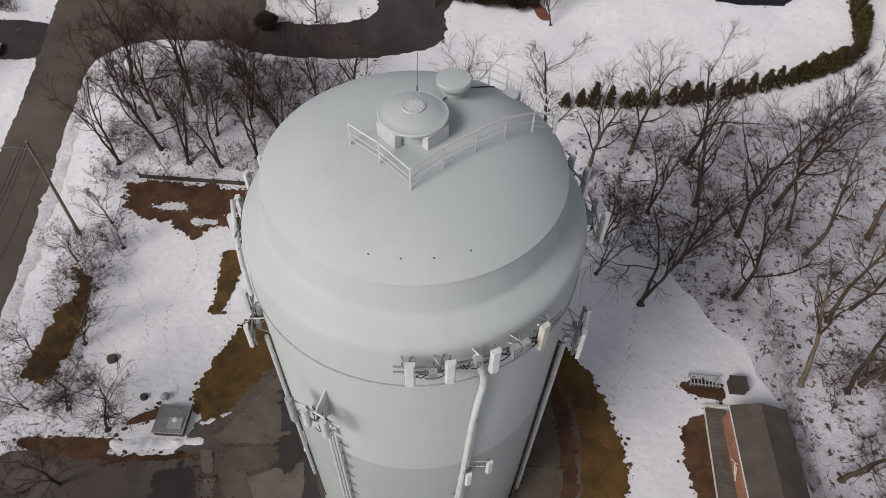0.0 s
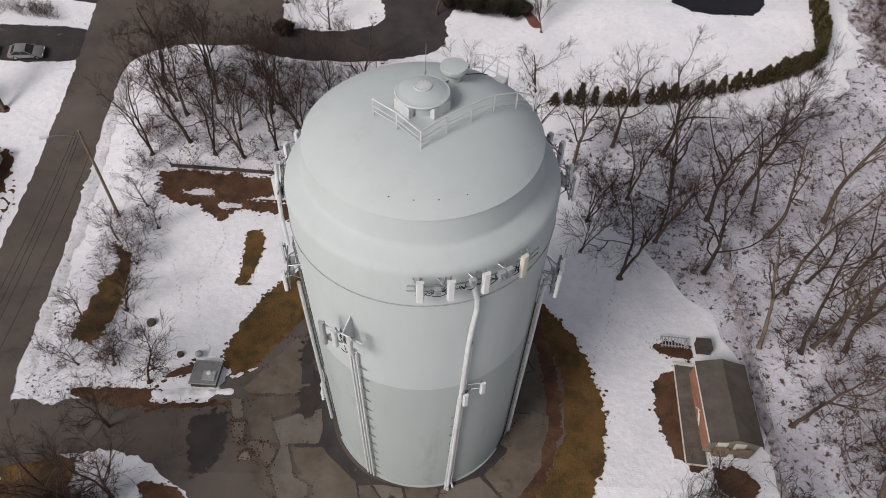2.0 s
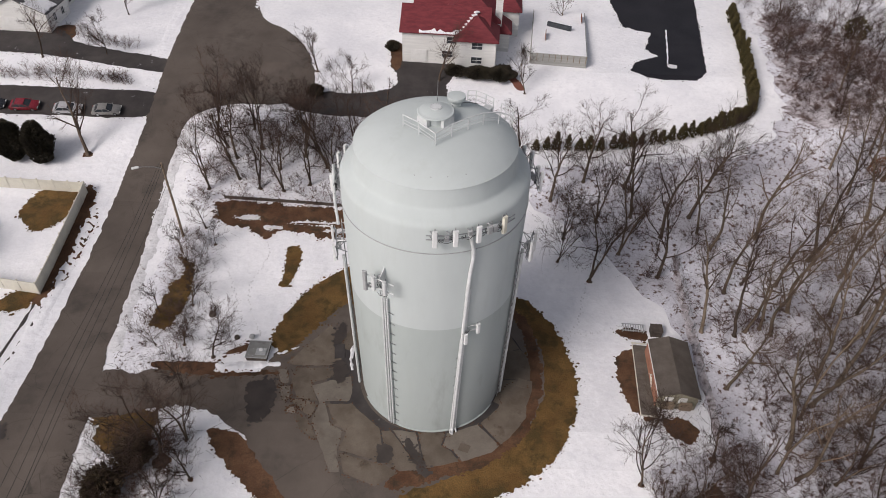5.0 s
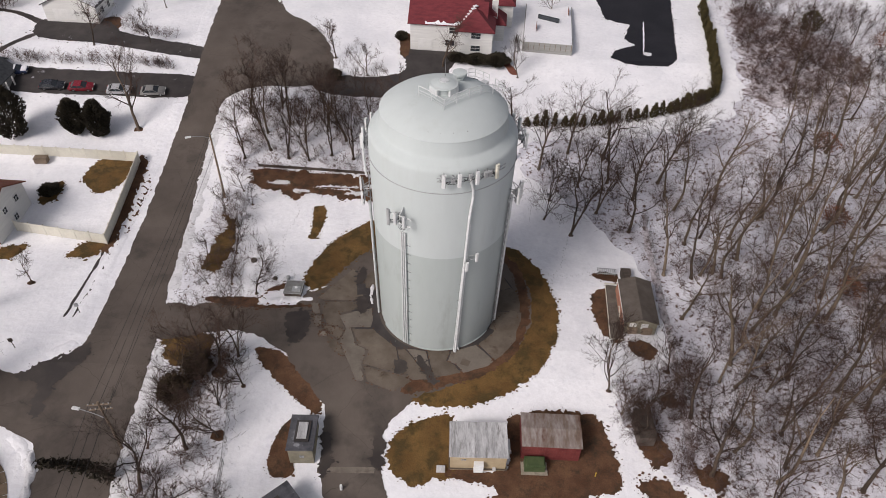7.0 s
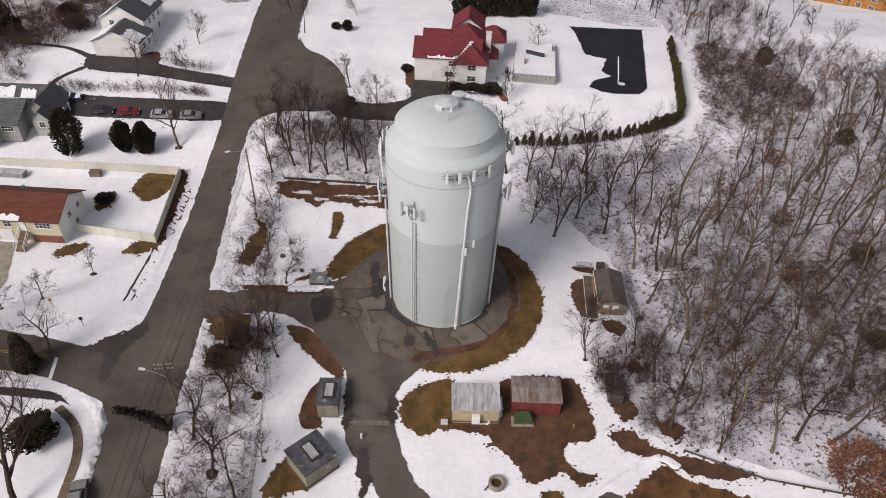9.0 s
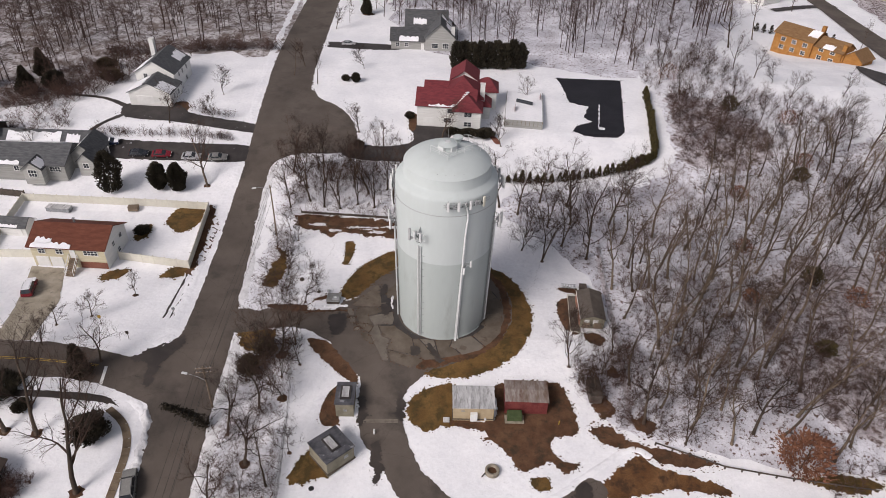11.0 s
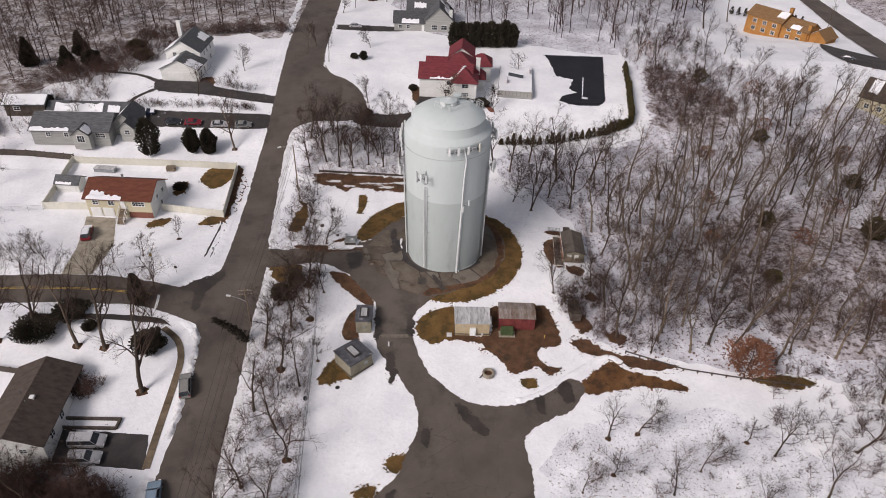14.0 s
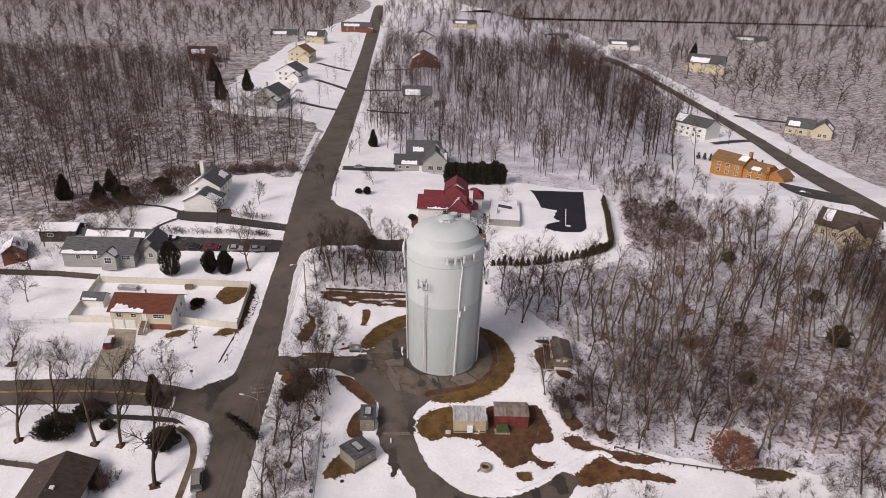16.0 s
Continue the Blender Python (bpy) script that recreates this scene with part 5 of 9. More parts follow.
t = hut("block_hut", "small tan block hut with a dark flat roof and hatch", pose(-14.2, -23.2, 0, rz=1), 2.7, 4.2, 2.3, HUT_WALL, DARK_ROOF, curb=(1.6, 2.6))
bm = bmesh.new()
box(bm, (0.1, -2.13, 1.0), (0.5, 0.06, 0.4))
part("vent_grille", bm, GALV, t)
t = hut("block_hut", "square grey block hut with a flat roof and hatch", pose(-15.0, -33.4, 0, rz=42), 4.5, 4.5, 2.5, HUT_WALL, DARK_ROOF, curb=(1.5, 2.8))
bm = bmesh.new()
box(bm, (0.9, -2.27, 1.5), (0.7, 0.06, 0.6))
part("vent_grille", bm, GALV, t)
bm = bmesh.new()
box(bm, (0, 0, 0.08), (4.75, 4.75, 0.16))
part("footing", bm, CONCRETE, t)

cab = thing("equipment_cabin", "tan panelled equipment cabin with a frosted metal roof", "cabin", pose(5.25, -23.5, 0, rz=0.5))
bm = bmesh.new()
box(bm, (0, 0, 0.9), (6.1, 3.9, 3.4))
for x in (-1.6, 0.05, 1.6):
    box(bm, (x, -1.958, 1.35), (0.04, 0.016, 2.4))
part("wall", bm, TAN_WALL, cab)
bm = bmesh.new()
prism(bm, [(-2.1, 2.50), (2.1, 2.85), (2.1, 2.97), (-2.1, 2.62)], -3.2, 3.2, m=Matrix(((0, 0, 1, 0), (1, 0, 0, 0), (0, 1, 0, 0), (0, 0, 0, 1))))
part("roof", bm, TIN, cab, "frosted grey metal roof")
bm = bmesh.new()
box(bm, (0, 0, 0.06), (6.4, 4.2, 0.12))
part("footing", bm, CONCRETE, cab)
for x, z, s in ((0.05, 0.85, (1.05, 0.55, 1.5)), (3.3, 1.2, (0.5, 1.4, 1.5))):
    bm = bmesh.new()
    y = -2.22 if x < 1 else 0.0
    box(bm, (x, y, z), s, bevel=0.04)
    unit = part("air_conditioner", bm, PANEL, cab, "pale wall-hung air conditioner")
    for k in range(6):
        bm = bmesh.new()
        box(bm, (x, y - s[1] / 2 - 0.01, z - 0.5 + 0.16 * k), (s[0] * 0.8, 0.02, 0.05))
        part("slat", bm, PANEL, unit)
for x in (-1.75, -1.45):
    bm = bmesh.new()
    box(bm, (x, -1.99, 1.85), (0.22, 0.06, 0.2), bevel=0.01)
    part("meter_box", bm, GALV, cab)
bm = bmesh.new()
box(bm, (1.8, -2.1, 0.22), (0.35, 0.3, 0.35), bevel=0.02)
part("small_box", bm, TIN, cab)

red = thing("metal_shed", "faded red metal shed with a rusty grey roof", "shed", pose(13.4, -21.7, 0, rz=-1))
bm = bmesh.new()
box(bm, (0, 0, 0.85), (6.5, 3.9, 3.1))
part("wall", bm, RUST_RED, red)
for k in range(21):
    bm = bmesh.new()
    box(bm, (-3.15 + k * 0.315, -1.965, 1.2), (0.06, 0.03, 2.36))
    part("rib", bm, RUST_RED, red)
for k in range(7):
    bm = bmesh.new()
    box(bm, (-3.0 + k, -1.0, 2.68), (0.05, 2.04, 0.05), m=Matrix.Translation((0, -1.0, 2.68)) @ Matrix.Rotation(math.atan2(0.4, 2.0), 4, "X") @ Matrix.Translation((0, 1.0, -2.68)))
    part("roof_seam", bm, RUSTY_TIN, red)
bm = bmesh.new()
prism(bm, [(-2.1, 2.36), (0, 2.78), (2.1, 2.57), (2.1, 2.67), (0, 2.88), (-2.1, 2.46)], -3.35, 3.35, m=Matrix(((0, 0, 1, 0), (1, 0, 0, 0), (0, 1, 0, 0), (0, 0, 0, 1))))
part("roof", bm, RUSTY_TIN, red)
tr = thing("transformer_box", "green enamelled transformer box on a concrete pad", "transformer", pose(11.5, -25.2, 0))
bm = bmesh.new()
box(bm, (0, 0, 0.08), (2.9, 1.9, 0.16))
part("pad", bm, PALE_CONCRETE, tr)
bm = bmesh.new()
box(bm, (0, 0, 0.72), (2.25, 1.3, 1.12), bevel=0.04)
box(bm, (0, -0.02, 1.33), (2.0, 1.1, 0.1), bevel=0.03)
part("case", bm, GREEN_BOX, tr)
for s in (-0.52, 0.52):
    bm = bmesh.new()
    box(bm, (s, -0.67, 0.7), (0.98, 0.04, 0.9), bevel=0.01)
    part("door", bm, GREEN_BOX, tr)
shed = thing("garden_shed", "weathered shed with salmon side boards and a dark felt roof", "shed", pose(26.85, 0.6, 0, rz=-3))
bm = bmesh.new()
prism(bm, [(-2.12, -0.4), (2.12, -0.4), (2.12, 2.1), (0, 2.8), (-2.12, 2.1)], -3.75, 3.75, m=Matrix(((1, 0, 0, 0), (0, 0, 1, 0), (0, 1, 0, 0), (0, 0, 0, 1))))
part("wall", bm, HUT_WALL, shed)
for k in range(9):
    bm = bmesh.new()
    box(bm, (-2.145, -3.33 + 0.833 * k, 1.03), (0.05, 0.82, 2.06))
    part("side_board", bm, SALMON, shed)
for x in (-0.95, 0.55):
    bm = bmesh.new()
    box(bm, (x, -3.78, 1.45), (0.9, 0.06, 0.9))
    part("shutter", bm, WHITE, shed, "pale framed shutter")
bm = bmesh.new()
prism(bm, [(-2.2, 2.10), (0, 2.84), (2.3, 2.07), (2.3, 2.17), (0, 2.95), (-2.2, 2.20)], -3.95, 3.95, m=Matrix(((1, 0, 0, 0), (0, 0, 1, 0), (0, 1, 0, 0), (0, 0, 0, 1))))
part("roof", bm, BROWN_FELT, shed)
for x in (-1.0, 0.9):
    bm = bmesh.new()
    box(bm, (x, -4.1, 0.9), (1.3, 0.4, 1.0), bevel=0.06)
    part("bale", bm, WOOD, shed, "pale bundle leaning on the gable")
bm = bmesh.new()
box(bm, (-2.24, 0, 2.16), (0.06, 7.9, 0.13))
part("eave_trim", bm, WHITE, shed, "thin pale eave trim")
for y, z0, z1 in ((-1.6, 0.6, 1.5), (-1.2, 0.7, 1.4), (-0.7, 1.6, 0.9)):
    bm = bmesh.new()
    tube(bm, [(-2.3, y, z0), (-2.35, y + 0.7, z1)], 0.05, 6)
    part("pale_pole", bm, VINYL, shed, "pale pole leaning on the boards")
ramp = tagged(new("boardwalk"), "weathered timber deck with a pale edge beside the shed", "deck", kind="structure")
for k in range(26):
    bm = bmesh.new()
    box(bm, (23.72 + 0.033 * k, -4.2 + 0.38 * k, 0.12), (1.8, 0.355, 0.10), rz=-4.6)
    part("plank", bm, DECK_GREY, ramp)
for c, d, rz in (((23.22, 0.6, 0.16), (0.06, 9.9, 0.22), -4.6), ((24.6, 5.75, 0.16), (2.1, 0.06, 0.22), -4.6), ((23.8, -4.45, 0.16), (1.8, 0.06, 0.22), -4.6)):
    bm = bmesh.new()
    box(bm, c, d, rz=rz)
    part("edging", bm, VINYL, ramp, "pale timber edge")
ub = thing("utility_box", "low square grey utility box with a flat lid beside the snow", "utility box", pose(-19.55, 2.35, 0, rz=-2))
# The case takes a dark wood colour for the shade below the lid.
bm = bmesh.new()
box(bm, (0, 0, 0.28), (2.3, 2.3, 0.62), bevel=0.03)
part("case", bm, DARK_WOOD, ub, "case coloured dark for the shade below its lid")
bm = bmesh.new()
box(bm, (0, 0, 0.63), (2.5, 2.5, 0.09), bevel=0.03)
lid = part("lid", bm, LID_GREY, ub, "flat grey metal lid")
for sx, sy, wx, wy in ((0, 1.21, 2.5, 0.06), (0, -1.21, 2.5, 0.06), (1.21, 0, 0.06, 2.36), (-1.21, 0, 0.06, 2.36)):
    bm = bmesh.new()
    box(bm, (sx, sy, 0.69), (wx, wy, 0.04))
    part("rim", bm, GREY_BOX, lid)
bm = bmesh.new()
box(bm, (0.42, -0.35, 0.73), (1.15, 0.95, 0.13), bevel=0.03)
hatch = part("hatch", bm, GREY_BOX, ub, "raised paler hatch")
bm = bmesh.new()
lathe(bm, [(0.0, 0.93), (0.12, 0.92), (0.22, 0.86), (0.24, 0.79)], 16, (0.36, -0.1))
part("knob", bm, PANEL, hatch, smooth=True)
for x, y in ((-0.9, -0.85), (-0.55, 0.05), (-0.4, -0.95)):
    bm = bmesh.new()
    lathe(bm, [(0.0, 0.715), (0.045, 0.71), (0.05, 0.67)], 8, (x, y))
    part("bolt", bm, GALV, lid)
mv = thing("ground_vent", "small grey mushroom vent behind the utility box", "vent", pose(-20.8, 4.5, 0))
bm = bmesh.new()
tube(bm, [(0, 0, -0.1), (0, 0, 0.4)], 0.18, 10)
part("stem", bm, GALV, mv)
bm = bmesh.new()
lathe(bm, [(0.0, 0.62), (0.2, 0.58), (0.34, 0.46), (0.36, 0.36), (0.0, 0.36)], 16)
part("cap", bm, GREY_BOX, mv, smooth=True)
bank("snow_heap", [(-24.2, 0.5), (-21.5, 0.35), (-18.0, 0.75)], 1.5, 0.55, "crumbly ploughed snow along the drive", 31.0, SNOW, 0.15)
bank("snow_heap", [(-17.6, 2.4), (-16.4, 2.9), (-15.0, 3.4)], 0.7, 0.5, "thin melting heap of snow on the grass", 33.0, DIRTY_SNOW, 0.15)
patch("drive_edge", [(-31.5, -0.6), (-24.0, -0.9), (-17.2, -0.5), (-17.0, -4.4), (-24, -4.2), (-31.5, -3.6)], ASPHALT, 0.032, 0.12, 0.4, 0.7, 0, "worn asphalt along the drive's northern edge", "road", seed=77)
patch("bare_mud", [(-30.5, 0.6), (-24.0, 0.7), (-23.6, -0.7), (-17.4, -0.2), (-17.0, -0.7), (-23.8, -1.1), (-30.4, -0.5)], MUD, 0.050, 0.25, 0.3, 0.8, 60, "strip of bare brown earth along the drive", "mud", "stuff", seed=74, reach=0.4)
patch("bare_mud", [(-23.4, 2.0), (-22.4, 3.0), (-20.6, 3.7), (-20.6, 2.9), (-22.4, 2.1)], MUD, 0.030, 0.15, 0.3, 0.8, 12, "strip of bare earth beside the utility box", "mud", "stuff", seed=75, reach=0.3)
well = thing("well_ring", "round rusty concrete well ring standing in the snow", "well", pose(7.7, -35.4, 0))
bm = bmesh.new()
lathe(bm, [(0.62, 0.35), (0.62, 0.0), (1.02, 0.0), (1.02, 0.62), (0.96, 0.68), (0.72, 0.68), (0.66, 0.62), (0.62, 0.35)], 32)
part("ring", bm, PALE_CONCRETE, well, smooth=True)
bm = bmesh.new()
lathe(bm, [(0.64, 0.30), (0.0, 0.30)], 32)
part("rusty_bottom", bm, MUD, well)
bm = bmesh.new()
tube(bm, [(-0.95, -0.3, 0.3), (-1.5, -0.9, 0.12)], 0.09, 6)
part("pipe_stub", bm, DARK_WOOD, well)
for x, y, r, h, mt, lab in ((-21.9, -41.6, 0.35, 0.5, CABLE, "small black cover standing in the snow"), (-26.4, 8.0, 0.45, 0.35, DARK_WOOD, "dark stump poking out of the snow"), (-22.6, 4.5, 0.32, 0.3, DARK_WOOD, "dark stump poking out of the snow"), (-9.4, -29.0, 0.16, 1.0, PANEL, "short white marker post"), (3.8, -24.9, 0.2, 0.5, GALV, "small grey box by the cabin")):
    bm = bmesh.new()
    lathe(bm, [(r, 0), (r * 0.95, h * 0.8), (r * 0.8, h), (0, h)], 14, (x, y))
    tagged(new("marker_post" if r < 0.3 else "stump", finish("stump", bm, mt, True)), lab, "post" if r < 0.3 else "stump")
bm = bmesh.new()
box(bm, (18.2, -26.1, 0.35), (0.12, 0.12, 0.9), bevel=0.02)
tagged(new("bollard", finish("bollard", bm, YELLOW)), "short yellow bollard beside the transformer", "bollard")
bm = bmesh.new()
box(bm, (1.2, -26.0, 0.2), (0.95, 0.8, 0.4), bevel=0.04)
tagged(new("ground_vent", finish("ground_vent", bm, TIN)), "low grey vent box on the grass", "vent")

bm = bmesh.new()
lathe(bm, [(0.38, 0.0), (0.38, 0.05), (0.34, 0.07), (0.0, 0.07)], 24, (-17.1, -39.0))
tagged(new("manhole", finish("manhole", bm, TYRE)), "round black manhole lid in the snow", "manhole cover")

# Flat-roofed building at the foot of the yard.
hall = thing("flat_building", "flat-roofed brown block building with snow on its roof", "building", pose(-0.3, -71.6, 0, rz=-0.4))
bm = bmesh.new()
box(bm, (0, 0, 1.2), (15.0, 10.0, 5.2))
part("wall", bm, BRICK_WALL, hall)
bm = bmesh.new()
box(bm, (0, 0, 3.84), (14.6, 9.6, 0.12))
roof = part("roof", bm, DARK_ROOF, hall)
bm = bmesh.new()
rim_o, rim_i = [(-7.75, -5.25), (7.75, -5.25), (7.75, 5.25), (-7.75, 5.25)], [(-7.2, -4.7), (7.2, -4.7), (7.2, 4.7), (-7.2, 4.7)]
rings = [[bm.verts.new((x, y, z)) for x, y in o] for o, z in ((rim_i, 3.8), (rim_o, 3.8), (rim_o, 4.15), (rim_i, 4.15))]
for a, b in zip(rings, rings[1:] + rings[:1]):
    for k in range(4):
        bm.faces.new((a[k], a[(k + 1) % 4], b[(k + 1) % 4], b[k]))
part("coping", bm, GREY_BOX, hall, "grey metal roof edge")
V, F = [], []
fill(V, F, ragged(corners([(-7.1, -4.6), (7.1, -4.6), (7.1, 4.6), (3.0, 4.4), (1.6, 3.4), (-1.4, 3.3), (-2.6, 4.3), (-7.1, 4.6)], 0.3), 0.12, 0.2, 0.9, 3), 3.96)
ob = new("roof_snow", raw("roof_snow", V, F, SNOW))
ob.parent = roof


# ---- houses ----
SWAP_X = Matrix(((0, 0, 1, 0), (1, 0, 0, 0), (0, 1, 0, 0), (0, 0, 0, 1)))
SWAP_Y = Matrix(((1, 0, 0, 0), (0, 0, 1, 0), (0, 1, 0, 0), (0, 0, 0, 1)))


def gable(house, c, w, d, h, rise, wall, roofmat, ridge="x", over=0.4, base=0.0, snow=None, hip=0.0):
    """A block with a gable or hipped roof. c: its centre; ridge: the way that the ridge runs; snow: (side, from, to, low, high) in parts of a slope."""
    long, deep = (w, d) if ridge == "x" else (d, w)
    half = deep / 2
    m = Matrix.Translation((c[0], c[1], base)) @ (SWAP_X if ridge == "x" else SWAP_Y)
    bm = bmesh.new()
    if hip:
        prism(bm, [(-half, -1.3), (half, -1.3), (half, h), (-half, h)], -long / 2, long / 2, m=m)
    else:
        prism(bm, [(-half, -1.3), (half, -1.3), (half, h), (0, h + rise), (-half, h)], -long / 2, long / 2, m=m)
    body = part("wall", bm, wall, house)
    slope = rise / half
    e = half + over
    drop = slope * over
    bm = bmesh.new()
    L = long / 2 + over
    if hip:
        z0, z1 = h - drop, h + rise
        lo = [bm.verts.new(m @ Vector(v)) for v in ((-e, z0, -L), (e, z0, -L), (e, z0, L), (-e, z0, L))]
        hi = [bm.verts.new(m @ Vector(v)) for v in ((0, z1, -L + hip), (0, z1, L - hip))]
        un = [bm.verts.new(m @ Vector((v[0], z0 - 0.18, v[1]))) for v in ((-e, -L), (e, -L), (e, L), (-e, L))]
        bm.faces.new((lo[0], lo[1], hi[0]))
        bm.faces.new((lo[2], lo[3], hi[1]))
        bm.faces.new((lo[1], lo[2], hi[1], hi[0]))
        bm.faces.new((lo[3], lo[0], hi[0], hi[1]))
        for k in range(4):
            bm.faces.new((lo[k], lo[(k + 1) % 4], un[(k + 1) % 4], un[k]))
        bm.faces.new(un)
    else:
        prism(bm, [(-e, h - drop + 0.02), (0, h + rise + 0.02), (e, h - drop + 0.02), (e, h - drop + 0.2), (0, h + rise + 0.22), (-e, h - drop + 0.2)], -L, L, m=m)
    top = part("roof", bm, roofmat, house)
    for s, u0, u1, v0, v1 in snow or ():
        rnd = random.Random(int(u0 * 97 + v0 * 13 + w * 7))
        n = 14
        lower = [(-L + 2 * L * (u0 + (u1 - u0) * k / n), v0 + rnd.uniform(-0.03, 0.05) * (v0 > 0.02)) for k in range(n + 1)]
        upper = [(-L + 2 * L * (u0 + (u1 - u0) * k / n), v1 + rnd.uniform(-0.07, 0.07) * (v1 < 0.97)) for k in range(n, -1, -1)]
        bm = bmesh.new()
        vs = {}
        for lift in (0.21, 0.36):
            ring = []
            for u, v in lower + upper:
                y = s * e * (1 - v)
                ring.append(bm.verts.new(m @ Vector((y, h - drop + (rise + drop) * v + lift, u))))
            vs[lift] = ring
        a, b = vs[0.21], vs[0.36]
        for k in range(len(a)):
            bm.faces.new((a[k], a[(k + 1) % len(a)], b[(k + 1) % len(a)], b[k]))
        for k in range(n):
            bm.faces.new((b[k], b[k + 1], b[-2 - k], b[-1 - k]))
        part("roof_snow", bm, SNOW, top, "patch of old snow")
    return body


def rect_ring(bm, w, h, t, y0, y1):
    """A rectangular frame in the plane of x and z, t wide, from y0 to y1."""
    rings = []
    for a, b, y in ((w / 2, h / 2, y0), (w / 2 + t, h / 2 + t, y0), (w / 2 + t, h / 2 + t, y1), (w / 2, h / 2, y1)):
        rings.append([bm.verts.new((sx * a, y, sz * b)) for sx, sz in ((-1, -1), (1, -1), (1, 1), (-1, 1))])
    for a, b in zip(rings, rings[1:] + rings[:1]):
        for k in range(4):
            bm.faces.new((a[k], a[(k + 1) % 4], b[(k + 1) % 4], b[k]))


WIN = {}


def window(house, x, y, z, w, h, face=0.0, bars=1, name="window"):
    """A framed window: x, y, z its middle on the wall; face: degrees from the south side."""
    key = (w, h, bars)
    if key not in WIN:
        bm = bmesh.new()
        rect_ring(bm, w, h, 0.1, -0.09, 0.03)
        fr = finish("frame", bm, WHITE)
        bm = bmesh.new()
        box(bm, (0, 0.0, 0), (w, 0.04, h))
        pane = finish("pane", bm, GLASS)
        bm = bmesh.new()
        box(bm, (0, -0.02, 0), (0.05, 0.07, h))
        up = finish("muntin", bm, WHITE)
        bm = bmesh.new()
        box(bm, (0, -0.02, 0), (w, 0.064, 0.05))
        WIN[key] = (fr, pane, up, finish("muntin", bm, WHITE))
    fr, pane, up, across = WIN[key]
    ob = shared(name, fr, house, Matrix.Translation((x, y, z)) @ Matrix.Rotation(radians(face), 4, "Z"))
    shared("pane", pane, ob)
    for k in range(bars):
        shared("muntin", up, ob, Matrix.Translation((-w / 2 + w * (k + 1) / (bars + 1), 0, 0)))
    shared("muntin", across, ob)
    return ob


def door(house, x, y, w, h, face=0.0, material=WHITE, name="door", panels=3, z=0.0):
    bm = bmesh.new()
    box(bm, (0, -0.03, h / 2), (w, 0.08, h))
    ob = part(name, bm, material, house)
    for k in range(panels):
        for s in (-0.25, 0.25):
            bm = bmesh.new()
            box(bm, (s * w, -0.08, h * (k + 0.5) / panels), (w * 0.40, 0.03, h / panels * 0.72))
            part("panel", bm, material, ob)
    ob.matrix_basis = Matrix.Translation((x, y, z)) @ Matrix.Rotation(radians(face), 4, "Z")
    return ob


def chimney(house, x, y, z0, z1, material, w=0.9, d=0.9):
    bm = bmesh.new()
    box(bm, (x, y, (z0 + z1) / 2), (w, d, z1 - z0))
    box(bm, (x, y, z1 + 0.06), (w + 0.16, d + 0.16, 0.12))
    return part("chimney", bm, material, house)


# Bi-level house with a rust-brown roof.
h = thing("house", "cream bi-level house with a rust-brown shingle roof", "house", pose(-70.4, 14.3, 0, rz=-2.5))
gable(h, (0, 0), 14.2, 8.8, 4.6, 2.3, CREAM_WALL, RUST_ROOF, "x", 0.5, snow=[(-1, 0.06, 0.56, 0.0, 0.16), (-1, 0.10, 0.30, 0.14, 0.34)])
bm = bmesh.new()
prism(bm, [(-4.45, 0), (4.45, 0), (4.45, 4.6), (0, 6.9), (-4.45, 4.6)], 7.1, 7.13, m=SWAP_X)
part("gable_wall", bm, WHITE_WALL, h, "white gable end")
bm = bmesh.new()
box(bm, (4.5, -4.44, 0.7), (5.2, 0.1, 1.4))
part("brick_base", bm, BRICK_WALL, h, "low brick base course")
for x in (-5.3, -2.6):
    door(h, x, -4.42, 2.4, 2.2, 0, WHITE, "garage_door", 4)
for x, w in ((-5.0, 1.2), (-1.6, 1.2), (4.4, 2.6)):
    window(h, x, -4.43, 3.5, w, 1.0, 0, 1 if w < 2 else 3)
door(h, 0.9, -4.43, 1.0, 2.1, z=2.2)
for y, z in ((-1.0, 3.5), (2.0, 3.5), (0.5, 1.2)):
    window(h, 7.16, y, z, 0.9, 1.0, 90)
st = part("stairs", bmesh.new(), CONCRETE, h, "outside steps with white railings")
for k in range(9):
    bm = bmesh.new()
    box(bm, (0.9, -4.6 - 0.32 * k, 2.1 - 0.24 * k - 0.1), (1.6, 0.36, 0.2))
    part("step", bm, WOOD, st)
for x in (0.1, 1.7):
    bm = bmesh.new()
    tube(bm, [(x, -4.5, 3.1), (x, -7.4, 1.1)], 0.06, 6)
    for k in range(5):
        box(bm, (x, -4.5 - 0.7 * k, 2.55 - 0.48 * k), (0.08, 0.08, 1.1))
    part("stair_rail", bm, WHITE, st)
chimney(h, -0.6, 1.2, 6.0, 7.3, GALV, 0.3, 0.3)

# Grey ranch.
h = thing("house", "long grey ranch house with a dark shingle roof and snow", "house", pose(-97.0, 50.6, 0, rz=0))
gable(h, (0, 0), 20, 10.6, 2.9, 2.6, GREY_WALL, GREY_ROOF, "x", 0.5, snow=[(-1, 0.02, 0.5, 0.0, 0.16), (1, 0.1, 0.85, 0.35, 0.95)])
gable(h, (3.6, -5.6), 4.2, 3.4, 2.7, 1.7, GREY_WALL, GREY_ROOF, "y", 0.35, snow=[(1, 0.1, 0.8, 0.1, 0.8)])
gable(h, (12.6, 3.0), 6.0, 8.0, 3.2, 2.6, GREY_WALL, GREY_ROOF, "y", 0.4, snow=[(-1, 0.2, 0.7, 0.3, 0.9)])
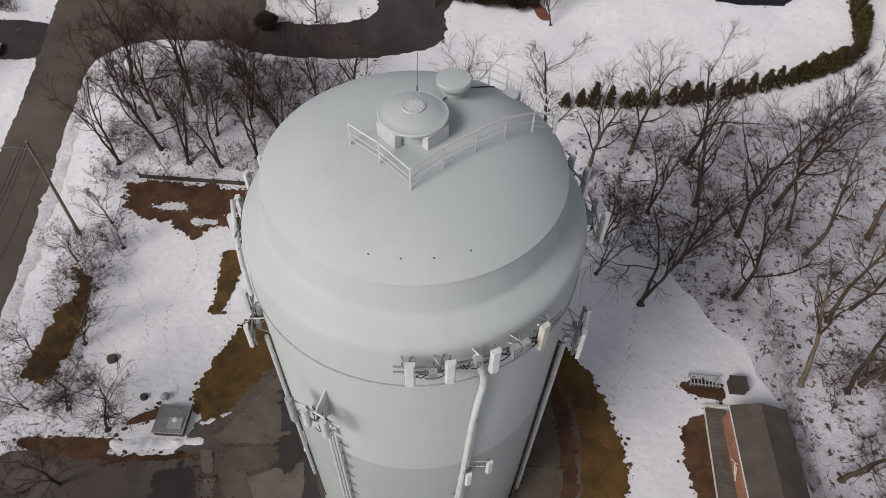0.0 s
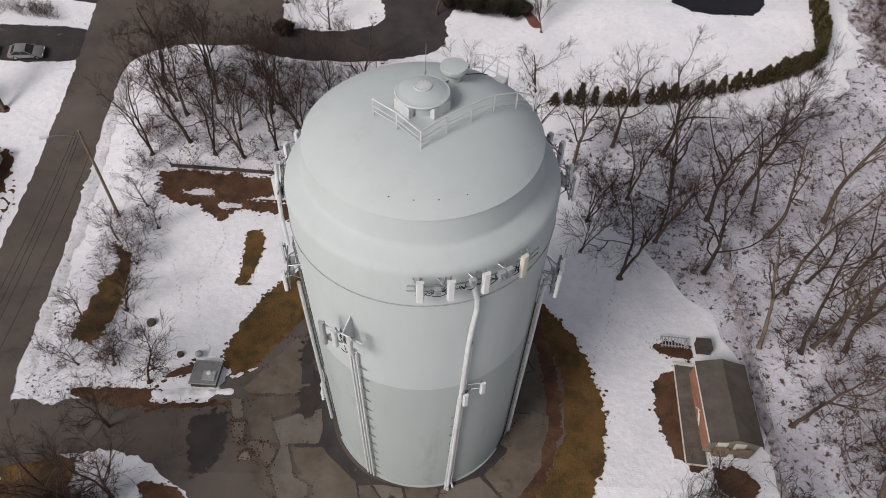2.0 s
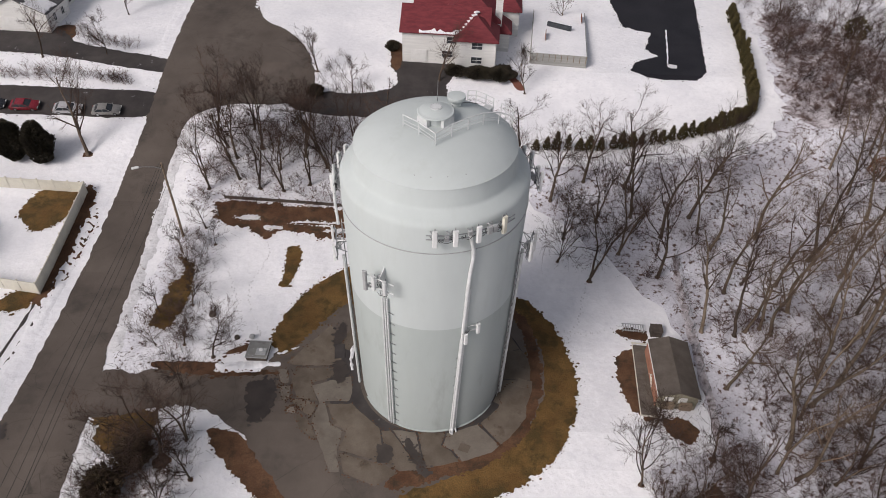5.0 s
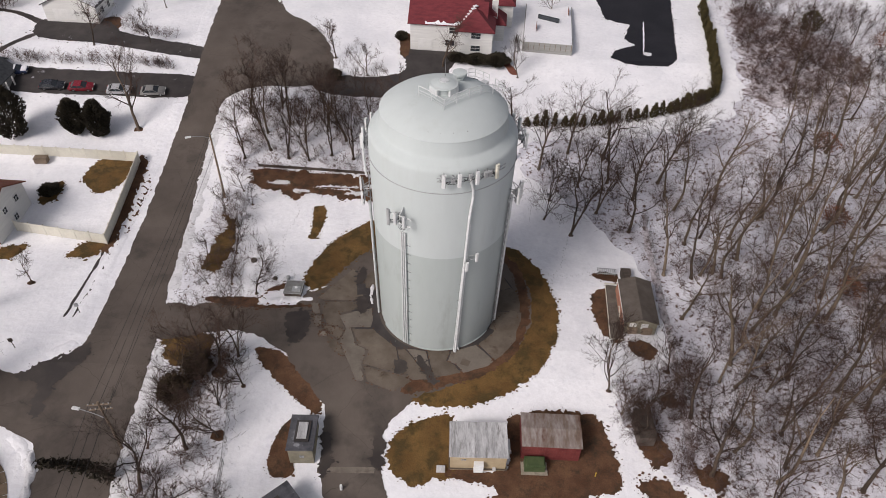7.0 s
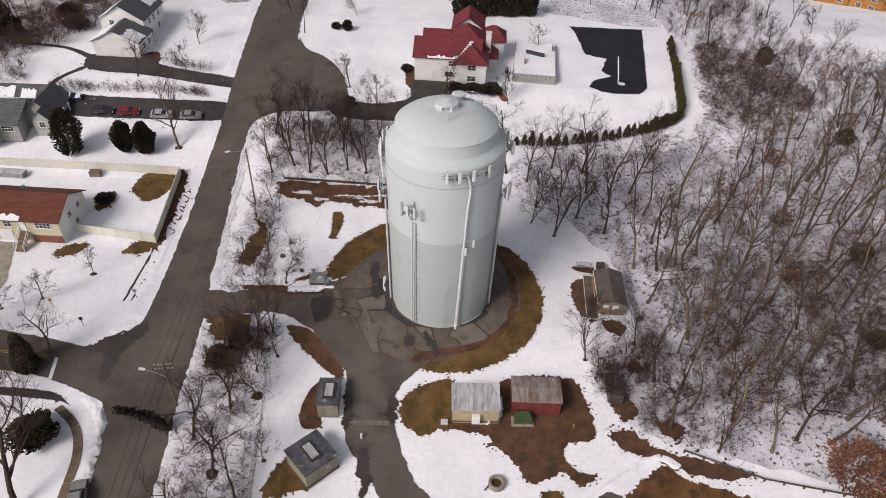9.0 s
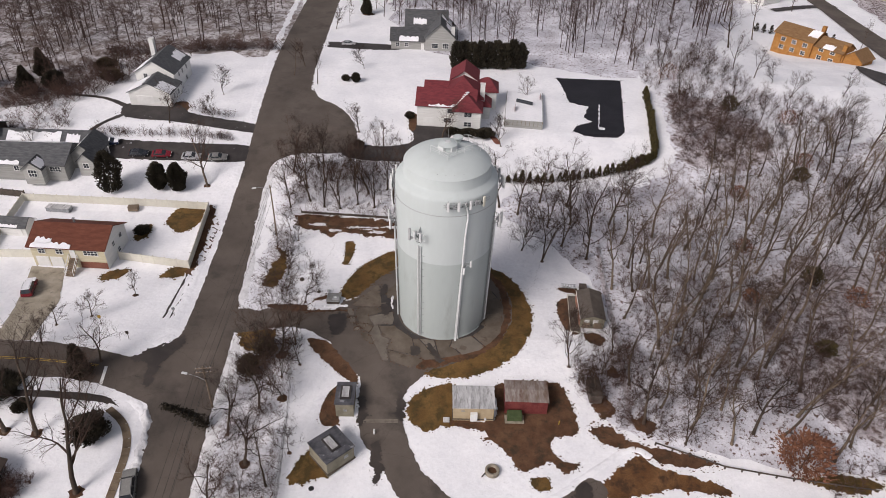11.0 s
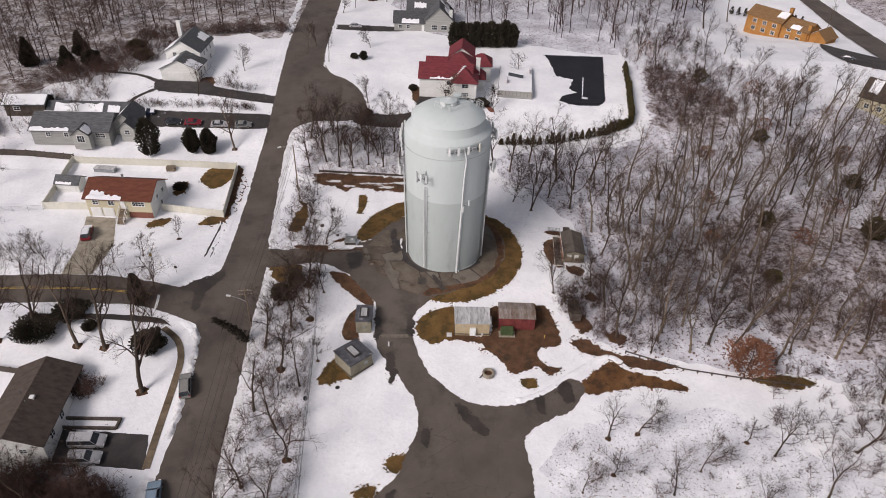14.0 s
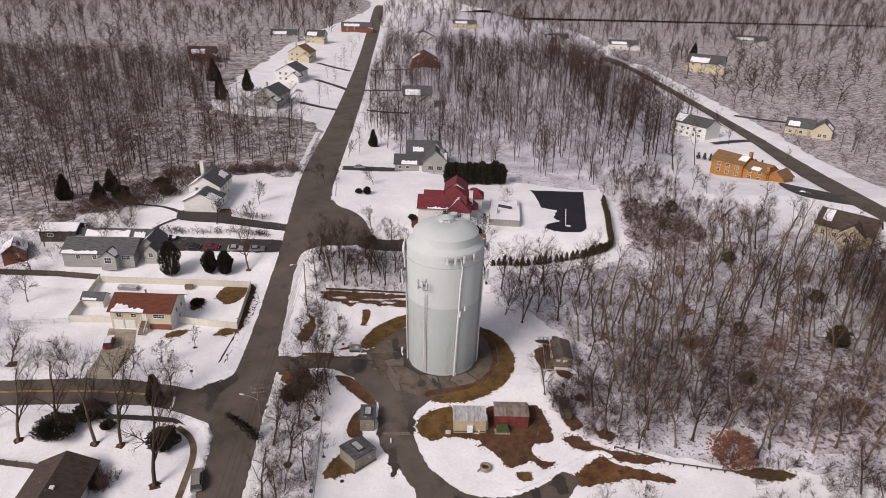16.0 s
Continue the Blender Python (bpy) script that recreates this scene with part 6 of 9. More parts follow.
gable(h, (14.0, -1.6), 3.6, 3.4, 2.9, 1.8, GREY_WALL, GREY_ROOF, "y", 0.3)
for x, w in ((-5.6, 1.1), (-1.0, 1.1), (7.8, 2.4)):
    window(h, x, -5.33, 1.7, w, 1.2, 0, 1 if w < 2 else 3)
window(h, 3.6, -7.33, 1.6, 1.8, 1.7, 0, 2)
for x, y in ((12.6, -1.02), (14.0, -3.33)):
    window(h, x, y, 1.7, 1.2, 1.2)
gable(h, (1.0, 7.6), 22, 6.4, 2.9, 2.2, GREY_WALL, GREY_ROOF, "x", 0.5, snow=[(-1, 0.1, 0.66, 0.12, 0.8), (-1, 0.72, 0.86, 0.1, 0.7)])
for y in (-2.6, -0.4, 1.8, 4.0):
    bm = bmesh.new()
    box(bm, (16.4, y, 1.5), (0.22, 0.22, 3.0))
    part("porch_post", bm, WHITE, h)
h = thing("cottage", "small dark cottage with a snow-covered roof", "house", pose(-116.4, 63.8, 0, rz=2))
gable(h, (0, 0), 11.0, 6.0, 2.8, 1.4, DARK_WOOD, GREY_ROOF, "x", 0.5, snow=[(-1, 0.02, 0.98, 0.03, 0.97), (1, 0.02, 0.98, 0.03, 0.97)])
window(h, -2.2, -3.03, 1.5, 1.6, 1.0)
h = thing("cottage", "dark red wooden outbuilding with a snowy roof", "shed", pose(-122.0, 48.6, 0, rz=24))
gable(h, (0, 0), 6, 6.5, 2.5, 2.0, BRICK_WALL, GREY_ROOF, "y", 0.4, snow=[(-1, 0.02, 0.98, 0.03, 0.97), (1, 0.02, 0.98, 0.03, 0.97)])
window(h, 0.6, -3.28, 1.4, 0.8, 1.0)

# White colonial with a garage wing, by the street.
h = thing("house", "white colonial house with a dark roof and snow", "house", pose(-81.4, 96, 0, rz=-2))
gable(h, (-0.2, -4.0), 11.6, 8.4, 3.3, 2.8, WHITE_WALL, GREY_ROOF, "y", 0.4, snow=[(-1, 0.0, 0.8, 0.03, 0.75), (1, 0.0, 0.5, 0.03, 0.6)])
gable(h, (-1.4, 6.5), 11, 13, 5.8, 3.4, WHITE_WALL, GREY_ROOF, "y", 0.4, snow=[(-1, 0.0, 0.55, 0.03, 0.6), (1, 0.6, 0.95, 0.2, 0.6)])
chimney(h, -5.8, 12.0, 0, 11.4, WHITE_WALL, 1.3, 1.3)
door(h, -1.6, -8.22, 4.8, 2.4, 0, WHITE, "garage_door", 4)
for y, z in ((3.5, 1.5), (8.5, 1.5), (3.5, 4.4), (6.2, 4.4), (9.4, 4.4)):
    window(h, 4.12, y, z, 1.0, 1.4, 90)
for y in (-5.5, -2.4):
    window(h, 5.62, y, 1.6, 1.0, 1.4, 90)
for x in (-4.0, 1.6):
    window(h, x, -0.02, 4.8, 1.1, 1.4)

# Large white house with red roofs.
h = thing("house", "large white house with red shingle roofs", "house", pose(1.2, 84.0, 0, rz=-3.5))
gable(h, (-0.8, 0.2), 15.4, 9.2, 5.8, 2.9, WHITE_WALL, RED_ROOF, "x", 0.5, snow=[(-1, 0.22, 0.68, 0.0, 0.10)])
gable(h, (5.0, -3.0), 7.2, 6.4, 5.8, 2.8, WHITE_WALL, RED_ROOF, "y", 0.5, hip=3.4)
gable(h, (3.4, 5.6), 10.6, 9.6, 6.4, 4.0, WHITE_WALL, RED_ROOF, "y", 0.5, hip=4.6)
gable(h, (-4.0, 7.0), 6.0, 7.0, 5.8, 2.2, WHITE_WALL, RED_ROOF, "x", 0.5)
gable(h, (3.4, 14.8), 7.4, 8.0, 7.2, 2.6, WHITE_WALL, RED_ROOF, "y", 0.5)
gable(h, (9.8, 10.6), 5.8, 6.6, 6.0, 2.4, WHITE_WALL, RED_ROOF, "x", 0.5, hip=2.8)
gable(h, (9.3, 3.8), 3.4, 5.0, 4.2, 1.6, WHITE_WALL, RED_ROOF, "y", 0.4, hip=1.6)
chimney(h, 8.7, 2.2, 0, 9.8, WHITE_WALL, 1.3, 1.0)
for k in range(8):
    bm = bmesh.new()
    u = k / 7
    box(bm, (2.1 + 2.6 * u, -4.8 + 3.6 * u, 6.0 + 2.5 * u), (0.9, 0.7, 0.16), rz=35 + 10 * math.sin(k))
    part("valley_snow", bm, SNOW, h)
window(h, 0.6, -4.44, 4.4, 1.9, 1.2, 0, 1)
window(h, -0.2, -4.44, 1.7, 1.9, 1.2, 0, 1)
for z in (1.7, 4.4):
    window(h, 5.2, -6.24, z, 1.9, 1.2, 0, 1)
for y, z in ((-4.0, 4.4), (-1.4, 4.4), (-4.0, 1.6)):
    window(h, 8.62, y, z, 1.0, 1.3, 90)
door(h, -5.4, -4.44, 2.9, 2.3, 0, WHITE, "garage_door", 4)
h = thing("terrace", "raised snowy garden terrace with a pale retaining wall", "terrace", pose(22.4, 91.5, 0, rz=-6))
bm = bmesh.new()
box(bm, (0, 0, 0.2), (10.5, 20, 2.4))
part("retaining_wall", bm, GREY_WALL, h, "pale ribbed retaining wall")
bm = bmesh.new()
box(bm, (0, 0.05, 1.48), (10.2, 19.7, 0.16), bevel=0.05)
part("snow_cover", bm, SNOW, h)
for k in range(10):
    bm = bmesh.new()
    box(bm, (-5.1 + 1.13 * k, -10.02, 0.7), (0.10, 0.08, 1.36))
    part("slat", bm, WOOD, h)
for x, y in ((-2.6, -4.5), (4.4, 4.5)):
    bm = bmesh.new()
    for k in range(6):
        box(bm, (x, y + 0.5 * k, 2.1), (0.08, 0.4, 1.0))
    part("bench_back", bm, BRICK_WALL, h, "reddish wooden bench back")
bm = bmesh.new()
prism(bm, [(-2.4, 2.0), (2.2, 0.2), (2.4, 0.7), (-2.2, 2.5)], 1.56, 2.4)
part("glass_screen", bm, GLASS, h)

# Grey house behind the lawn.
h = thing("house", "pale grey house with a grey-green shingle roof", "house", pose(-5.6, 144.5, 0, rz=0))
gable(h, (-7.2, -1.0), 12.0, 9.0, 3.0, 2.8, GREY_WALL, GREY_ROOF, "x", 0.5, snow=[(-1, 0.25, 0.75, 0.0, 0.3)])
gable(h, (3.4, 0.6), 10.0, 14.0, 4.4, 4.6, GREY_WALL, GREY_ROOF, "y", 0.5, snow=[(1, 0.2, 0.5, 0.1, 0.6), (1, 0.6, 0.9, 0.3, 0.9)])
gable(h, (-1.5, 6.0), 14.0, 9.0, 5.4, 4.4, GREY_WALL, GREY_ROOF, "x", 0.5, snow=[(-1, 0.2, 0.5, 0.2, 0.5)])
chimney(h, 7.6, -5.0, 0, 7.6, WHITE_WALL, 1.2, 1.2)
for x in (1.6, 5.2):
    window(h, x, -6.43, 1.7, 2.0, 1.6, 0, 2)
for x in (-11, -8):
    window(h, x, -5.53, 1.6, 1.1, 1.2)
door(h, -2.6, -5.5, 1.0, 2.1)

# Brown-roofed house by the junction.
h = thing("house", "white ranch house with a brown shingle roof", "house", pose(-62.2, -46.6, 0, rz=4))
gable(h, (0, 0), 9.0, 15.0, 3.2, 2.0, WHITE_WALL, BROWN_ROOF, "y", 0.5, snow=[(-1, 0.0, 0.12, 0.0, 0.05)])
for y in (-4.6, -1.0, 3.6, 5.6):
    window(h, 4.52, y, 1.8, 1.2, 1.2, 90)
for x in (-2.0, 1.6):
    window(h, x, -7.53, 1.8, 1.0, 0.8)
for x, y in ((0.4, -1.2), (-1.2, 0.8)):
    bm = bmesh.new()
    tube(bm, [(x, y, 4.6), (x, y, 5.5)], 0.07, 8)
    part("roof_pipe", bm, GALV, h)
bm = bmesh.new()
box(bm, (0.9, -0.2, 4.95), (0.7, 0.7, 0.5), bevel=0.04)
part("roof_vent", bm, WHITE, h)
dk = thing("deck", "white-railed timber deck beside the house", "deck", pose(-70.2, -49.5, 0, rz=4))
bm = bmesh.new()
box(bm, (0, 0, 0.65), (4.0, 6.2, 0.12))
part("deck_frame", bm, WOOD, dk)
for k in range(16):
    bm = bmesh.new()
    box(bm, (0, -3.0 + 0.4 * k, 0.74), (4.2, 0.385, 0.05))
    part("board", bm, WOOD, dk)
for sx in (-1.9, 1.9):
    for sy in (-3, 0, 3):
        bm = bmesh.new()
        box(bm, (sx, sy, 0.29), (0.16, 0.16, 0.6))
        part("leg", bm, WOOD, dk)
for sx in (-2.05, 2.05):
    for k in range(9):
        bm = bmesh.new()
        box(bm, (sx, -3.1 + 0.775 * k, 1.3), (0.08, 0.08, 1.0))
        part("baluster", bm, WHITE, dk)
    bm = bmesh.new()
    box(bm, (sx, 0, 1.82), (0.12, 6.4, 0.08))
    part("top_rail", bm, WHITE, dk)
ph = thing("playhouse", "white playhouse with a grey roof inside the fence", "shed", pose(-86.6, 21.6, 0, rz=-4))
gable(ph, (0, 0), 5.4, 3.4, 2.0, 1.2, WHITE_WALL, GREY_ROOF, "x", 0.3, snow=[(-1, 0.1, 0.7, 0.0, 0.2)])
door(ph, 1.4, -1.72, 1.0, 1.7)

# Distant houses.
FARM = [(-96, 264, -10, 11, 15, 5.6, 3.6, "y", GREY_WALL, GREY_ROOF, "pale house with a dark roof beside the street"), (-101, 345, -10, 13, 14, 5.6, 3.8, "y", WHITE_WALL, GREY_ROOF, "white gabled house beside the street"),
        (-110, 432, -10, 14, 13, 6.0, 4.4, "y", CREAM_WALL, TAN_ROOF, "cream house with a tan roof beside the street"), (-117, 545, -6, 14, 12, 6.0, 4.0, "x", CREAM_WALL, GREY_ROOF, "cream house with white gables"),
        (-12, 418, 6, 15, 12, 5.6, 4.4, "y", BRICK_WALL, BROWN_ROOF, "red-brick gabled house among trees"), (-13.5, 272, 4, 13, 11, 5.6, 3.6, "x", GREY_WALL, GREY_ROOF, "grey house among bare trees"), (-16, 560, 6, 18, 14, 5.6, 4.6, "y", WHITE_WALL, GREY_ROOF, "white house with a wide grey roof"),
        (214, 428, -30, 22, 14, 6.5, 4.5, "x", CREAM_WALL, GREY_ROOF, "large cream house with a hipped roof"), (-90, 650, 0, 26, 12, 5, 3.2, "x", BRICK_WALL, GREY_ROOF, "long brick house at the street's end"),
        (120, 600, 10, 20, 11, 4, 3, "x", WHITE_WALL, GREY_ROOF, "pale distant house in the woods"), (-185, 420, 12, 16, 11, 5, 4, "x", BRICK_WALL, BROWN_ROOF, "distant house in dark woods"), (180, 560, -10, 22, 12, 4, 3, "x", WHITE_WALL, GREY_ROOF, "long pale distant house"), (-150, 560, 0, 20, 12, 5, 3.4, "x", GREY_WALL, GREY_ROOF, "grey distant house by a clearing"),
        (30, 720, 5, 22, 12, 4.5, 3.2, "x", CREAM_WALL, GREY_ROOF, "distant pale house in the woods"), (330, 620, -20, 26, 12, 4.5, 3.2, "x", GREY_WALL, GREY_ROOF, "distant pale house in the woods")]
for x, y, rz, w, d, hh, rise, ridge, wall, roofmat, lab in FARM:
    w, d, hh, rise = 1.25 * w, 1.2 * d, 1.15 * hh, 1.2 * rise
    h = thing("house", lab, "house", pose(x, y, 0, rz=rz))
    gable(h, (0, 0), w, d, hh, rise, wall, roofmat, ridge, 0.5, snow=[(-1, 0.1, 0.6, 0.05, 0.6)])
    gable(h, (w * 0.35, -d * 0.55), w * 0.45, d * 0.5, hh * 0.62, rise * 0.6, wall, roofmat, "y", 0.4, snow=[(1, 0.1, 0.8, 0.1, 0.8)])
    for s in (-0.32, -0.08):
        for z in (1.7, hh - 1.4) if hh > 4.6 else (1.7,):
            window(h, w * s, -d / 2 - 0.02, z, 1.4, 1.4)
    for s in (-0.25, 0.2):
        window(h, w / 2 + 0.02, d * s, hh - 1.4, 1.2, 1.4, 90)
    chimney(h, -w * 0.3, d * 0.1, hh, hh + rise + 1.0, wall)
h = thing("house", "long orange-brown brick house with a stepped roof", "house", pose(128.5, 141.5, 0, rz=-52))
gable(h, (-7.5, 0), 14, 9.5, 6.0, 2.6, ORANGE_WALL, TAN_ROOF, "x", 0.5, snow=[(-1, 0.75, 0.98, 0.4, 0.95)])
gable(h, (4.0, 0.4), 11, 8.5, 5.0, 2.4, ORANGE_WALL, TAN_ROOF, "x", 0.5, snow=[(-1, 0.4, 0.7, 0.02, 0.4)])
gable(h, (12.5, 1.6), 7.0, 8.0, 3.6, 2.6, ORANGE_WALL, TAN_ROOF, "y", 0.5, snow=[(-1, 0.2, 0.8, 0.2, 0.8)])
chimney(h, -1.0, 1.2, 0, 10.2, ORANGE_WALL, 1.2, 1.2)
chimney(h, 9.4, -2.6, 0, 7.4, ORANGE_WALL, 1.2, 1.2)
for x, y in ((-11, -4.77), (-7, -4.77), (-3, -4.77), (2.4, -3.87), (6.4, -3.87)):
    for z in (1.6, 4.3):
        window(h, x, y, z, 1.5, 1.3)
h = thing("house", "pale grey two-storey house with a grey roof", "house", pose(131, 214, 0, rz=-55))
gable(h, (0, 0), 21, 12, 6.4, 3.2, WHITE_WALL, GREY_ROOF, "x", 0.5, snow=[(-1, 0.05, 0.3, 0.1, 0.9)])
for x in (-7, -3.5, 0, 3.5, 7):
    for z in (1.6, 4.2):
        window(h, x, -6.02, z, 1.3, 1.2)
h = thing("house", "pale yellow house with dark roofs and snow", "house", pose(194, 220, 0, rz=-32))
gable(h, (-5, 0), 13, 9, 4.2, 3.6, CREAM_WALL, GREY_ROOF, "x", 0.5, snow=[(-1, 0.1, 0.5, 0.1, 0.6)])
gable(h, (6, -1.0), 9, 12, 4.6, 3.8, CREAM_WALL, GREY_ROOF, "y", 0.5, snow=[(1, 0.1, 0.6, 0.1, 0.6)])
for x, y in ((-9, -4.53), (-4, -4.53), (5, -7.03), (7.4, -7.03)):
    window(h, x, y, 1.7, 1.4, 1.4)
h = thing("house", "cream house with a brown-grey roof", "house", pose(134, 76, 0, rz=-44))
gable(h, (0, 0), 17, 10, 4.2, 4.2, CREAM_WALL, BROWN_ROOF, "x", 0.5, snow=[(-1, 0.1, 0.25, 0.3, 0.9)])
gable(h, (3, -5), 7, 5, 4.0, 3.0, CREAM_WALL, BROWN_ROOF, "y", 0.4)
for x in (-6, -2.5, 2.0, 4.2):
    window(h, x, -5.03 if x < 0 else -7.53, 1.7, 1.2, 1.4)


# ---- fences ----
def panel_fence(label, pts, h, mat_panel, mat_post, step=2.4, name="fence"):
    """Posts, with a solid panel and a top rail between each two."""
    f = fixed(thing(name, label, "fence"))
    for (x0, y0), (x1, y1) in zip(pts, pts[1:]):
        n = max(1, round(math.hypot(x1 - x0, y1 - y0) / step))
        at = [spot(x0 + (x1 - x0) * k / n, y0 + (y1 - y0) * k / n) for k in range(n + 1)]
        hh = h * at[0][1]
        bm = bmesh.new()
        box(bm, (0, 0, hh / 2 + 0.06), (0.14, 0.14, hh + 0.12))
        box(bm, (0, 0, hh + 0.15), (0.18, 0.18, 0.06))
        qm = finish("post", bm, mat_post)
        for (p, _), (q, _) in zip(at, at[1:]):
            d = q - p
            L = math.hypot(d.x, d.y) - 0.13
            bm = bmesh.new()
            lean = Matrix(((1, 0, 0, 0), (0, 1, 0, 0), (d.z / L, 0, 1, 0), (0, 0, 0, 1)))
            for c, sz in (((0, 0, hh / 2), (L, 0.05, hh - 0.12)), ((0, 0, hh - 0.05), (L, 0.1, 0.12)), ((0, 0, 0.16), (L, 0.1, 0.12))):
                box(bm, c, sz, m=lean)
            m = Matrix.Translation((p + q) / 2) @ Matrix.Rotation(math.atan2(d.y, d.x), 4, "Z")
            shared("panel", finish("panel", bm, mat_panel), f, m)
            shared("post", qm, f, Matrix.Translation(p) @ m.to_3x3().to_4x4())
        shared("post", qm, f, Matrix.Translation(at[-1][0]))
    return f


panel_fence("cream vinyl privacy fence round a back garden", [(-62.6, 12.6), (-48.4, 10.4), (-50.6, 31.8), (-62, 32.4), (-76, 32.8), (-91.2, 33.2), (-88.6, 12.2), (-78.2, 12.4)], 1.85, VINYL, VINYL)
panel_fence("dark weathered board fence behind the gardens", [(-91.6, 34.6), (-104, 36.2), (-120, 36.6), (-150, 38)], 1.7, DARK_WOOD, DARK_WOOD, 2.6)
panel_fence("dark low fence beside a snowy lawn", [(-68.2, -37.6), (-78, -36.2), (-95, -34)], 1.3, DARK_WOOD, DARK_WOOD, 2.4)
panel_fence("low weathered timber wall under the copse", [(-30.6, 31.6), (-20, 31.0), (-9, 30.2), (4, 29.6)], 0.55, DARK_WOOD, DARK_WOOD, 2.6, "timber_wall")


def wire_fence(label, pts, h, step=2.8):
    f = thing("wire_fence", label, "fence")
    for (x0, y0), (x1, y1) in zip(pts, pts[1:]):
        L = math.hypot(x1 - x0, y1 - y0)
        n = max(1, round(L / step))
        for k in range(n + 1):
            bm = bmesh.new()
            p = (x0 + (x1 - x0) * k / n, y0 + (y1 - y0) * k / n)
            tube(bm, [(*p, 0), (*p, h + 0.05)], 0.045, 6)
            part("post", bm, GALV, f)
        bm = bmesh.new()
        for j in range(1, 5):
            tube(bm, [(x0, y0, h * j / 4), (x1, y1, h * j / 4)], 0.03 if j == 4 else 0.012, 4)
        m = int(L / 0.6)
        for k in range(m):
            u0, u1 = k / m, min(1, (k + 1.6) / m)
            tube(bm, [(x0 + (x1 - x0) * u0, y0 + (y1 - y0) * u0, 0.05), (x0 + (x1 - x0) * u1, y0 + (y1 - y0) * u1, h)], 0.009, 3, cap=False)
        part("wire_mesh", bm, GALV, f)


wire_fence("thin steel chain fence beside the tank lot", [(-30.6, 27.4), (-29.0, 7.0), (-28.2, 2.0)], 1.8)
wire_fence("thin steel chain fence along a snowy lot", [(-24, -14), (-22.6, -26.4), (-21.2, -47), (-19.4, -72)], 1.8)
wire_fence("thin steel chain fence across a snowy yard", [(-88.6, 11.8), (-98, 10.4), (-110, 9)], 1.3)
wire_fence("sagging chain fence along the wood's edge", [(32.2, 21.6), (31.2, 8), (30.4, -4.3), (30.6, -16.4)], 1.5)
rail_ = thing("guard_rail", "low timber guard rail along the plateau", "guard rail")
GR = [(32, -29.6), (41, -33.6), (50.2, -35.4), (61.4, -37.0)]
for (x0, y0), (x1, y1) in zip(GR, GR[1:]):
    n = max(1, round(math.hypot(x1 - x0, y1 - y0) / 2.6))
    for k in range(n):
        bm = bmesh.new()
        p, q = Vector((x0 + (x1 - x0) * k / n, y0 + (y1 - y0) * k / n)), Vector((x0 + (x1 - x0) * (k + 1) / n, y0 + (y1 - y0) * (k + 1) / n))
        tube(bm, [(p.x, p.y, 0.55), (q.x, q.y, 0.55)], 0.12, 5)
        part("rail", bm, DARK_WOOD, rail_)
        bm = bmesh.new()
        box(bm, (p.x, p.y, 0.3), (0.2, 0.2, 0.7))
        part("post", bm, DARK_WOOD, rail_)

wire_fence("rusty wire mesh fence along the wooded strip", [(-22.6, -26.4), (-21.7, -36.5), (-20.9, -47.0), (-19.6, -63.1)], 1.2)


# ---- pavements and banked snow ----
walkway = tagged(new("sidewalk"), "sandy concrete sidewalk along the street", "sidewalk", kind="structure")
line = smooth_line([(-49.8, -25.6), (-46.4, -28.6), (-44.4, -33), (-43.7, -39), (-43.1, -47.6), (-42.5, -55.4)], 1.3)
for p, q in zip(line, line[1:]):
    bm = bmesh.new()
    d = q - p
    box(bm, ((p.x + q.x) / 2, (p.y + q.y) / 2, 0.05), (d.length * 0.95, 1.1, 0.1), rz=math.degrees(math.atan2(d.y, d.x)))
    part("slab", bm, SANDY_SLAB, walkway)
patch("footpath", [(-49.6, -24.6), (-48.4, -25.2), (-52, -22.9), (-62, -22.2), (-74, -22.6), (-74, -24), (-62, -23.6), (-53, -24.2)], WET_ASPHALT, 0.03, 0.15, 0.4, 0.8, 12, "narrow wet path beside the side street", "path", seed=70, reach=0.3)
patch("footpath", [(-86, 83), (-96, 90), (-108, 92), (-108, 93.2), (-96, 91.4), (-85, 84.6)], WET_ASPHALT, 0.03, 0.2, 0.4, 0.8, 8, "dark garden path cleared of snow", "path", seed=71, reach=0.3)
patch("footpath", [(-88, 80), (-91, 74), (-92.5, 67), (-91.2, 67), (-89.6, 74), (-86.6, 79.4)], WET_ASPHALT, 0.03, 0.2, 0.4, 0.8, 8, "dark garden path cleared of snow", "path", seed=72, reach=0.3)
patch("footpath", [(10.6, 76.6), (13.4, 73.6), (14.6, 69.6), (13.2, 69.4), (12, 73), (9.6, 75.4)], BRICK_WALL, 0.03, 0.1, 0.3, 0.8, label="curved brick garden path", category="path", seed=73)
patch("bare_mud", [(-9.4, 76.6), (-7.8, 77), (-7.6, 86), (-9.8, 86)], MUD, 0.03, 0.25, 0.3, 0.8, 10, "bare planting bed beside the white house", "mud", "stuff", seed=74, reach=0.4)
patch("bare_mud", [(-33, 176), (-30, 178), (-28, 176), (-30, 174)], MUD, 0.03, 0.25, 0.4, 0.8, label="bare earth round a spruce", category="mud", kind="stuff", seed=75)
patch("bare_mud", [(-49.0, 9.6), (-46.6, 10.6), (-47.2, 26), (-50.4, 33.4), (-51.4, 31.2), (-49.6, 20)], MUD, 0.02, 0.3, 0.3, 0.8, 30, "bare wet strip along the garden fence", "mud", "stuff", seed=76, reach=0.4)
for k, (x, y) in enumerate(((-48.6, -4), (-47.4, -4))):
    ribbon("tyre_rut", [(x, y), (x + 0.3, 6), (x + 0.1 - k * 0.2, 11), (x - 0.6, 22)], 0.32, DARK_DRIVE, 0.02, "dark wheel rut in the roadside snow", "rut", 0.25)
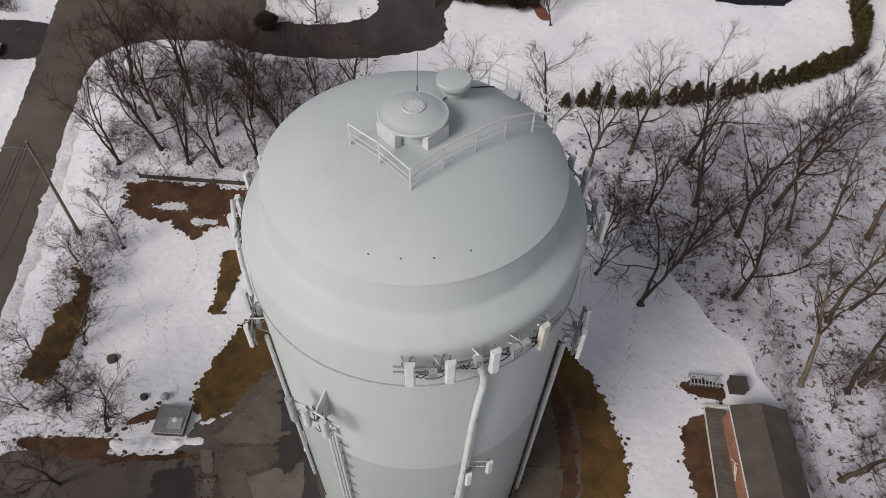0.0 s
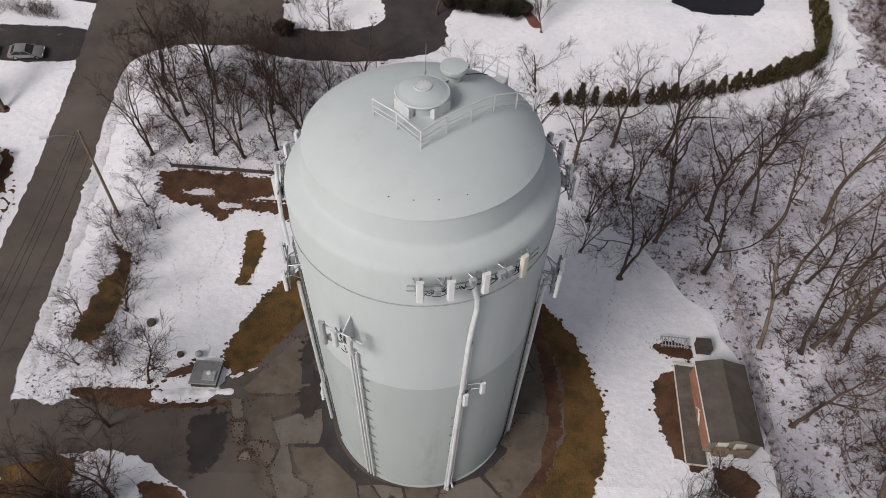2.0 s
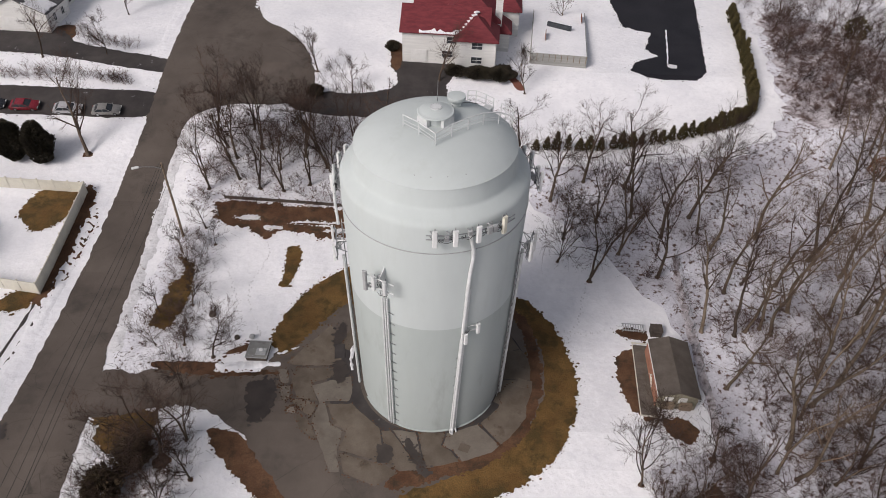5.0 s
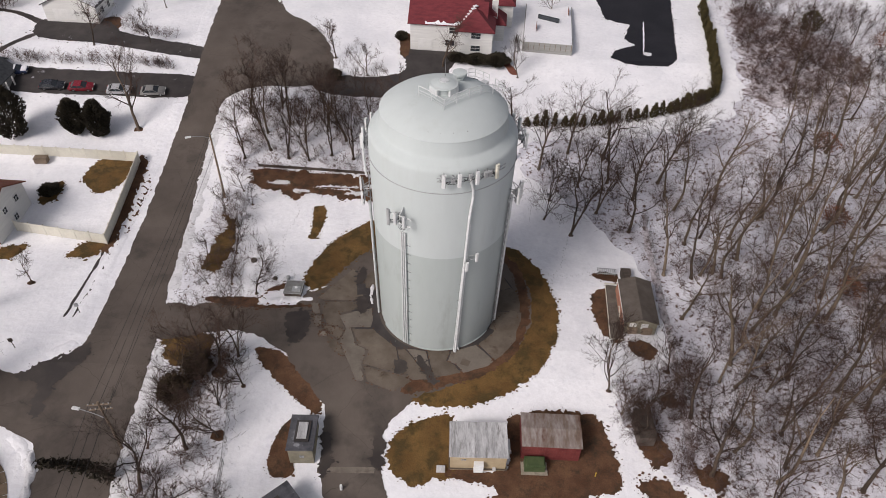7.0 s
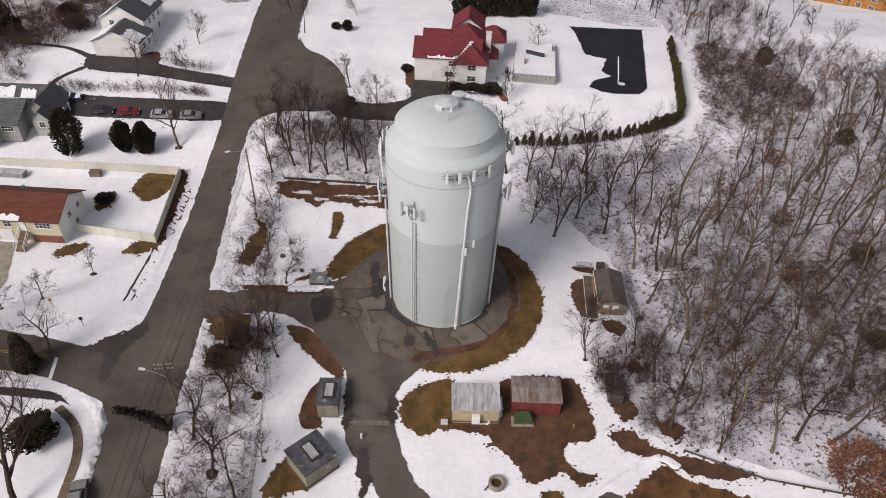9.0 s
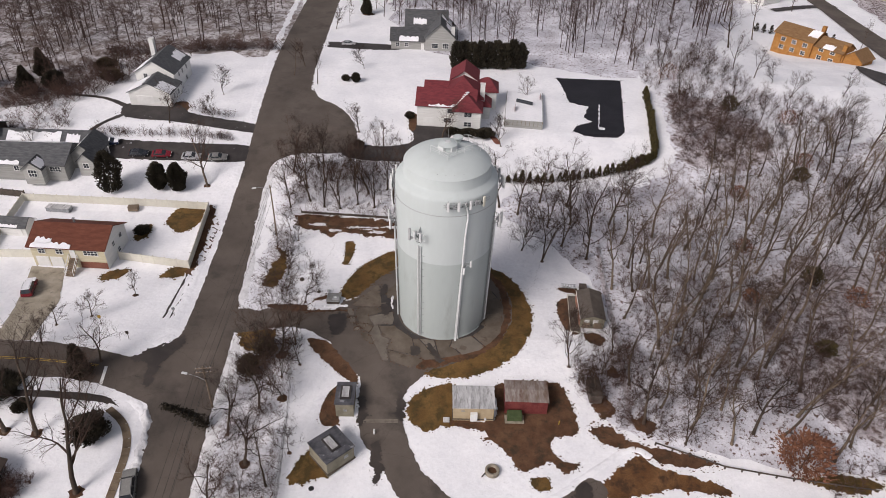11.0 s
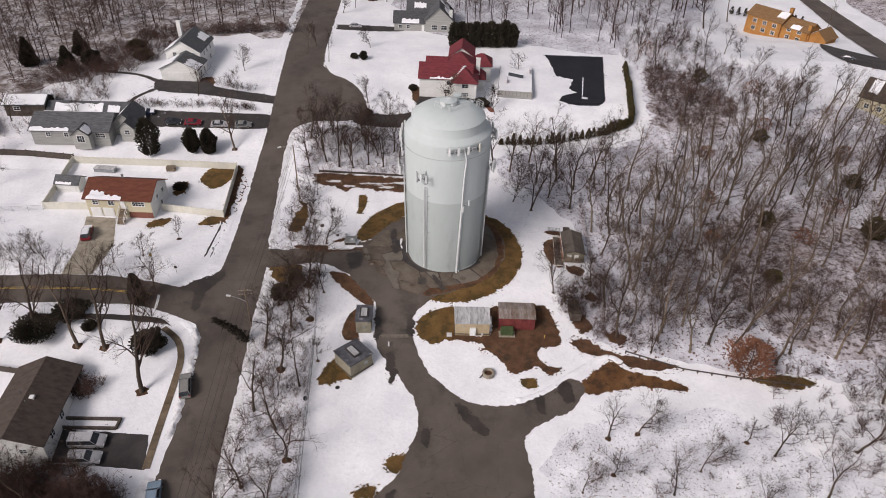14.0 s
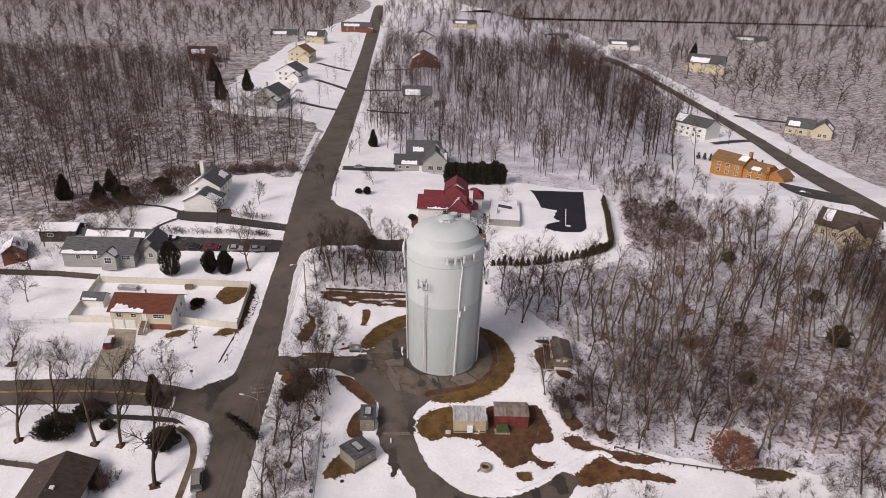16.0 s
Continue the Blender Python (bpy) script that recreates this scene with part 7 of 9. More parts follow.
for k, pts in enumerate(([(-46.2, -7.4), (-46.8, 9), (-48.0, 30), (-49.0, 49), (-49.4, 53)], [(-51.0, 66), (-51.4, 70)], [(-52.2, 78), (-54.9, 103), (-57.8, 138), (-60.4, 200)])):
    bank("snow_bank", pts, 3.0, 0.22, "low ploughed snow along the street", 1 + 20 * k)
bank("snow_bank", [(-44.4, -25.4), (-42.7, -30), (-41.8, -39), (-41.2, -46), (-41.3, -50)], 1.7, 1.1, "tall ploughed snow bank beside the sidewalk", 2, DIRTY_SNOW)
bank("snow_bank", [(-47.5, -23.6), (-45, -25.2), (-43.6, -28)], 1.8, 0.6, "ploughed snow bank at the corner", 3)
bank("snow_bank", [(-41.4, -56.8), (-41.6, -62), (-41.8, -75)], 2.0, 0.7, "ploughed snow bank along the street", 4, DIRTY_SNOW)
bank("snow_bank", [(-51, -13.0), (-58.6, -10.9), (-66.8, -9.9)], 2.0, 0.22, "ploughed snow bank along the side street", 5)
bank("snow_bank", [(-47.4, -11.2), (-45.2, -8.2)], 2.6, 0.8, "snow heap at the street corner", 6)
bank("snow_bank", [(-54, -20.8), (-66, -20.2), (-90, -21.6)], 1.8, 0.2, "thin ploughed snow bank along the side street", 7)
bank("snow_bank", [(-34.4, -7.8), (-33.6, -22), (-32.6, -36), (-31.8, -52), (-30.6, -66)], 2.4, 0.28, "ploughed snow along the wooded verge", 8, DIRTY_SNOW)
bank("snow_bank", [(-36.0, 1.6), (-38.0, 19.5), (-39.8, 36), (-40.8, 53)], 2.2, 0.25, "ploughed snow along the verge", 9, DIRTY_SNOW)
bank("snow_bank", [(12.0, -41.3), (17, -38.8), (21, -35.4), (26, -31.8), (29.2, -30.6), (31, -32)], 1.5, 0.6, "ploughed snow rim beside the drive", 11)
bank("snow_bank", [(-20.8, 0.6), (-16.6, 0.9)], 1.2, 0.35, "snow left beside the utility box", 15)
bank("snow_heap", [(-8.9, 4.2), (-8.7, 0.2)], 0.8, 0.55, "dirty snow heap at the foot of the tank", 16, DIRTY_SNOW)
bank("snow_bank", [(-38.6, 100), (-40, 112), (-41.2, 140), (-43, 200), (-46, 275)], 2.6, 0.25, "ploughed snow bank along the street", 17)

# ---- poles ----
def street_lamp(x, y, h, arm, label, crossarm=False, ivy=False):
    t = thing("street_lamp", label, "street lamp", pose(x, y, 0))
    bm = bmesh.new()
    tube(bm, [(0, 0, -0.1), (0.03, 0, h * 0.5), (0, 0, h)], 0.17, 10, 0.12)
    part("pole", bm, WOOD, t, "weathered wooden pole")
    bm = bmesh.new()
    az = Vector((arm[0], arm[1], 0))
    tube(bm, [Vector((0, 0, h - 0.9)), Vector((0, 0, h - 0.4)) + az * 0.3, Vector((0, 0, h - 0.1)) + az * 0.7, Vector((0, 0, h)) + az], 0.05, 7)
    part("arm", bm, GALV, t)
    bm = bmesh.new()
    p = Vector((0, 0, h - 0.02)) + az
    box(bm, p, (0.85, 0.36, 0.18), rz=math.degrees(math.atan2(arm[1], arm[0])), bevel=0.05)
    part("lamp_head", bm, PANEL, t)
    if crossarm:
        for dz in (0.9, 1.7):
            bm = bmesh.new()
            box(bm, (0, 0, h + dz), (2.4, 0.12, 0.12), rz=8)
            part("crossarm", bm, WOOD, t)
            for k in range(5):
                bm = bmesh.new()
                lathe(bm, [(0.05, h + dz + 0.06), (0.06, h + dz + 0.18), (0.03, h + dz + 0.24), (0, h + dz + 0.24)], 8, (-1.0 + 0.5 * k, -0.14 + 0.07 * k))
                part("insulator", bm, GREY_BOX, t)
        bm = bmesh.new()
        tube(bm, [(0, 0, h), (0, 0, h + 2.1)], 0.13, 8)
        part("pole_top", bm, WOOD, t)
    return t


street_lamp(-34.2, 22.6, 12.0, (-2.8, -1.2), "street lamp on a wooden pole by the road")
street_lamp(-34.4, -24.6, 6.6, (-3.2, 0.6), "utility pole with crossarms and a street lamp", True)
def span_wire(a, b, sag, n, label):
    bm = bmesh.new()
    tube(bm, [Vector(a).lerp(Vector(b), k / n) + Vector((0, 0, -sag * 4 * (k / n) * (1 - k / n))) for k in range(n + 1)], 0.022, 4)
    tagged(new("power_line", finish("power_line", bm, CABLE)), label, "cable")


for dx, z in ((-1.0, 8.7), (0, 8.7), (1.0, 8.7), (0.3, 7.2)):
    span_wire((-34.4 + dx, -24.6, z), (-34.2 + 0.3 * dx, 22.6, 11.8 if z > 8 else 9), 0.9, 14, "thin black power line along the street")
    span_wire((-34.4 + dx, -24.6, z), (-31 + dx, -95, z + 1.5), 1.2, 14, "thin black power line along the street")
t = thing("ivy_trunk", "leaning dead trunk thickly grown with dark ivy", "tree", pose(-34.0, -28.6, 0))
bm = bmesh.new()
tube(bm, [(0, 0, -0.1), (-1.2, -0.6, 2.6), (-2.6, -1.6, 5.2), (-4.1, -2.8, 7.6)], 0.2, 8, 0.06)
part("trunk", bm, BARK, t)
iv_rnd = random.Random(4)
V, F = [], []
for _ in range(900):
    u = iv_rnd.uniform(0.05, 1)
    c = Vector((-4.1 * u, -2.8 * u * u - 0.4 * u * (1 - u), 7.6 * u)) + Vector((iv_rnd.gauss(0, 0.42), iv_rnd.gauss(0, 0.42), iv_rnd.gauss(0, 0.42))) * (1.25 - 0.8 * u)
    b = len(V)
    s = iv_rnd.uniform(0.14, 0.3)
    for k in range(4):
        q = c + Vector((iv_rnd.uniform(-1, 1), iv_rnd.uniform(-1, 1), iv_rnd.uniform(-1, 1))) * s
        V.append((q.x, q.y, q.z))
    F.extend([(b, b + 1, b + 2), (b, b + 2, b + 3), (b, b + 3, b + 1), (b + 1, b + 3, b + 2)])
shared("ivy", raw("ivy", V, F, EVERGREEN), t)
for x, y, mt, lab in ((-58.6, -5.8, YELLOW, "small yellow marker sign in the snow"), (-52.4, -9.6, DARK_WOOD, "dark letterbox post in the snow"), (-46.8, -3.2, GALV, "thin signpost at the corner")):
    t = thing("signpost", lab, "sign", pose(x, y, 0, rz=20))
    bm = bmesh.new()
    tube(bm, [(0, 0, -0.1), (0, 0, 1.7)], 0.05, 6)
    part("post", bm, DARK_WOOD, t)
    bm = bmesh.new()
    box(bm, (0, -0.04, 1.6), (0.5, 0.05, 0.6), bevel=0.015)
    part("plate", bm, mt, t)


# ---- vehicles ----
PAINTS = {"red": car_paint("dark_red_car_paint", (0.20, 0.012, 0.022)), "silver": car_paint("silver_car_paint", (0.42, 0.42, 0.43)), "blue": car_paint("steel_blue_car_paint", (0.20, 0.27, 0.34)), "black": car_paint("black_car_paint", (0.022, 0.024, 0.03)),
          "grey": car_paint("grey_car_paint", (0.24, 0.235, 0.22)), "white": car_paint("white_car_paint", (0.55, 0.56, 0.58)), "navy": car_paint("navy_car_paint", (0.03, 0.045, 0.10))}


def vehicle(label, paint, x, y, rz, kind="sedan", snowy=False, group="parked vehicles"):
    """Front along local +x."""
    L, W, belt, top, a0, a1, b0, b1 = {"sedan": (4.6, 1.78, 0.92, 1.42, -1.75, 1.05, -1.15, 0.25), "suv": (4.7, 1.86, 1.05, 1.76, -2.2, 1.05, -2.0, 0.35), "van": (5.2, 1.98, 1.10, 1.95, -2.5, 1.6, -2.4, 0.95)}[kind]
    t = thing("car", label, "car", pose(x, y, 0, rz=rz), group)
    bm = bmesh.new()
    side = [(-L / 2, 0.42), (-L / 2 + 0.05, belt - 0.04), (-L / 2 + 0.3, belt), (a1, belt), (L / 2 - 0.25, belt - 0.16), (L / 2, belt - 0.42), (L / 2, 0.40), (L / 2 - 0.2, 0.26), (-L / 2 + 0.2, 0.26)]
    prism(bm, side, -W / 2, W / 2, m=SWAP_Y)
    bmesh.ops.bevel(bm, geom=bm.edges[:], offset=0.06, segments=2, affect="EDGES")
    part("body", bm, PAINTS[paint], t, smooth=True)
    bm = bmesh.new()
    w0, w1 = W / 2 - 0.06, W / 2 - 0.22
    lo = [bm.verts.new(v) for v in ((a0 - 0.15, -w0, belt - 0.02), (a1, -w0, belt - 0.02), (a1, w0, belt - 0.02), (a0 - 0.15, w0, belt - 0.02))]
    hi = [bm.verts.new(v) for v in ((b0, -w1, top - 0.05), (b1, -w1, top - 0.05), (b1, w1, top - 0.05), (b0, w1, top - 0.05))]
    for k in range(4):
        bm.faces.new((lo[k], lo[(k + 1) % 4], hi[(k + 1) % 4], hi[k]))
    bm.faces.new(hi)
    bm.faces.new(lo[::-1])
    part("glass", bm, GLASS, t, "dark window glass")
    bm = bmesh.new()
    box(bm, ((b0 + b1) / 2, 0, top - 0.02), (b1 - b0 + 0.06, 2 * w1 + 0.06, 0.08), bevel=0.03)
    part("roof", bm, PAINTS[paint] if not snowy else SNOW, t)
    for s in (-1, 1):
        for xa, xb in ((a0 - 0.1, b0), (a1, b1), ((a0 + a1) / 2, (b0 + b1) / 2)):
            bm = bmesh.new()
            tube(bm, [(xa, s * w0, belt), (xb, s * w1, top - 0.04)], 0.045, 5)
            part("pillar", bm, PAINTS[paint], t)
    if kind != "sedan":
        for s in (-1, 1):
            bm = bmesh.new()
            tube(bm, [(b0 + 0.2, s * (w1 - 0.08), top + 0.06), (b1 - 0.1, s * (w1 - 0.08), top + 0.06)], 0.025, 5)
            part("roof_rail", bm, GALV, t)
    if snowy:
        bm = bmesh.new()
        box(bm, ((a1 + L / 2) / 2, 0, belt - 0.02), (L / 2 - a1 - 0.2, W - 0.3, 0.14), bevel=0.05)
        part("bonnet_snow", bm, SNOW, t)
    bm = bmesh.new()
    lathe(bm, [(0.20, -0.1), (0.33, -0.1), (0.34, 0), (0.33, 0.1), (0.20, 0.1)], 20)
    bmesh.ops.transform(bm, matrix=Matrix.Rotation(radians(90), 4, "X"), verts=bm.verts)
    tm = finish("tyre", bm, TYRE, True)
    bm = bmesh.new()
    lathe(bm, [(0, -0.09), (0.2, -0.10), (0.2, 0.10), (0, 0.09)], 14)
    bmesh.ops.transform(bm, matrix=Matrix.Rotation(radians(90), 4, "X"), verts=bm.verts)
    rm = finish("rim", bm, RIM)
    for sx in (-0.30, 0.31):
        for s in (-1, 1):
            wheel = shared("wheel", tm, t, Matrix.Translation((L * sx, s * (W / 2 - 0.08), 0.34)))
            shared("rim", rm, wheel)
    for s in (-1, 1):
        bm = bmesh.new()
        box(bm, (L / 2 - 0.04, s * (W / 2 - 0.28), belt - 0.34), (0.10, 0.38, 0.16), bevel=0.02)
        part("headlight", bm, LAMP_CLEAR, t)
        bm = bmesh.new()
        box(bm, (-L / 2 + 0.03, s * (W / 2 - 0.22), belt - 0.2), (0.08, 0.28, 0.22), bevel=0.02)
        part("tail_light", bm, LAMP_RED, t)
        bm = bmesh.new()
        box(bm, (a1 - 0.15, s * (W / 2 + 0.09), belt + 0.05), (0.12, 0.18, 0.13), bevel=0.03)
        part("mirror", bm, PAINTS[paint], t)
    for sx, mat_ in ((1, TYRE), (-1, PAINTS[paint])):
        bm = bmesh.new()
        box(bm, (sx * (L / 2 + 0.01), 0, 0.46), (0.14, W - 0.12, 0.2), bevel=0.04)
        part("bumper", bm, mat_, t)
    return t


vehicle("dark red sport utility car parked on a sandy drive", "red", -75.0, 2.6, 104, "suv", True)
vehicle("silver sport utility car parked against a snow bank", "grey", -41.5, -39.6, 104, "suv")
vehicle("steel-blue estate car parked at the kerb", "blue", -39.6, -60.2, 101, "suv")
vehicle("silver van parked on a dark drive", "silver", -52.4, -51.0, 2, "van")
vehicle("silver minivan parked on a dark drive", "silver", -51.6, -54.0, 3, "suv")
vehicle("black saloon car parked on a slushy drive", "black", -74.4, 57.0, 2, "sedan")
vehicle("red saloon car parked on a slushy drive", "red", -68.8, 56.9, 2, "sedan")
vehicle("silver saloon car parked on a slushy drive", "silver", -61.4, 56.2, 2, "sedan")
vehicle("grey saloon car parked on a slushy drive", "grey", -55.0, 56.2, 4, "sedan")
vehicle("navy car half covered with snow beside a house", "navy", -83.6, 62.6, 8, "sedan", True)
vehicle("silver saloon car parked on a far drive", "silver", -33.4, 141.2, 2, "sedan")
vehicle("white estate car parked on a far drive", "white", -88, 300, 4, "suv")
vehicle("dark car parked on a far drive", "black", 142, 120, -40, "sedan")
for x, y, sx, sy, sz, mt, lab, nm in ((24.4, -19.6, 1.9, 3.8, 1.7, DARK_WOOD, "dark weathered trailer box among bare trees", "trailer"), (26.7, 7.5, 1.3, 1.2, 0.9, DARK_WOOD, "dark crate behind the shed", "crate"),
                                   (-82, 29.6, 5.0, 1.6, 0.9, GALV, "stack of grey patio furniture by the fence", "patio_stack"), (-66.5, 30.6, 2.0, 1.2, 0.9, WOOD, "brown garden box by the fence", "garden_box")):
    t = thing(nm, lab, nm.replace("_", " "), pose(x, y, 0, rz=(x * 7) % 20 - 10))
    bm = bmesh.new()
    box(bm, (0, 0, sz / 2 + 0.1), (sx, sy, sz), bevel=0.06)
    part("case", bm, mt, t)
    bm = bmesh.new()
    box(bm, (0, 0, sz + 0.14), (sx + 0.12, sy + 0.12, 0.1), bevel=0.03)
    part("lid", bm, TIN if mt is GALV else mt, t)
    for s in (-1, 1):
        bm = bmesh.new()
        box(bm, (s * sx * 0.36, 0, 0.06), (0.14, sy * 0.9, 0.12))
        part("skid", bm, DARK_WOOD, t)
rack = thing("rack", "pale slatted metal rack leaning behind the shed", "rack", pose(24.1, 8.0, 0, rz=-4))
for k in range(9):
    bm = bmesh.new()
    box(bm, (-1.2 + 0.3 * k, 0, 0.55), (0.09, 1.0, 0.05), m=Matrix.Rotation(radians(14), 4, "X"))
    part("slat", bm, GREY_BOX, rack)
for y in (-0.42, 0.42):
    bm = bmesh.new()
    box(bm, (0, y, 0.5 + 0.24 * y), (2.7, 0.08, 0.08))
    part("rail", bm, GREY_BOX, rack)
    for x in (-1.2, 1.2):
        bm = bmesh.new()
        box(bm, (x, y, 0.2), (0.07, 0.07, 0.7))
        part("leg", bm, GALV, rack)
patch("bare_mud", [(22.2, 7.9), (22.6, 6.9), (25.2, 6.4), (25.6, 7.4), (24.4, 8.2)], MUD, 0.04, 0.2, 0.3, 0.8, 12, "bare earth under the rack", "mud", "stuff", seed=76, reach=0.3)
ry = thing("retaining_walk", "dark timber-edged walk beside the drive", "walkway")
for k, (x, y, sx, sy) in enumerate(((-53.6, -46.6, 8.4, 0.3), (-49.4, -47.4, 0.3, 1.9), (-53.6, -48.4, 8.4, 0.3))):
    bm = bmesh.new()
    box(bm, (x, y, 0.28), (sx, sy, 0.56))
    part("timber", bm, DARK_WOOD, ry)


# ---- trees ----
def ring_tube(V, F, pts, radii, n):
    base = len(V)
    for i, p in enumerate(pts):
        d = pts[min(i + 1, len(pts) - 1)] - pts[max(i - 1, 0)]
        u = d.cross(Vector((0.31, 0.17, 0.9)) if abs(d.z) < 0.85 * d.length else Vector((1, 0.2, 0.1)))
        u.normalize()
        v = d.cross(u).normalized()
        for k in range(n):
            a = 2 * math.pi * k / n
            q = p + radii[i] * (math.cos(a) * u + math.sin(a) * v)
            V.append((q.x, q.y, q.z))
    for i in range(len(pts) - 1):
        for k in range(n):
            a, b = base + i * n + k, base + i * n + (k + 1) % n
            F.append((a, b, b + n, a + n))


def spike(V, F, p, e, r):
    """A three-sided tapering twig."""
    d = e - p
    u = d.cross(Vector((0.31, 0.17, 0.9)) if abs(d.z) < 0.85 * d.length else Vector((1, 0.2, 0.1)))
    u.normalize()
    v = d.cross(u).normalized()
    b = len(V)
    for c, s in ((1, 0), (-0.5, 0.866), (-0.5, -0.866)):
        q = p + r * (c * u + s * v)
        V.append((q.x, q.y, q.z))
    V.append((e.x, e.y, e.z))
    F.extend([(b, b + 1, b + 3), (b + 1, b + 2, b + 3), (b + 2, b, b + 3)])


def grow(seed, height, limbs=7, second=6, third=8, fork=0.30, wide=0.9, thick=1.0, stems=1, lean=0.0):
    """Trunk and branches of a bare tree: two lists each of corners and faces."""
    rnd = random.Random(seed)
    trunk, crown = ([], []), ([], [])

    def shoot(p, d, length, r, level, into, sides, segs, curl, lift):
        pts, radii = [p.copy()], [r]
        for k in range(segs):
            d = (d + Vector((rnd.uniform(-1, 1), rnd.uniform(-1, 1), rnd.uniform(-0.6, 0.6))) * curl + Vector((0, 0, lift))).normalized()
            p = p + d * (length / segs)
            pts.append(p.copy())
            radii.append(max(r * (1 - 0.8 * (k + 1) / segs), 0.008))
        ring_tube(*into, pts, radii, sides)
        return pts, radii

    def along(pts, radii, t):
        x = t * (len(pts) - 1)
        i = min(int(x), len(pts) - 2)
        f = x - i
        return pts[i].lerp(pts[i + 1], f), (pts[i + 1] - pts[i]).normalized(), radii[i] * (1 - f) + radii[i + 1] * f

    def side(d, spread):
        ax = d.orthogonal().normalized()
        ax = Matrix.Rotation(rnd.uniform(0, 6.283), 3, d) @ ax
        return (d * math.cos(spread) + ax * math.sin(spread)).normalized()

    for s in range(stems):
        start = Vector((rnd.uniform(-0.3, 0.3), rnd.uniform(-0.3, 0.3), -0.3)) if stems > 1 else Vector((0, 0, -0.3))
        d0 = Vector((rnd.uniform(-1, 1) * 0.30 + lean, rnd.uniform(-1, 1) * 0.30, 1)).normalized() if stems > 1 else Vector((lean + rnd.uniform(-0.08, 0.08), rnd.uniform(-0.08, 0.08), 1)).normalized()
        h = height * rnd.uniform(0.85, 1.0)
        r0 = 0.0165 * height * thick / (stems ** 0.5)
        tp, tr = shoot(start, d0, h, r0, 0, trunk, 7, 11, 0.17, 0.04)
        flare = [(start + Vector((0, 0, 0.1)), r0 * 1.5), (tp[1] * 0.6 + start * 0.4, r0 * 0.98)]
        ring_tube(*trunk, [p for p, _ in flare], [r for _, r in flare], 7)
        for i in range(limbs):
            t = fork + (0.97 - fork) * (i + rnd.uniform(0, 0.8)) / limbs
            p, d, r = along(tp, tr, min(t, 0.98))
            length = h * wide * (0.66 - 0.40 * t) * rnd.uniform(0.65, 1.35)
            lp, lr = shoot(p, side(d, rnd.uniform(0.55, 1.1) * (1.1 - 0.4 * t)), length, max(r * 0.62, 0.035), 1, crown, 4, 8, 0.30, 0.07)
            for _ in range(second):
                u2 = rnd.uniform(0.18, 0.98)
                p2, d2, r2 = along(lp, lr, u2)
                sp, sr = shoot(p2, side(d2, rnd.uniform(0.45, 1.05)), length * rnd.uniform(0.30, 0.62) * (1.15 - 0.5 * u2), max(r2 * 0.55, 0.016), 2, crown, 3, 4, 0.38, 0.05)
                for _ in range(third):
                    p3, d3, r3 = along(sp, sr, rnd.uniform(0.1, 1.0))
                    d4 = side(d3, rnd.uniform(0.35, 1.0))
                    l3 = length * rnd.uniform(0.08, 0.30)
                    mid = p3 + d4 * l3 * 0.55
                    spike(*crown, p3, p3 + d4 * l3 + Vector((0, 0, 0.05 * length)), max(min(r3 * 0.6, 0.018), 0.013))
                    spike(*crown, mid, mid + side(d4, rnd.uniform(0.4, 0.9)) * l3 * rnd.uniform(0.3, 0.7), 0.012)
    return trunk, crown


TREE_MESH = {}


def tree_meshes(key, **kw):
    if key not in TREE_MESH:
        trunk, crown = grow(**kw)
        TREE_MESH[key] = (raw("trunk", *trunk, TAN_BARK if key in PALE_KINDS else BARK, True), raw("crown", *crown, TAN_TWIG if key in PALE_KINDS else TWIG))
    return TREE_MESH[key]


PALE_KINDS = ("poplar", "birch", "tulip_tree")
KINDS = {
    "poplar": dict(seed=131, height=18, limbs=11, second=5, third=6, fork=0.36, wide=0.62, thick=0.85),
    "birch": dict(seed=142, height=16, limbs=10, second=6, third=6, fork=0.30, wide=0.75, thick=0.8, lean=0.12),
    "tulip_tree": dict(seed=155, height=17, limbs=9, second=6, third=7, fork=0.34, wide=0.8, thick=0.95, lean=-0.06),
    "oak": dict(seed=3, height=14, limbs=10, second=9, third=8, fork=0.20, wide=1.35, thick=1.25),
    "ash": dict(seed=8, height=16, limbs=10, second=8, third=9, fork=0.28, wide=0.95),
    "maple": dict(seed=21, height=13, limbs=7, second=7, third=9, fork=0.25, wide=1.1, stems=2),
    "slim": dict(seed=34, height=17, limbs=9, second=6, third=6, fork=0.45, wide=0.65, thick=0.8),
    "leaning": dict(seed=55, height=15, limbs=10, second=7, third=9, fork=0.28, wide=1.05, lean=0.18),
    "small": dict(seed=60, height=7, limbs=10, second=7, third=8, fork=0.15, wide=1.1, thick=1.1),
    "clump": dict(seed=77, height=11, limbs=6, second=7, third=9, fork=0.22, wide=0.85, stems=3),
    "sapling": dict(seed=90, height=5, limbs=9, second=5, third=7, fork=0.2, wide=0.9, thick=0.9),
    "round": dict(seed=101, height=9, limbs=14, second=9, third=9, fork=0.18, wide=1.2, thick=0.9),
}
LABELS = {"poplar": "tall tan bare tree with steep branches", "birch": "pale tan bare tree leaning over the snow", "tulip_tree": "tall pale-barked bare woodland tree", "oak": "spreading bare tree with thick limbs rising from snow", "ash": "tall bare tree with upswept branches in snow", "maple": "bare tree with two stems and fine twigs",
          "slim": "tall slim bare woodland tree", "leaning": "leaning bare tree with fine twigs", "small": "small bare yard tree in the snow", "clump": "clump of bare stems with tangled twigs",
          "sapling": "thin bare sapling in the snow", "round": "round-headed bare tree with dense fine twigs"}
FIRST = {}
tree_rnd = random.Random(12)
FEET = []


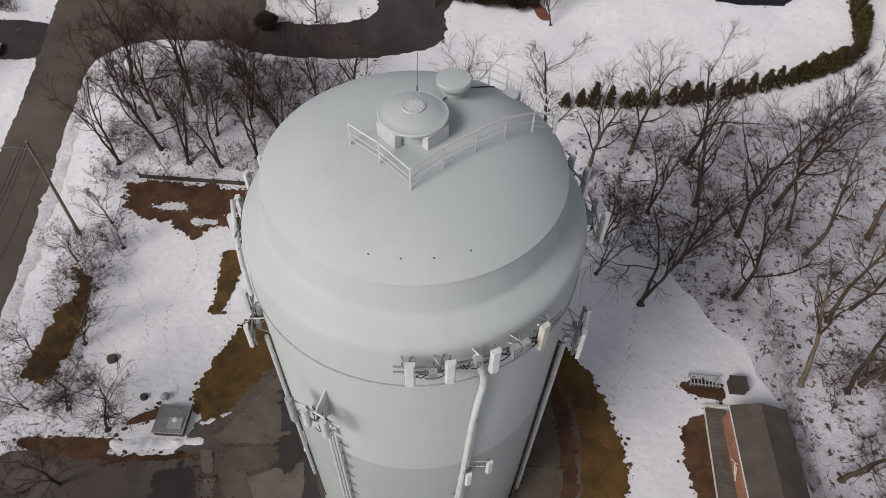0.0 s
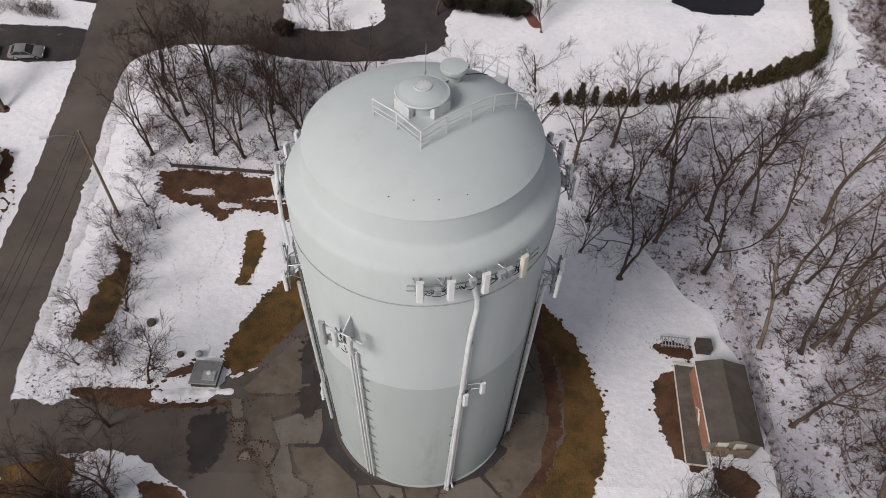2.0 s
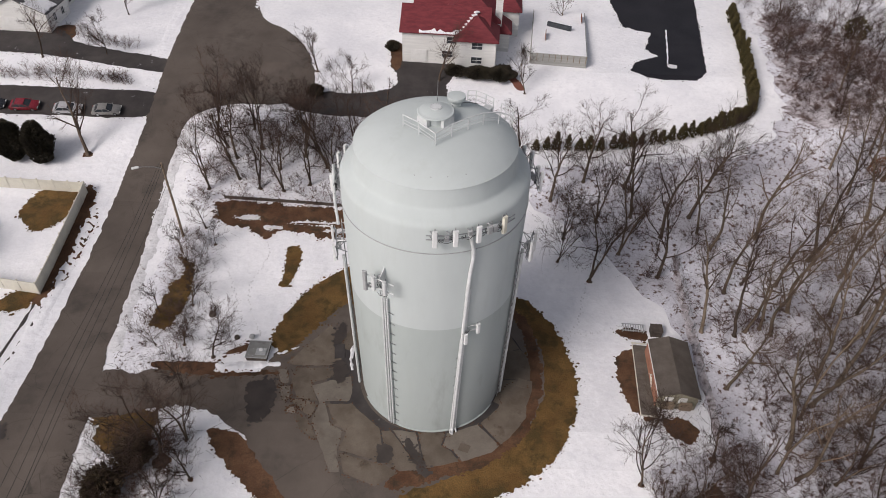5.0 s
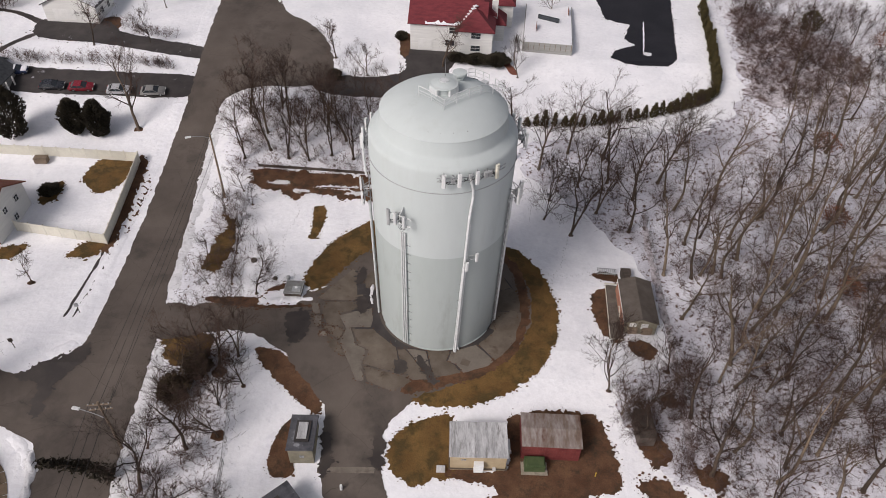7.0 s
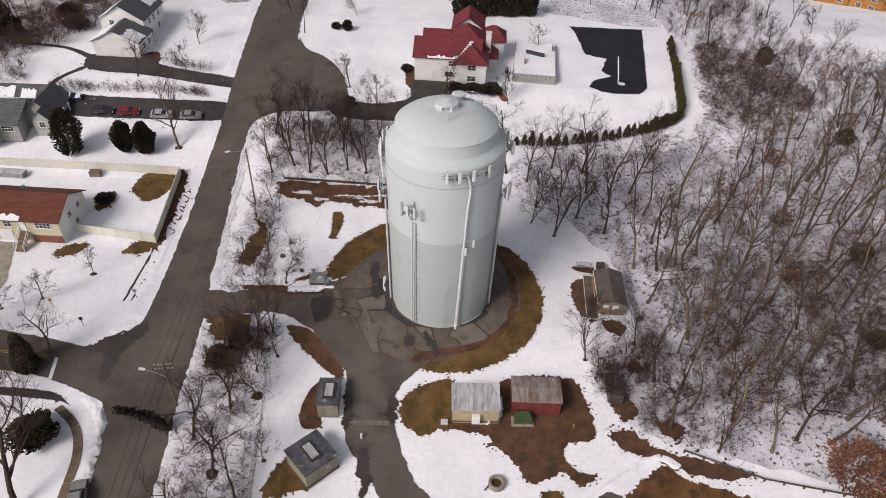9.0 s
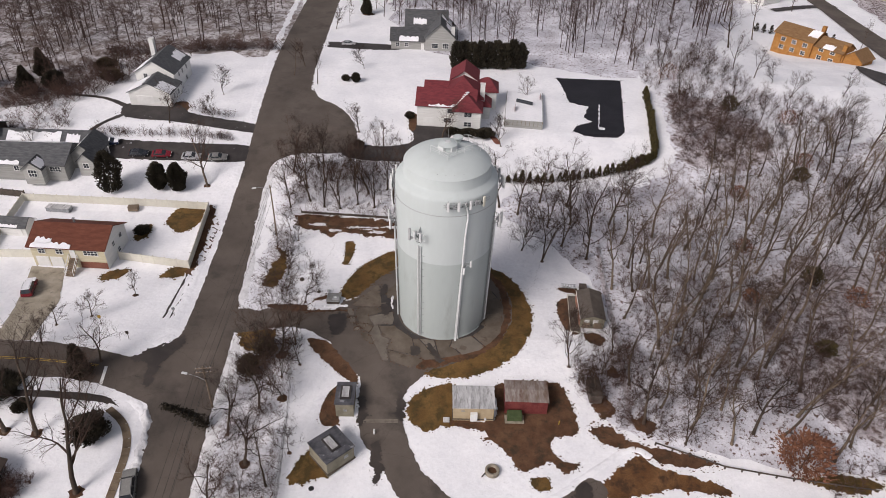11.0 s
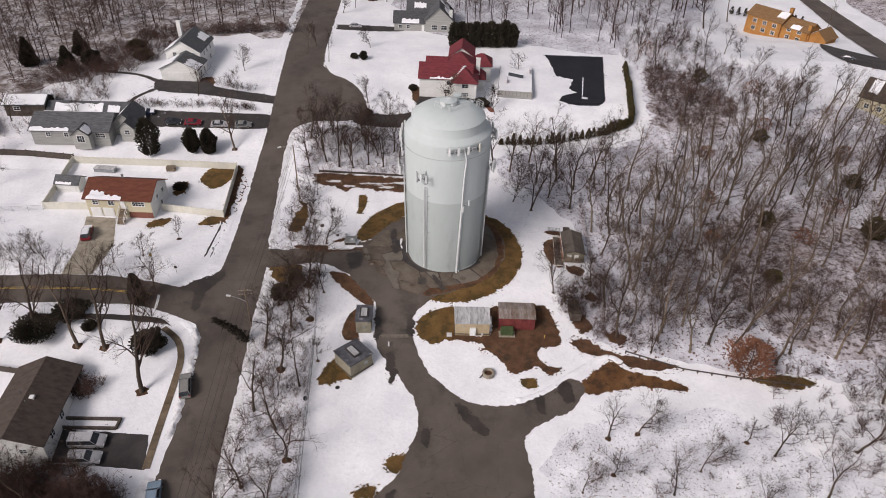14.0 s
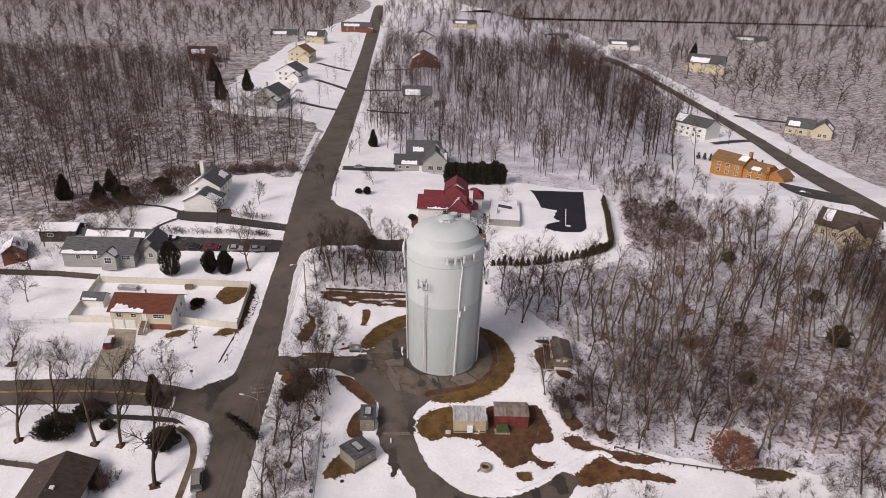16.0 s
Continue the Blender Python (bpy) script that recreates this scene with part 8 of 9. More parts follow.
def tree(kind, x, y, scale=1.0, turn=None, group=""):
    FEET.append((x, y, 0.34 * scale))
    m = Matrix.LocRotScale((x, y, 0), Euler((radians(tree_rnd.uniform(-4, 4)), radians(tree_rnd.uniform(-4, 4)), radians(tree_rnd.uniform(0, 360) if turn is None else turn))), None)
    if kind not in FIRST:
        t = thing("tree", LABELS[kind], "tree", group=group)
        tm, cm = tree_meshes(kind, **KINDS[kind])
        shared("trunk", tm, t)
        shared("crown", cm, t)
        t.matrix_world = m
        FIRST[kind] = t
    else:
        t = copy_thing(FIRST[kind], m)
        if group:
            t["group"] = group
    t.scale = (scale, scale, scale * tree_rnd.uniform(0.92, 1.1))
    return t


# Copse north-west of the tank.
for x, y, k, s in ((-33.5, 34, "maple", 0.98), (-31, 43, "maple", 1.03), (-29.5, 37, "leaning", 0.92), (-27.5, 46, "maple", 1.03), (-26, 34.5, "maple", 0.98), (-24, 40, "clump", 0.86), (-22.6, 34.2, "maple", 0.98), (-20.5, 44, "maple", 1.03),
                   (-19, 36, "maple", 0.98), (-17, 41, "oak", 0.86), (-15.2, 35, "maple", 0.98), (-13, 43, "maple", 0.92), (-11, 37, "clump", 1.03), (-35.5, 50, "ash", 0.92), (-30, 52, "maple", 0.92), (-8, 42, "ash", 0.92), (-22, 52, "clump", 0.92),
                   (-33, 46, "clump", 0.92), (-6, 36, "clump", 0.80), (3, 41, "ash", 0.80)):
    tree(k, x, y, s, group="copse trees")
# Verge between street and tank.
for x, y, k, s in ((-33.2, 19, "clump", 0.5), (-31.6, 24.5, "small", 0.7), (-29.4, 21, "sapling", 0.8), (-30.2, 15.5, "clump", 0.45), (-29.3, 9.5, "small", 0.8), (-32.8, 8, "sapling", 1.0), (-28.4, 3.2, "round", 0.7), (-31.6, 3, "clump", 0.45),
                   (-24.6, 1.5, "round", 0.85), (-26.6, -3.0, "clump", 0.7), (-28.6, -9.6, "clump", 0.95), (-26.2, -12.4, "ash", 0.75), (-29.6, -14.4, "clump", 0.8), (-24.4, -9.6, "maple", 0.75), (-25.2, -17.6, "clump", 0.7), (-30.6, -18.6, "small", 0.8),
                   (-27.3, -24.4, "ash", 0.8), (-24.2, -22.5, "round", 0.9), (-22.8, -14.6, "small", 0.9), (-30.8, -30, "leaning", 0.85), (-27.0, -35.2, "ash", 0.85), (-23.3, -38.8, "slim", 0.7), (-29.5, -44.2, "leaning", 0.85), (-25.4, -47.8, "ash", 0.75),
                   (-22.7, -53.4, "ash", 0.8), (-28.2, -58.2, "leaning", 0.8), (-24.0, -61, "maple", 0.75), (-29.6, -65, "ash", 0.85), (-22.5, -68, "slim", 0.7), (-30.5, -52, "clump", 0.5), (-26.4, -41, "clump", 0.5), (-31.6, -24.5, "clump", 0.55), (-21.2, -33, "sapling", 1.0)):
    tree(k, x, y, s, group="roadside trees")
# Trees beside the hedge and in the eastern woods.
for x, y, k, s in ((12.5, 37, "ash", 1.0), (16.4, 34, "ash", 0.9), (21.8, 39.5, "ash", 0.9), (27.8, 38, "ash", 1.0), (20.0, 16.2, "maple", 1.15), (24.6, 22, "maple", 1.05), (29, 17.6, "leaning", 1.0), (31, 26, "ash", 1.0), (36, 31, "ash", 1.0), (41, 41, "round", 1.2),
                   (37, 15, "birch", 1.0), (32.4, 8.1, "poplar", 0.9), (37.7, 8.4, "birch", 0.95), (39.6, 8.9, "poplar", 0.9), (44, 12, "tulip_tree", 1.0), (33.1, -0.3, "birch", 0.9), (40, -4, "birch", 0.9), (46, 1, "poplar", 1.0), (17.5, 25, "clump", 0.95), (22.5, 29, "maple", 0.95), (27.5, 30.5, "oak", 0.85), (16.2, 20, "clump", 0.7), (50, 22, "ash", 1.0), (56, 31, "leaning", 0.9),
                   (21.4, -13.2, "round", 1.0), (24.0, -20, "round", 0.9), (26.6, -14.6, "clump", 0.8), (30.6, -17.0, "ash", 0.85), (31.2, -25.4, "ash", 0.95), (34.6, -22, "birch", 0.9), (38.4, -26, "tulip_tree", 0.9), (29.2, -9.6, "small", 1.1), (35.4, -11, "birch", 0.8), (22.5, -16.8, "clump", 0.7)):
    tree(k, x, y, s, group="woodland trees")
wood_rnd = random.Random(5)
placed = []
while len(placed) < 190:
    x, y = wood_rnd.uniform(36, 124), wood_rnd.uniform(-36, 76)
    if y > 36 + (x - 36) * 0.55 or y < -30 - (x - 36) * 0.10 or (x < 60 and 30 < y) or (abs(x - 74) < 10 and abs(y + 6) < 14 and wood_rnd.random() < 0.75):
        continue
    if min(((x - a) ** 2 + (y - b) ** 2 for a, b in placed), default=99) < 13:
        continue
    placed.append((x, y))
    tree(wood_rnd.choice(("poplar", "birch", "slim", "leaning", "tulip_tree", "birch", "maple", "poplar", "tulip_tree")), x, y, wood_rnd.uniform(0.72, 1.1), group="woodland trees")
# Scrub between the hedge and the orange house.
while len(placed) < 222:
    x, y = wood_rnd.uniform(60, 118), wood_rnd.uniform(64, 156)
    if y > 1.9 * x + 40 or y > 156 - 1.35 * (x - 76) or (x < 64 and y < 112) or min(((x - a) ** 2 + (y - b) ** 2 for a, b in placed), default=99) < 25:
        continue
    placed.append((x, y))
    tree(wood_rnd.choice(("ash", "clump", "round", "small", "leaning")), x, y, wood_rnd.uniform(0.5, 0.85), group="woodland trees")
# South-eastern field.
for x, y, k, s in ((25.4, -48.3, "ash", 0.55), (30.2, -47.4, "round", 0.8), (25, -55, "sapling", 1.2), (33, -58, "leaning", 0.6), (46.6, -48.6, "sapling", 1.2), (50, -51, "ash", 0.6), (38, -54, "round", 0.7), (42, -62, "leaning", 0.6), (55, -58, "ash", 0.6),
                   (62.9, -50, "leaning", 0.8), (66, -58, "leaning", 0.9), (70, -47, "ash", 0.9), (76, -54, "leaning", 0.9), (60, -64, "ash", 0.7), (20, -58, "round", 0.6), (28, -66, "round", 0.7), (48, -68, "leaning", 0.7), (72, -40, "leaning", 0.8), (80, -46, "ash", 0.9)):
    tree(k, x, y, s, group="field trees")
# Yards.
for x, y, k, s in ((-54.0, 42.4, "oak", 0.95), (-55.6, 2.0, "sapling", 1.0), (-54.9, -15.2, "ash", 0.7), (-62.9, -30.6, "oak", 1.15), (-58.1, -31.0, "oak", 1.1), (-48.3, -40.6, "oak", 1.3), (-71, -28, "oak", 1.1), (-77, -30, "oak", 1.1), (-84, -28, "ash", 1.0),
                   (-66, -11.8, "small", 0.9), (-73, 76, "ash", 0.7), (-62, 78, "round", 0.75), (-22.5, 74, "small", 1.3), (-15.5, 66.5, "small", 1.0), (-0.5, 72, "oak", 0.75), (14.5, 68, "round", 0.8), (-46.6, 112, "slim", 0.6), (-44.6, 120, "small", 1.2), (-38.5, 106, "slim", 0.6),
                   (-98, -3, "oak", 0.7), (-57, -66, "oak", 0.75), (-62, -63, "clump", 0.9), (-52, -67, "clump", 0.8), (-47, -63, "clump", 0.7), (-57, -60.5, "clump", 0.7)):
    tree(k, x, y, s, group="yard trees")
for x, y, k, s in ((-92, -6, "oak", 0.75), (-104, 22, "maple", 0.75), (-112, 38, "round", 1.0), (-100, 58, "small", 1.0), (-118, 56, "ash", 0.7), (-120, 22, "oak", 0.7), (-108, 4, "leaning", 0.7), (-126, 40, "maple", 0.7), (-96, 104, "ash", 0.7), (-101, 112, "slim", 0.7), (-92, 116, "maple", 0.7),
                   (-64, 96, "round", 0.8), (-61, -4, "small", 0.9), (-80, -6, "clump", 0.55), (-86, -7, "clump", 0.5), (-83, -4, "small", 0.8), (-66, -6.5, "small", 0.8), (100, 150, "ash", 0.7), (112, 158, "slim", 0.6), (122, 110, "ash", 0.6), (148, 150, "slim", 0.6), (142, 196, "ash", 0.7), (150, 232, "ash", 0.7),
                   (-40, 158, "small", 1.2), (-38, 186, "ash", 0.6), (-22, 200, "slim", 0.7), (-62, 150, "ash", 0.6), (-66, 176, "maple", 0.6), (-26, 120, "round", 0.7), (24, 100, "small", 1.0), (-50, -58, "maple", 0.75), (-54, -63, "oak", 0.7), (-60, -60, "maple", 0.8), (-65, -61, "clump", 0.9), (-46, -69, "clump", 0.9)):
    tree(k, x, y, s, group="yard trees")
tagged(FIRST["oak"], group="yard trees")
# Melted rings of dark earth at the feet of yard trees.
V, F = [], []
ring_rnd = random.Random(4)
for x, y, r in [(-54.0, 42.4, 0.9), (-55.6, 2.0, 0.5), (-62.9, -30.6, 1.0), (-58.1, -31.0, 0.9), (-48.3, -40.6, 1.1), (-71, -28, 1.0), (-77, -30, 0.9), (-84, -28, 1.0), (-92, -6, 1.3), (-98, -3, 1.2), (-27.0, -35.2, 0.8), (-22.7, -53.4, 0.7), (-26.2, -12.4, 0.9), (25.4, -48.3, 0.5), (30.2, -47.4, 0.5), (-24.2, -22.5, 0.8)] + FEET:
    fill(V, F, [Vector((x + r * ring_rnd.uniform(0.7, 1.25) * math.cos(0.524 * k), y + r * ring_rnd.uniform(0.7, 1.25) * math.sin(0.524 * k))) for k in range(12)], 0.02)
tagged(new("melted_rings", raw("melted_rings", V, F, MUD)), "dark bare earth where snow has melted at tree feet", "mud", kind="stuff")


def joined_woods(name, label, spots, protos, material, seed):
    """Many small trees in one mesh."""
    rnd = random.Random(seed)
    allv, allf, n0 = [], [], 0
    P = []
    for V, F in protos:
        tri = [t for q in F for t in (((q[0], q[1], q[2]), (q[0], q[2], q[3])) if len(q) == 4 else (q,))]
        P.append((np.array(V), np.array(tri)))
    sx, sy, sz = np.array(spots).T
    ex, ny, hz = site(sx, sy)
    grown = site(sx + 1, sy)[0] - ex
    for x, y, z, s in zip(ex, ny, hz, sz * grown):
        V, F = P[rnd.randrange(len(P))]
        a = rnd.uniform(0, 6.283)
        c, d = math.cos(a) * s, math.sin(a) * s
        W = np.empty_like(V)
        W[:, 0] = V[:, 0] * c - V[:, 1] * d + x
        W[:, 1] = V[:, 0] * d + V[:, 1] * c + y
        W[:, 2] = V[:, 2] * s * rnd.uniform(0.85, 1.15) + z
        allv.append(W)
        allf.append(F + n0)
        n0 += len(V)
    V, F = np.concatenate(allv), np.concatenate(allf)
    me = bpy.data.meshes.new(name)
    me.vertices.add(len(V))
    me.vertices.foreach_set("co", V.astype(np.float32).ravel())
    me.loops.add(F.size)
    me.loops.foreach_set("vertex_index", F.astype(np.int32).ravel())
    me.polygons.add(len(F))
    me.polygons.foreach_set("loop_start", np.arange(0, F.size, 3, dtype=np.int32))
    me.update(calc_edges=True)
    me.materials.append(material)
    return fixed(tagged(new(name, me), label, "woods", kind="stuff"))


def coarse(seed, height, limbs, second, wide, fork, fat=0.05):
    """A simple bare tree for distant woods."""
    rnd = random.Random(seed)
    V, F = [], []
    top = Vector((rnd.uniform(-1, 1), rnd.uniform(-1, 1), height))
    ring_tube(V, F, [Vector((0, 0, -0.1)), top * 0.5 + Vector((rnd.uniform(-0.4, 0.4), 0, 0)), top], [0.012 * height, 0.007 * height, 0.03], 3)
    for i in range(limbs):
        t = fork + (0.98 - fork) * i / limbs
        p = top * t
        a = rnd.uniform(0, 6.283)
        L = height * wide * (0.5 - 0.3 * t) * rnd.uniform(0.7, 1.2)
        e = p + Vector((math.cos(a) * L * 0.75, math.sin(a) * L * 0.75, L * rnd.uniform(0.35, 0.8)))
        spike(V, F, p, e, fat * 1.6)
        for _ in range(second):
            q = p.lerp(e, rnd.uniform(0.25, 1.0))
            w = q + Vector((rnd.uniform(-1, 1), rnd.uniform(-1, 1), rnd.uniform(0.0, 1.0))) * L * 0.42
            spike(V, F, q, w, fat * 0.9)
    return V, F


MID = [coarse(200 + k, 14 + k % 4, 11, 7, 1.15, 0.22 + 0.03 * (k % 4), 0.05) for k in range(6)]
FAR = [coarse(300 + k, 14 + k % 3, 8, 3, 1.15, 0.2, 0.17) for k in range(5)]
BRUSH = [coarse(400 + k, 2.0 + 0.4 * (k % 3), 11, 7, 1.8, 0.05, 0.018) for k in range(5)]


def inside(x, y, poly):
    hit, n = False, len(poly)
    for i in range(n):
        (x0, y0), (x1, y1) = poly[i], poly[(i + 1) % n]
        if (y0 > y) != (y1 > y) and x < (x1 - x0) * (y - y0) / (y1 - y0) + x0:
            hit = not hit
    return hit


def scatter(poly, n, seed, s0, s1, holes=()):
    rnd = random.Random(seed)
    xs, ys = [p[0] for p in poly], [p[1] for p in poly]
    out = []
    while len(out) < n:
        x, y = rnd.uniform(min(xs), max(xs)), rnd.uniform(min(ys), max(ys))
        if inside(x, y, poly) and not any(math.hypot(x - a, y - b) < r for a, b, r in holes):
            out.append((x, y, rnd.uniform(s0, s1)))
    return out


HOUSE_GAPS = [(-92, 262, 26), (-98, 340, 30), (-106, 430, 30), (-112, 540, 26), (-14, 408, 20), (-12, 470, 14), (-20, 262, 20), (-16, 550, 18), (125, 205, 17), (195, 218, 22), (213, 425, 26), (126, 138, 22), (133, 77, 20), (150, 560, 16), (-210, 430, 18), (70, 560, 14), (110, 620, 14), (175, 520, 16)]
NORTH = [(-2, 150), (34, 134), (62, 124), (84, 132), (108, 178), (118, 195), (146, 250), (146, 420), (120, 470), (40, 540), (-50, 575), (-44, 300), (-36, 200), (-24, 165)]
joined_woods("north_woods", "bare brown woods behind the neighbouring gardens", scatter(NORTH, 1450, 31, 0.75, 1.1, HOUSE_GAPS), MID, FAR_WOOD, 1)
WEST = [(-60, 136), (-80, 134), (-108, 124), (-110, 100), (-120, 84), (-138, 70), (-200, 60), (-340, 30), (-420, 200), (-420, 420), (-160, 420), (-134, 260), (-68, 225)]
joined_woods("west_woods", "dark bare woods beside the street", scatter(WEST, 2300, 32, 0.75, 1.1, HOUSE_GAPS), MID, FAR_WOOD, 2)
EAST_FAR = [(112, 60), (150, 20), (150, -50), (110, -60), (96, -30), (104, 20)]
joined_woods("east_woods", "bare woods on the far slope", scatter(EAST_FAR, 330, 33, 0.75, 1.05), MID, FAR_WOOD, 3)
ring = [(-1100, 420), (-160, 425), (-118, 520), (-110, 800), (-150, 1350), (-1200, 1350)]
joined_woods("distant_woods", "distant bare woods on the horizon", scatter(ring, 2200, 34, 0.9, 1.35, HOUSE_GAPS), FAR, FAR_WOOD, 4)
ring = [(-50, 610), (50, 570), (145, 480), (175, 470), (180, 300), (215, 270), (330, 300), (1400, 500), (1400, 1500), (-80, 1500), (-75, 720)]
joined_woods("distant_woods", "distant bare woods on the horizon", scatter(ring, 3400, 35, 0.85, 1.3, HOUSE_GAPS), FAR, FAR_WOOD, 5)
ring = [(185, 210), (330, 120), (420, 20), (260, 0), (180, 60)]
joined_woods("distant_woods", "bare woods across the far road", scatter(ring, 300, 36, 0.7, 1.0, HOUSE_GAPS), MID, FAR_WOOD, 6)
joined_woods("north_woods", "row of bare trees beside the street", [(-36 + 6 * math.sin(k * 2.1) - 0.035 * k * 14, 165 + 14 * k, 0.55) for k in range(26)] + [(-70 - 5 * math.sin(k * 1.7) - 0.035 * k * 15, 235 + 15 * k, 0.5) for k in range(22)], MID, FAR_WOOD, 7)
under = scatter(WOODS_EAST, 1050, 41, 0.4, 1.1)
under += scatter([(60, 10), (100, 4), (98, -24), (60, -26)], 190, 42, 0.7, 1.3) + scatter([(61, 117), (75, 154), (92, 149), (97, 114), (113, 102), (116, 84), (98, 72), (80, 70), (66, 88)], 420, 43, 0.7, 1.3)
under += scatter([(-35, 30), (-10, 28), (4, 30), (8, 43), (-20, 55), (-36, 55)], 260, 44, 0.5, 1.0) + scatter([(-33, -8), (-25, -6), (-21, -50), (-20, -70), (-30, -70)], 240, 45, 0.5, 1.1)
under += scatter([(18, -50), (60, -52), (80, -62), (80, -85), (16, -85)], 260, 46, 0.5, 1.0) + scatter([(-64, -58), (-44, -60), (-42, -74), (-64, -74)], 900, 47, 0.9, 1.7) + scatter([(-34, 22), (-30, 24), (-28, 2), (-34, 2)], 50, 48, 0.5, 0.9)
under += scatter([(-30, -6), (-24, -6), (-24, -20), (-30, -20)], 25, 49, 0.7, 1.2) + scatter([(22.5, -13), (27, -9.5), (33.5, -8), (35, -22), (40.5, -30.5), (33, -29), (27, -26.5), (23.6, -21.5)], 150, 53, 0.5, 1.1)
under += scatter([(34, 10), (62, 12), (62, -24), (36, -22)], 230, 54, 0.7, 1.5)
under += scatter([(172, 420), (176, 250), (176, 150), (200, 120), (260, 190), (300, 420)], 240, 50, 1.0, 2.0) + scatter([(-118, 74), (-96, 60), (-112, 34), (-100, 8), (-140, -10), (-160, 60)], 160, 51, 0.7, 1.4)
under += [(-56 - 52 * u + wood_rnd.uniform(-1.5, 1.5), 133.5 - 11 * u * u + wood_rnd.uniform(-1.5, 2.5), wood_rnd.uniform(1.0, 1.7)) for u in [wood_rnd.random() for _ in range(170)]]
under += scatter([(-112, 100), (-104, 96), (-98, 72), (-92, 68), (-120, 62), (-130, 80)], 150, 52, 0.7, 1.4)
under += scatter([(56, -30), (66, -34), (78, -30), (82, -62), (62, -54), (50, -47)], 150, 55, 0.6, 1.3)
under += scatter([(-106, 122), (-80, 130), (-84, 122), (-92, 108), (-98, 92), (-110, 80), (-124, 84)], 240, 56, 0.9, 1.8)
under += scatter([(-60, -37.6), (-54.8, -39.4), (-55.6, -42.4), (-58.4, -43)], 70, 57, 0.5, 0.9)
under += scatter([(-60, -55.6), (-52, -55.8), (-50, -57), (-60, -58)], 70, 58, 0.6, 1.0)
under += scatter([(60, 64), (63, 84), (66, 104), (72, 108), (80, 98), (88, 84), (84, 66), (72, 58)], 260, 61, 0.6, 1.3)
under += scatter([(-90, 66.5), (-53, 66), (-53, 69), (-90, 70.5)], 110, 59, 0.4, 0.9) + scatter([(-84, 88.5), (-58, 79), (-57, 80.5), (-82, 91)], 50, 60, 0.4, 0.9)
joined_woods("undergrowth", "tangled bare undergrowth and brambles over the snow", under, BRUSH, BRAMBLE, 8)


# Fallen branches and sticks on the snow.
V, F = [], []
stick_rnd = random.Random(19)
for poly, n in (([(17, 28), (34, 30), (58, 40), (60, -28), (34, -28), (30, 10)], 1500), ([(-35, 57), (8, 44), (6, 30), (-34, 29)], 900), ([(-35, 25), (-28, 25), (-27, -2), (-36, -2)], 420), ([(-34, -8), (-22, -8), (-20, -70), (-31, -70)], 1100), ([(18, -46), (60, -50), (76, -62), (70, -85), (16, -85)], 500)):
    for x, y, s in scatter(poly, n, 70 + n, 0.3, 1.0):
        a, L = stick_rnd.uniform(0, 6.283), 1.8 * s * s + 0.2
        spike(V, F, Vector((x, y, 0.05)), Vector((x + L * math.cos(a), y + L * math.sin(a), stick_rnd.uniform(0.04, 0.25))), 0.010 + 0.014 * s * s)
tagged(new("fallen_sticks", raw("fallen_sticks", V, F, TWIG)), "fallen sticks and branches lying on the snow", "sticks", kind="stuff")


# A line of footprints from the tank's grass to the shed, and others across the lot: flat ovals, coloured darker for the
# shade in the dents.
V, F = [], []
foot_rnd = random.Random(23)
for path in ([(15.6, 7.4), (19, 7.2), (22.8, 8.6)], [(15.8, 5.6), (18, 10), (19.6, 16), (22, 21)], [(-20, 5), (-23, 12), (-22, 20), (-24, 24)], [(-27, 3.6), (-24, 9), (-26.5, 16)]):
    for k, q in enumerate(smooth_line(path, 0.42)):
        c = q + Vector((foot_rnd.gauss(0, 0.12), foot_rnd.gauss(0, 0.12)))
        fill(V, F, [c + Vector((0.10 * math.cos(0.785 * j), 0.15 * math.sin(0.785 * j))) * foot_rnd.uniform(0.8, 1.2) for j in range(8)], 0.012)
tagged(new("footprints", raw("footprints", V, F, DIRTY_SNOW)), "trodden footprints across the old snow", "footprints", kind="stuff")


# ---- evergreens and hedges ----
def leafy(seed, shape, n, size):
    """A crown of many small pointed clumps over an uneven form; shape gives a radius for a height from 0 to 1."""
    rnd = random.Random(seed)
    V, F = [], []
    for _ in range(n):
        t = rnd.random()
        r0, z = shape(t)
        a = rnd.uniform(0, 6.283)
        r = r0 * (rnd.uniform(0.45, 1.05) + 0.18 * math.sin(3 * a + 9 * t + seed))
        c = Vector((r * math.cos(a), r * math.sin(a), z))
        d = Vector((math.cos(a), math.sin(a), rnd.uniform(0.2, 1.3))).normalized()
        u = d.orthogonal().normalized()
        u = Matrix.Rotation(rnd.uniform(0, 6.283), 3, d) @ u
        v = d.cross(u)
        s = size * rnd.uniform(0.6, 1.4)
        b = len(V)
        for q in (c + d * s * 1.3, c + u * s * 0.5, c - u * s * 0.3 + v * s * 0.45, c - u * s * 0.3 - v * s * 0.45, c - d * s * 0.5):
            V.append((q.x, q.y, q.z))
        F.extend([(b, b + 1, b + 2), (b, b + 2, b + 3), (b, b + 3, b + 1), (b + 4, b + 2, b + 1), (b + 4, b + 3, b + 2), (b + 4, b + 1, b + 3)])
    return V, F


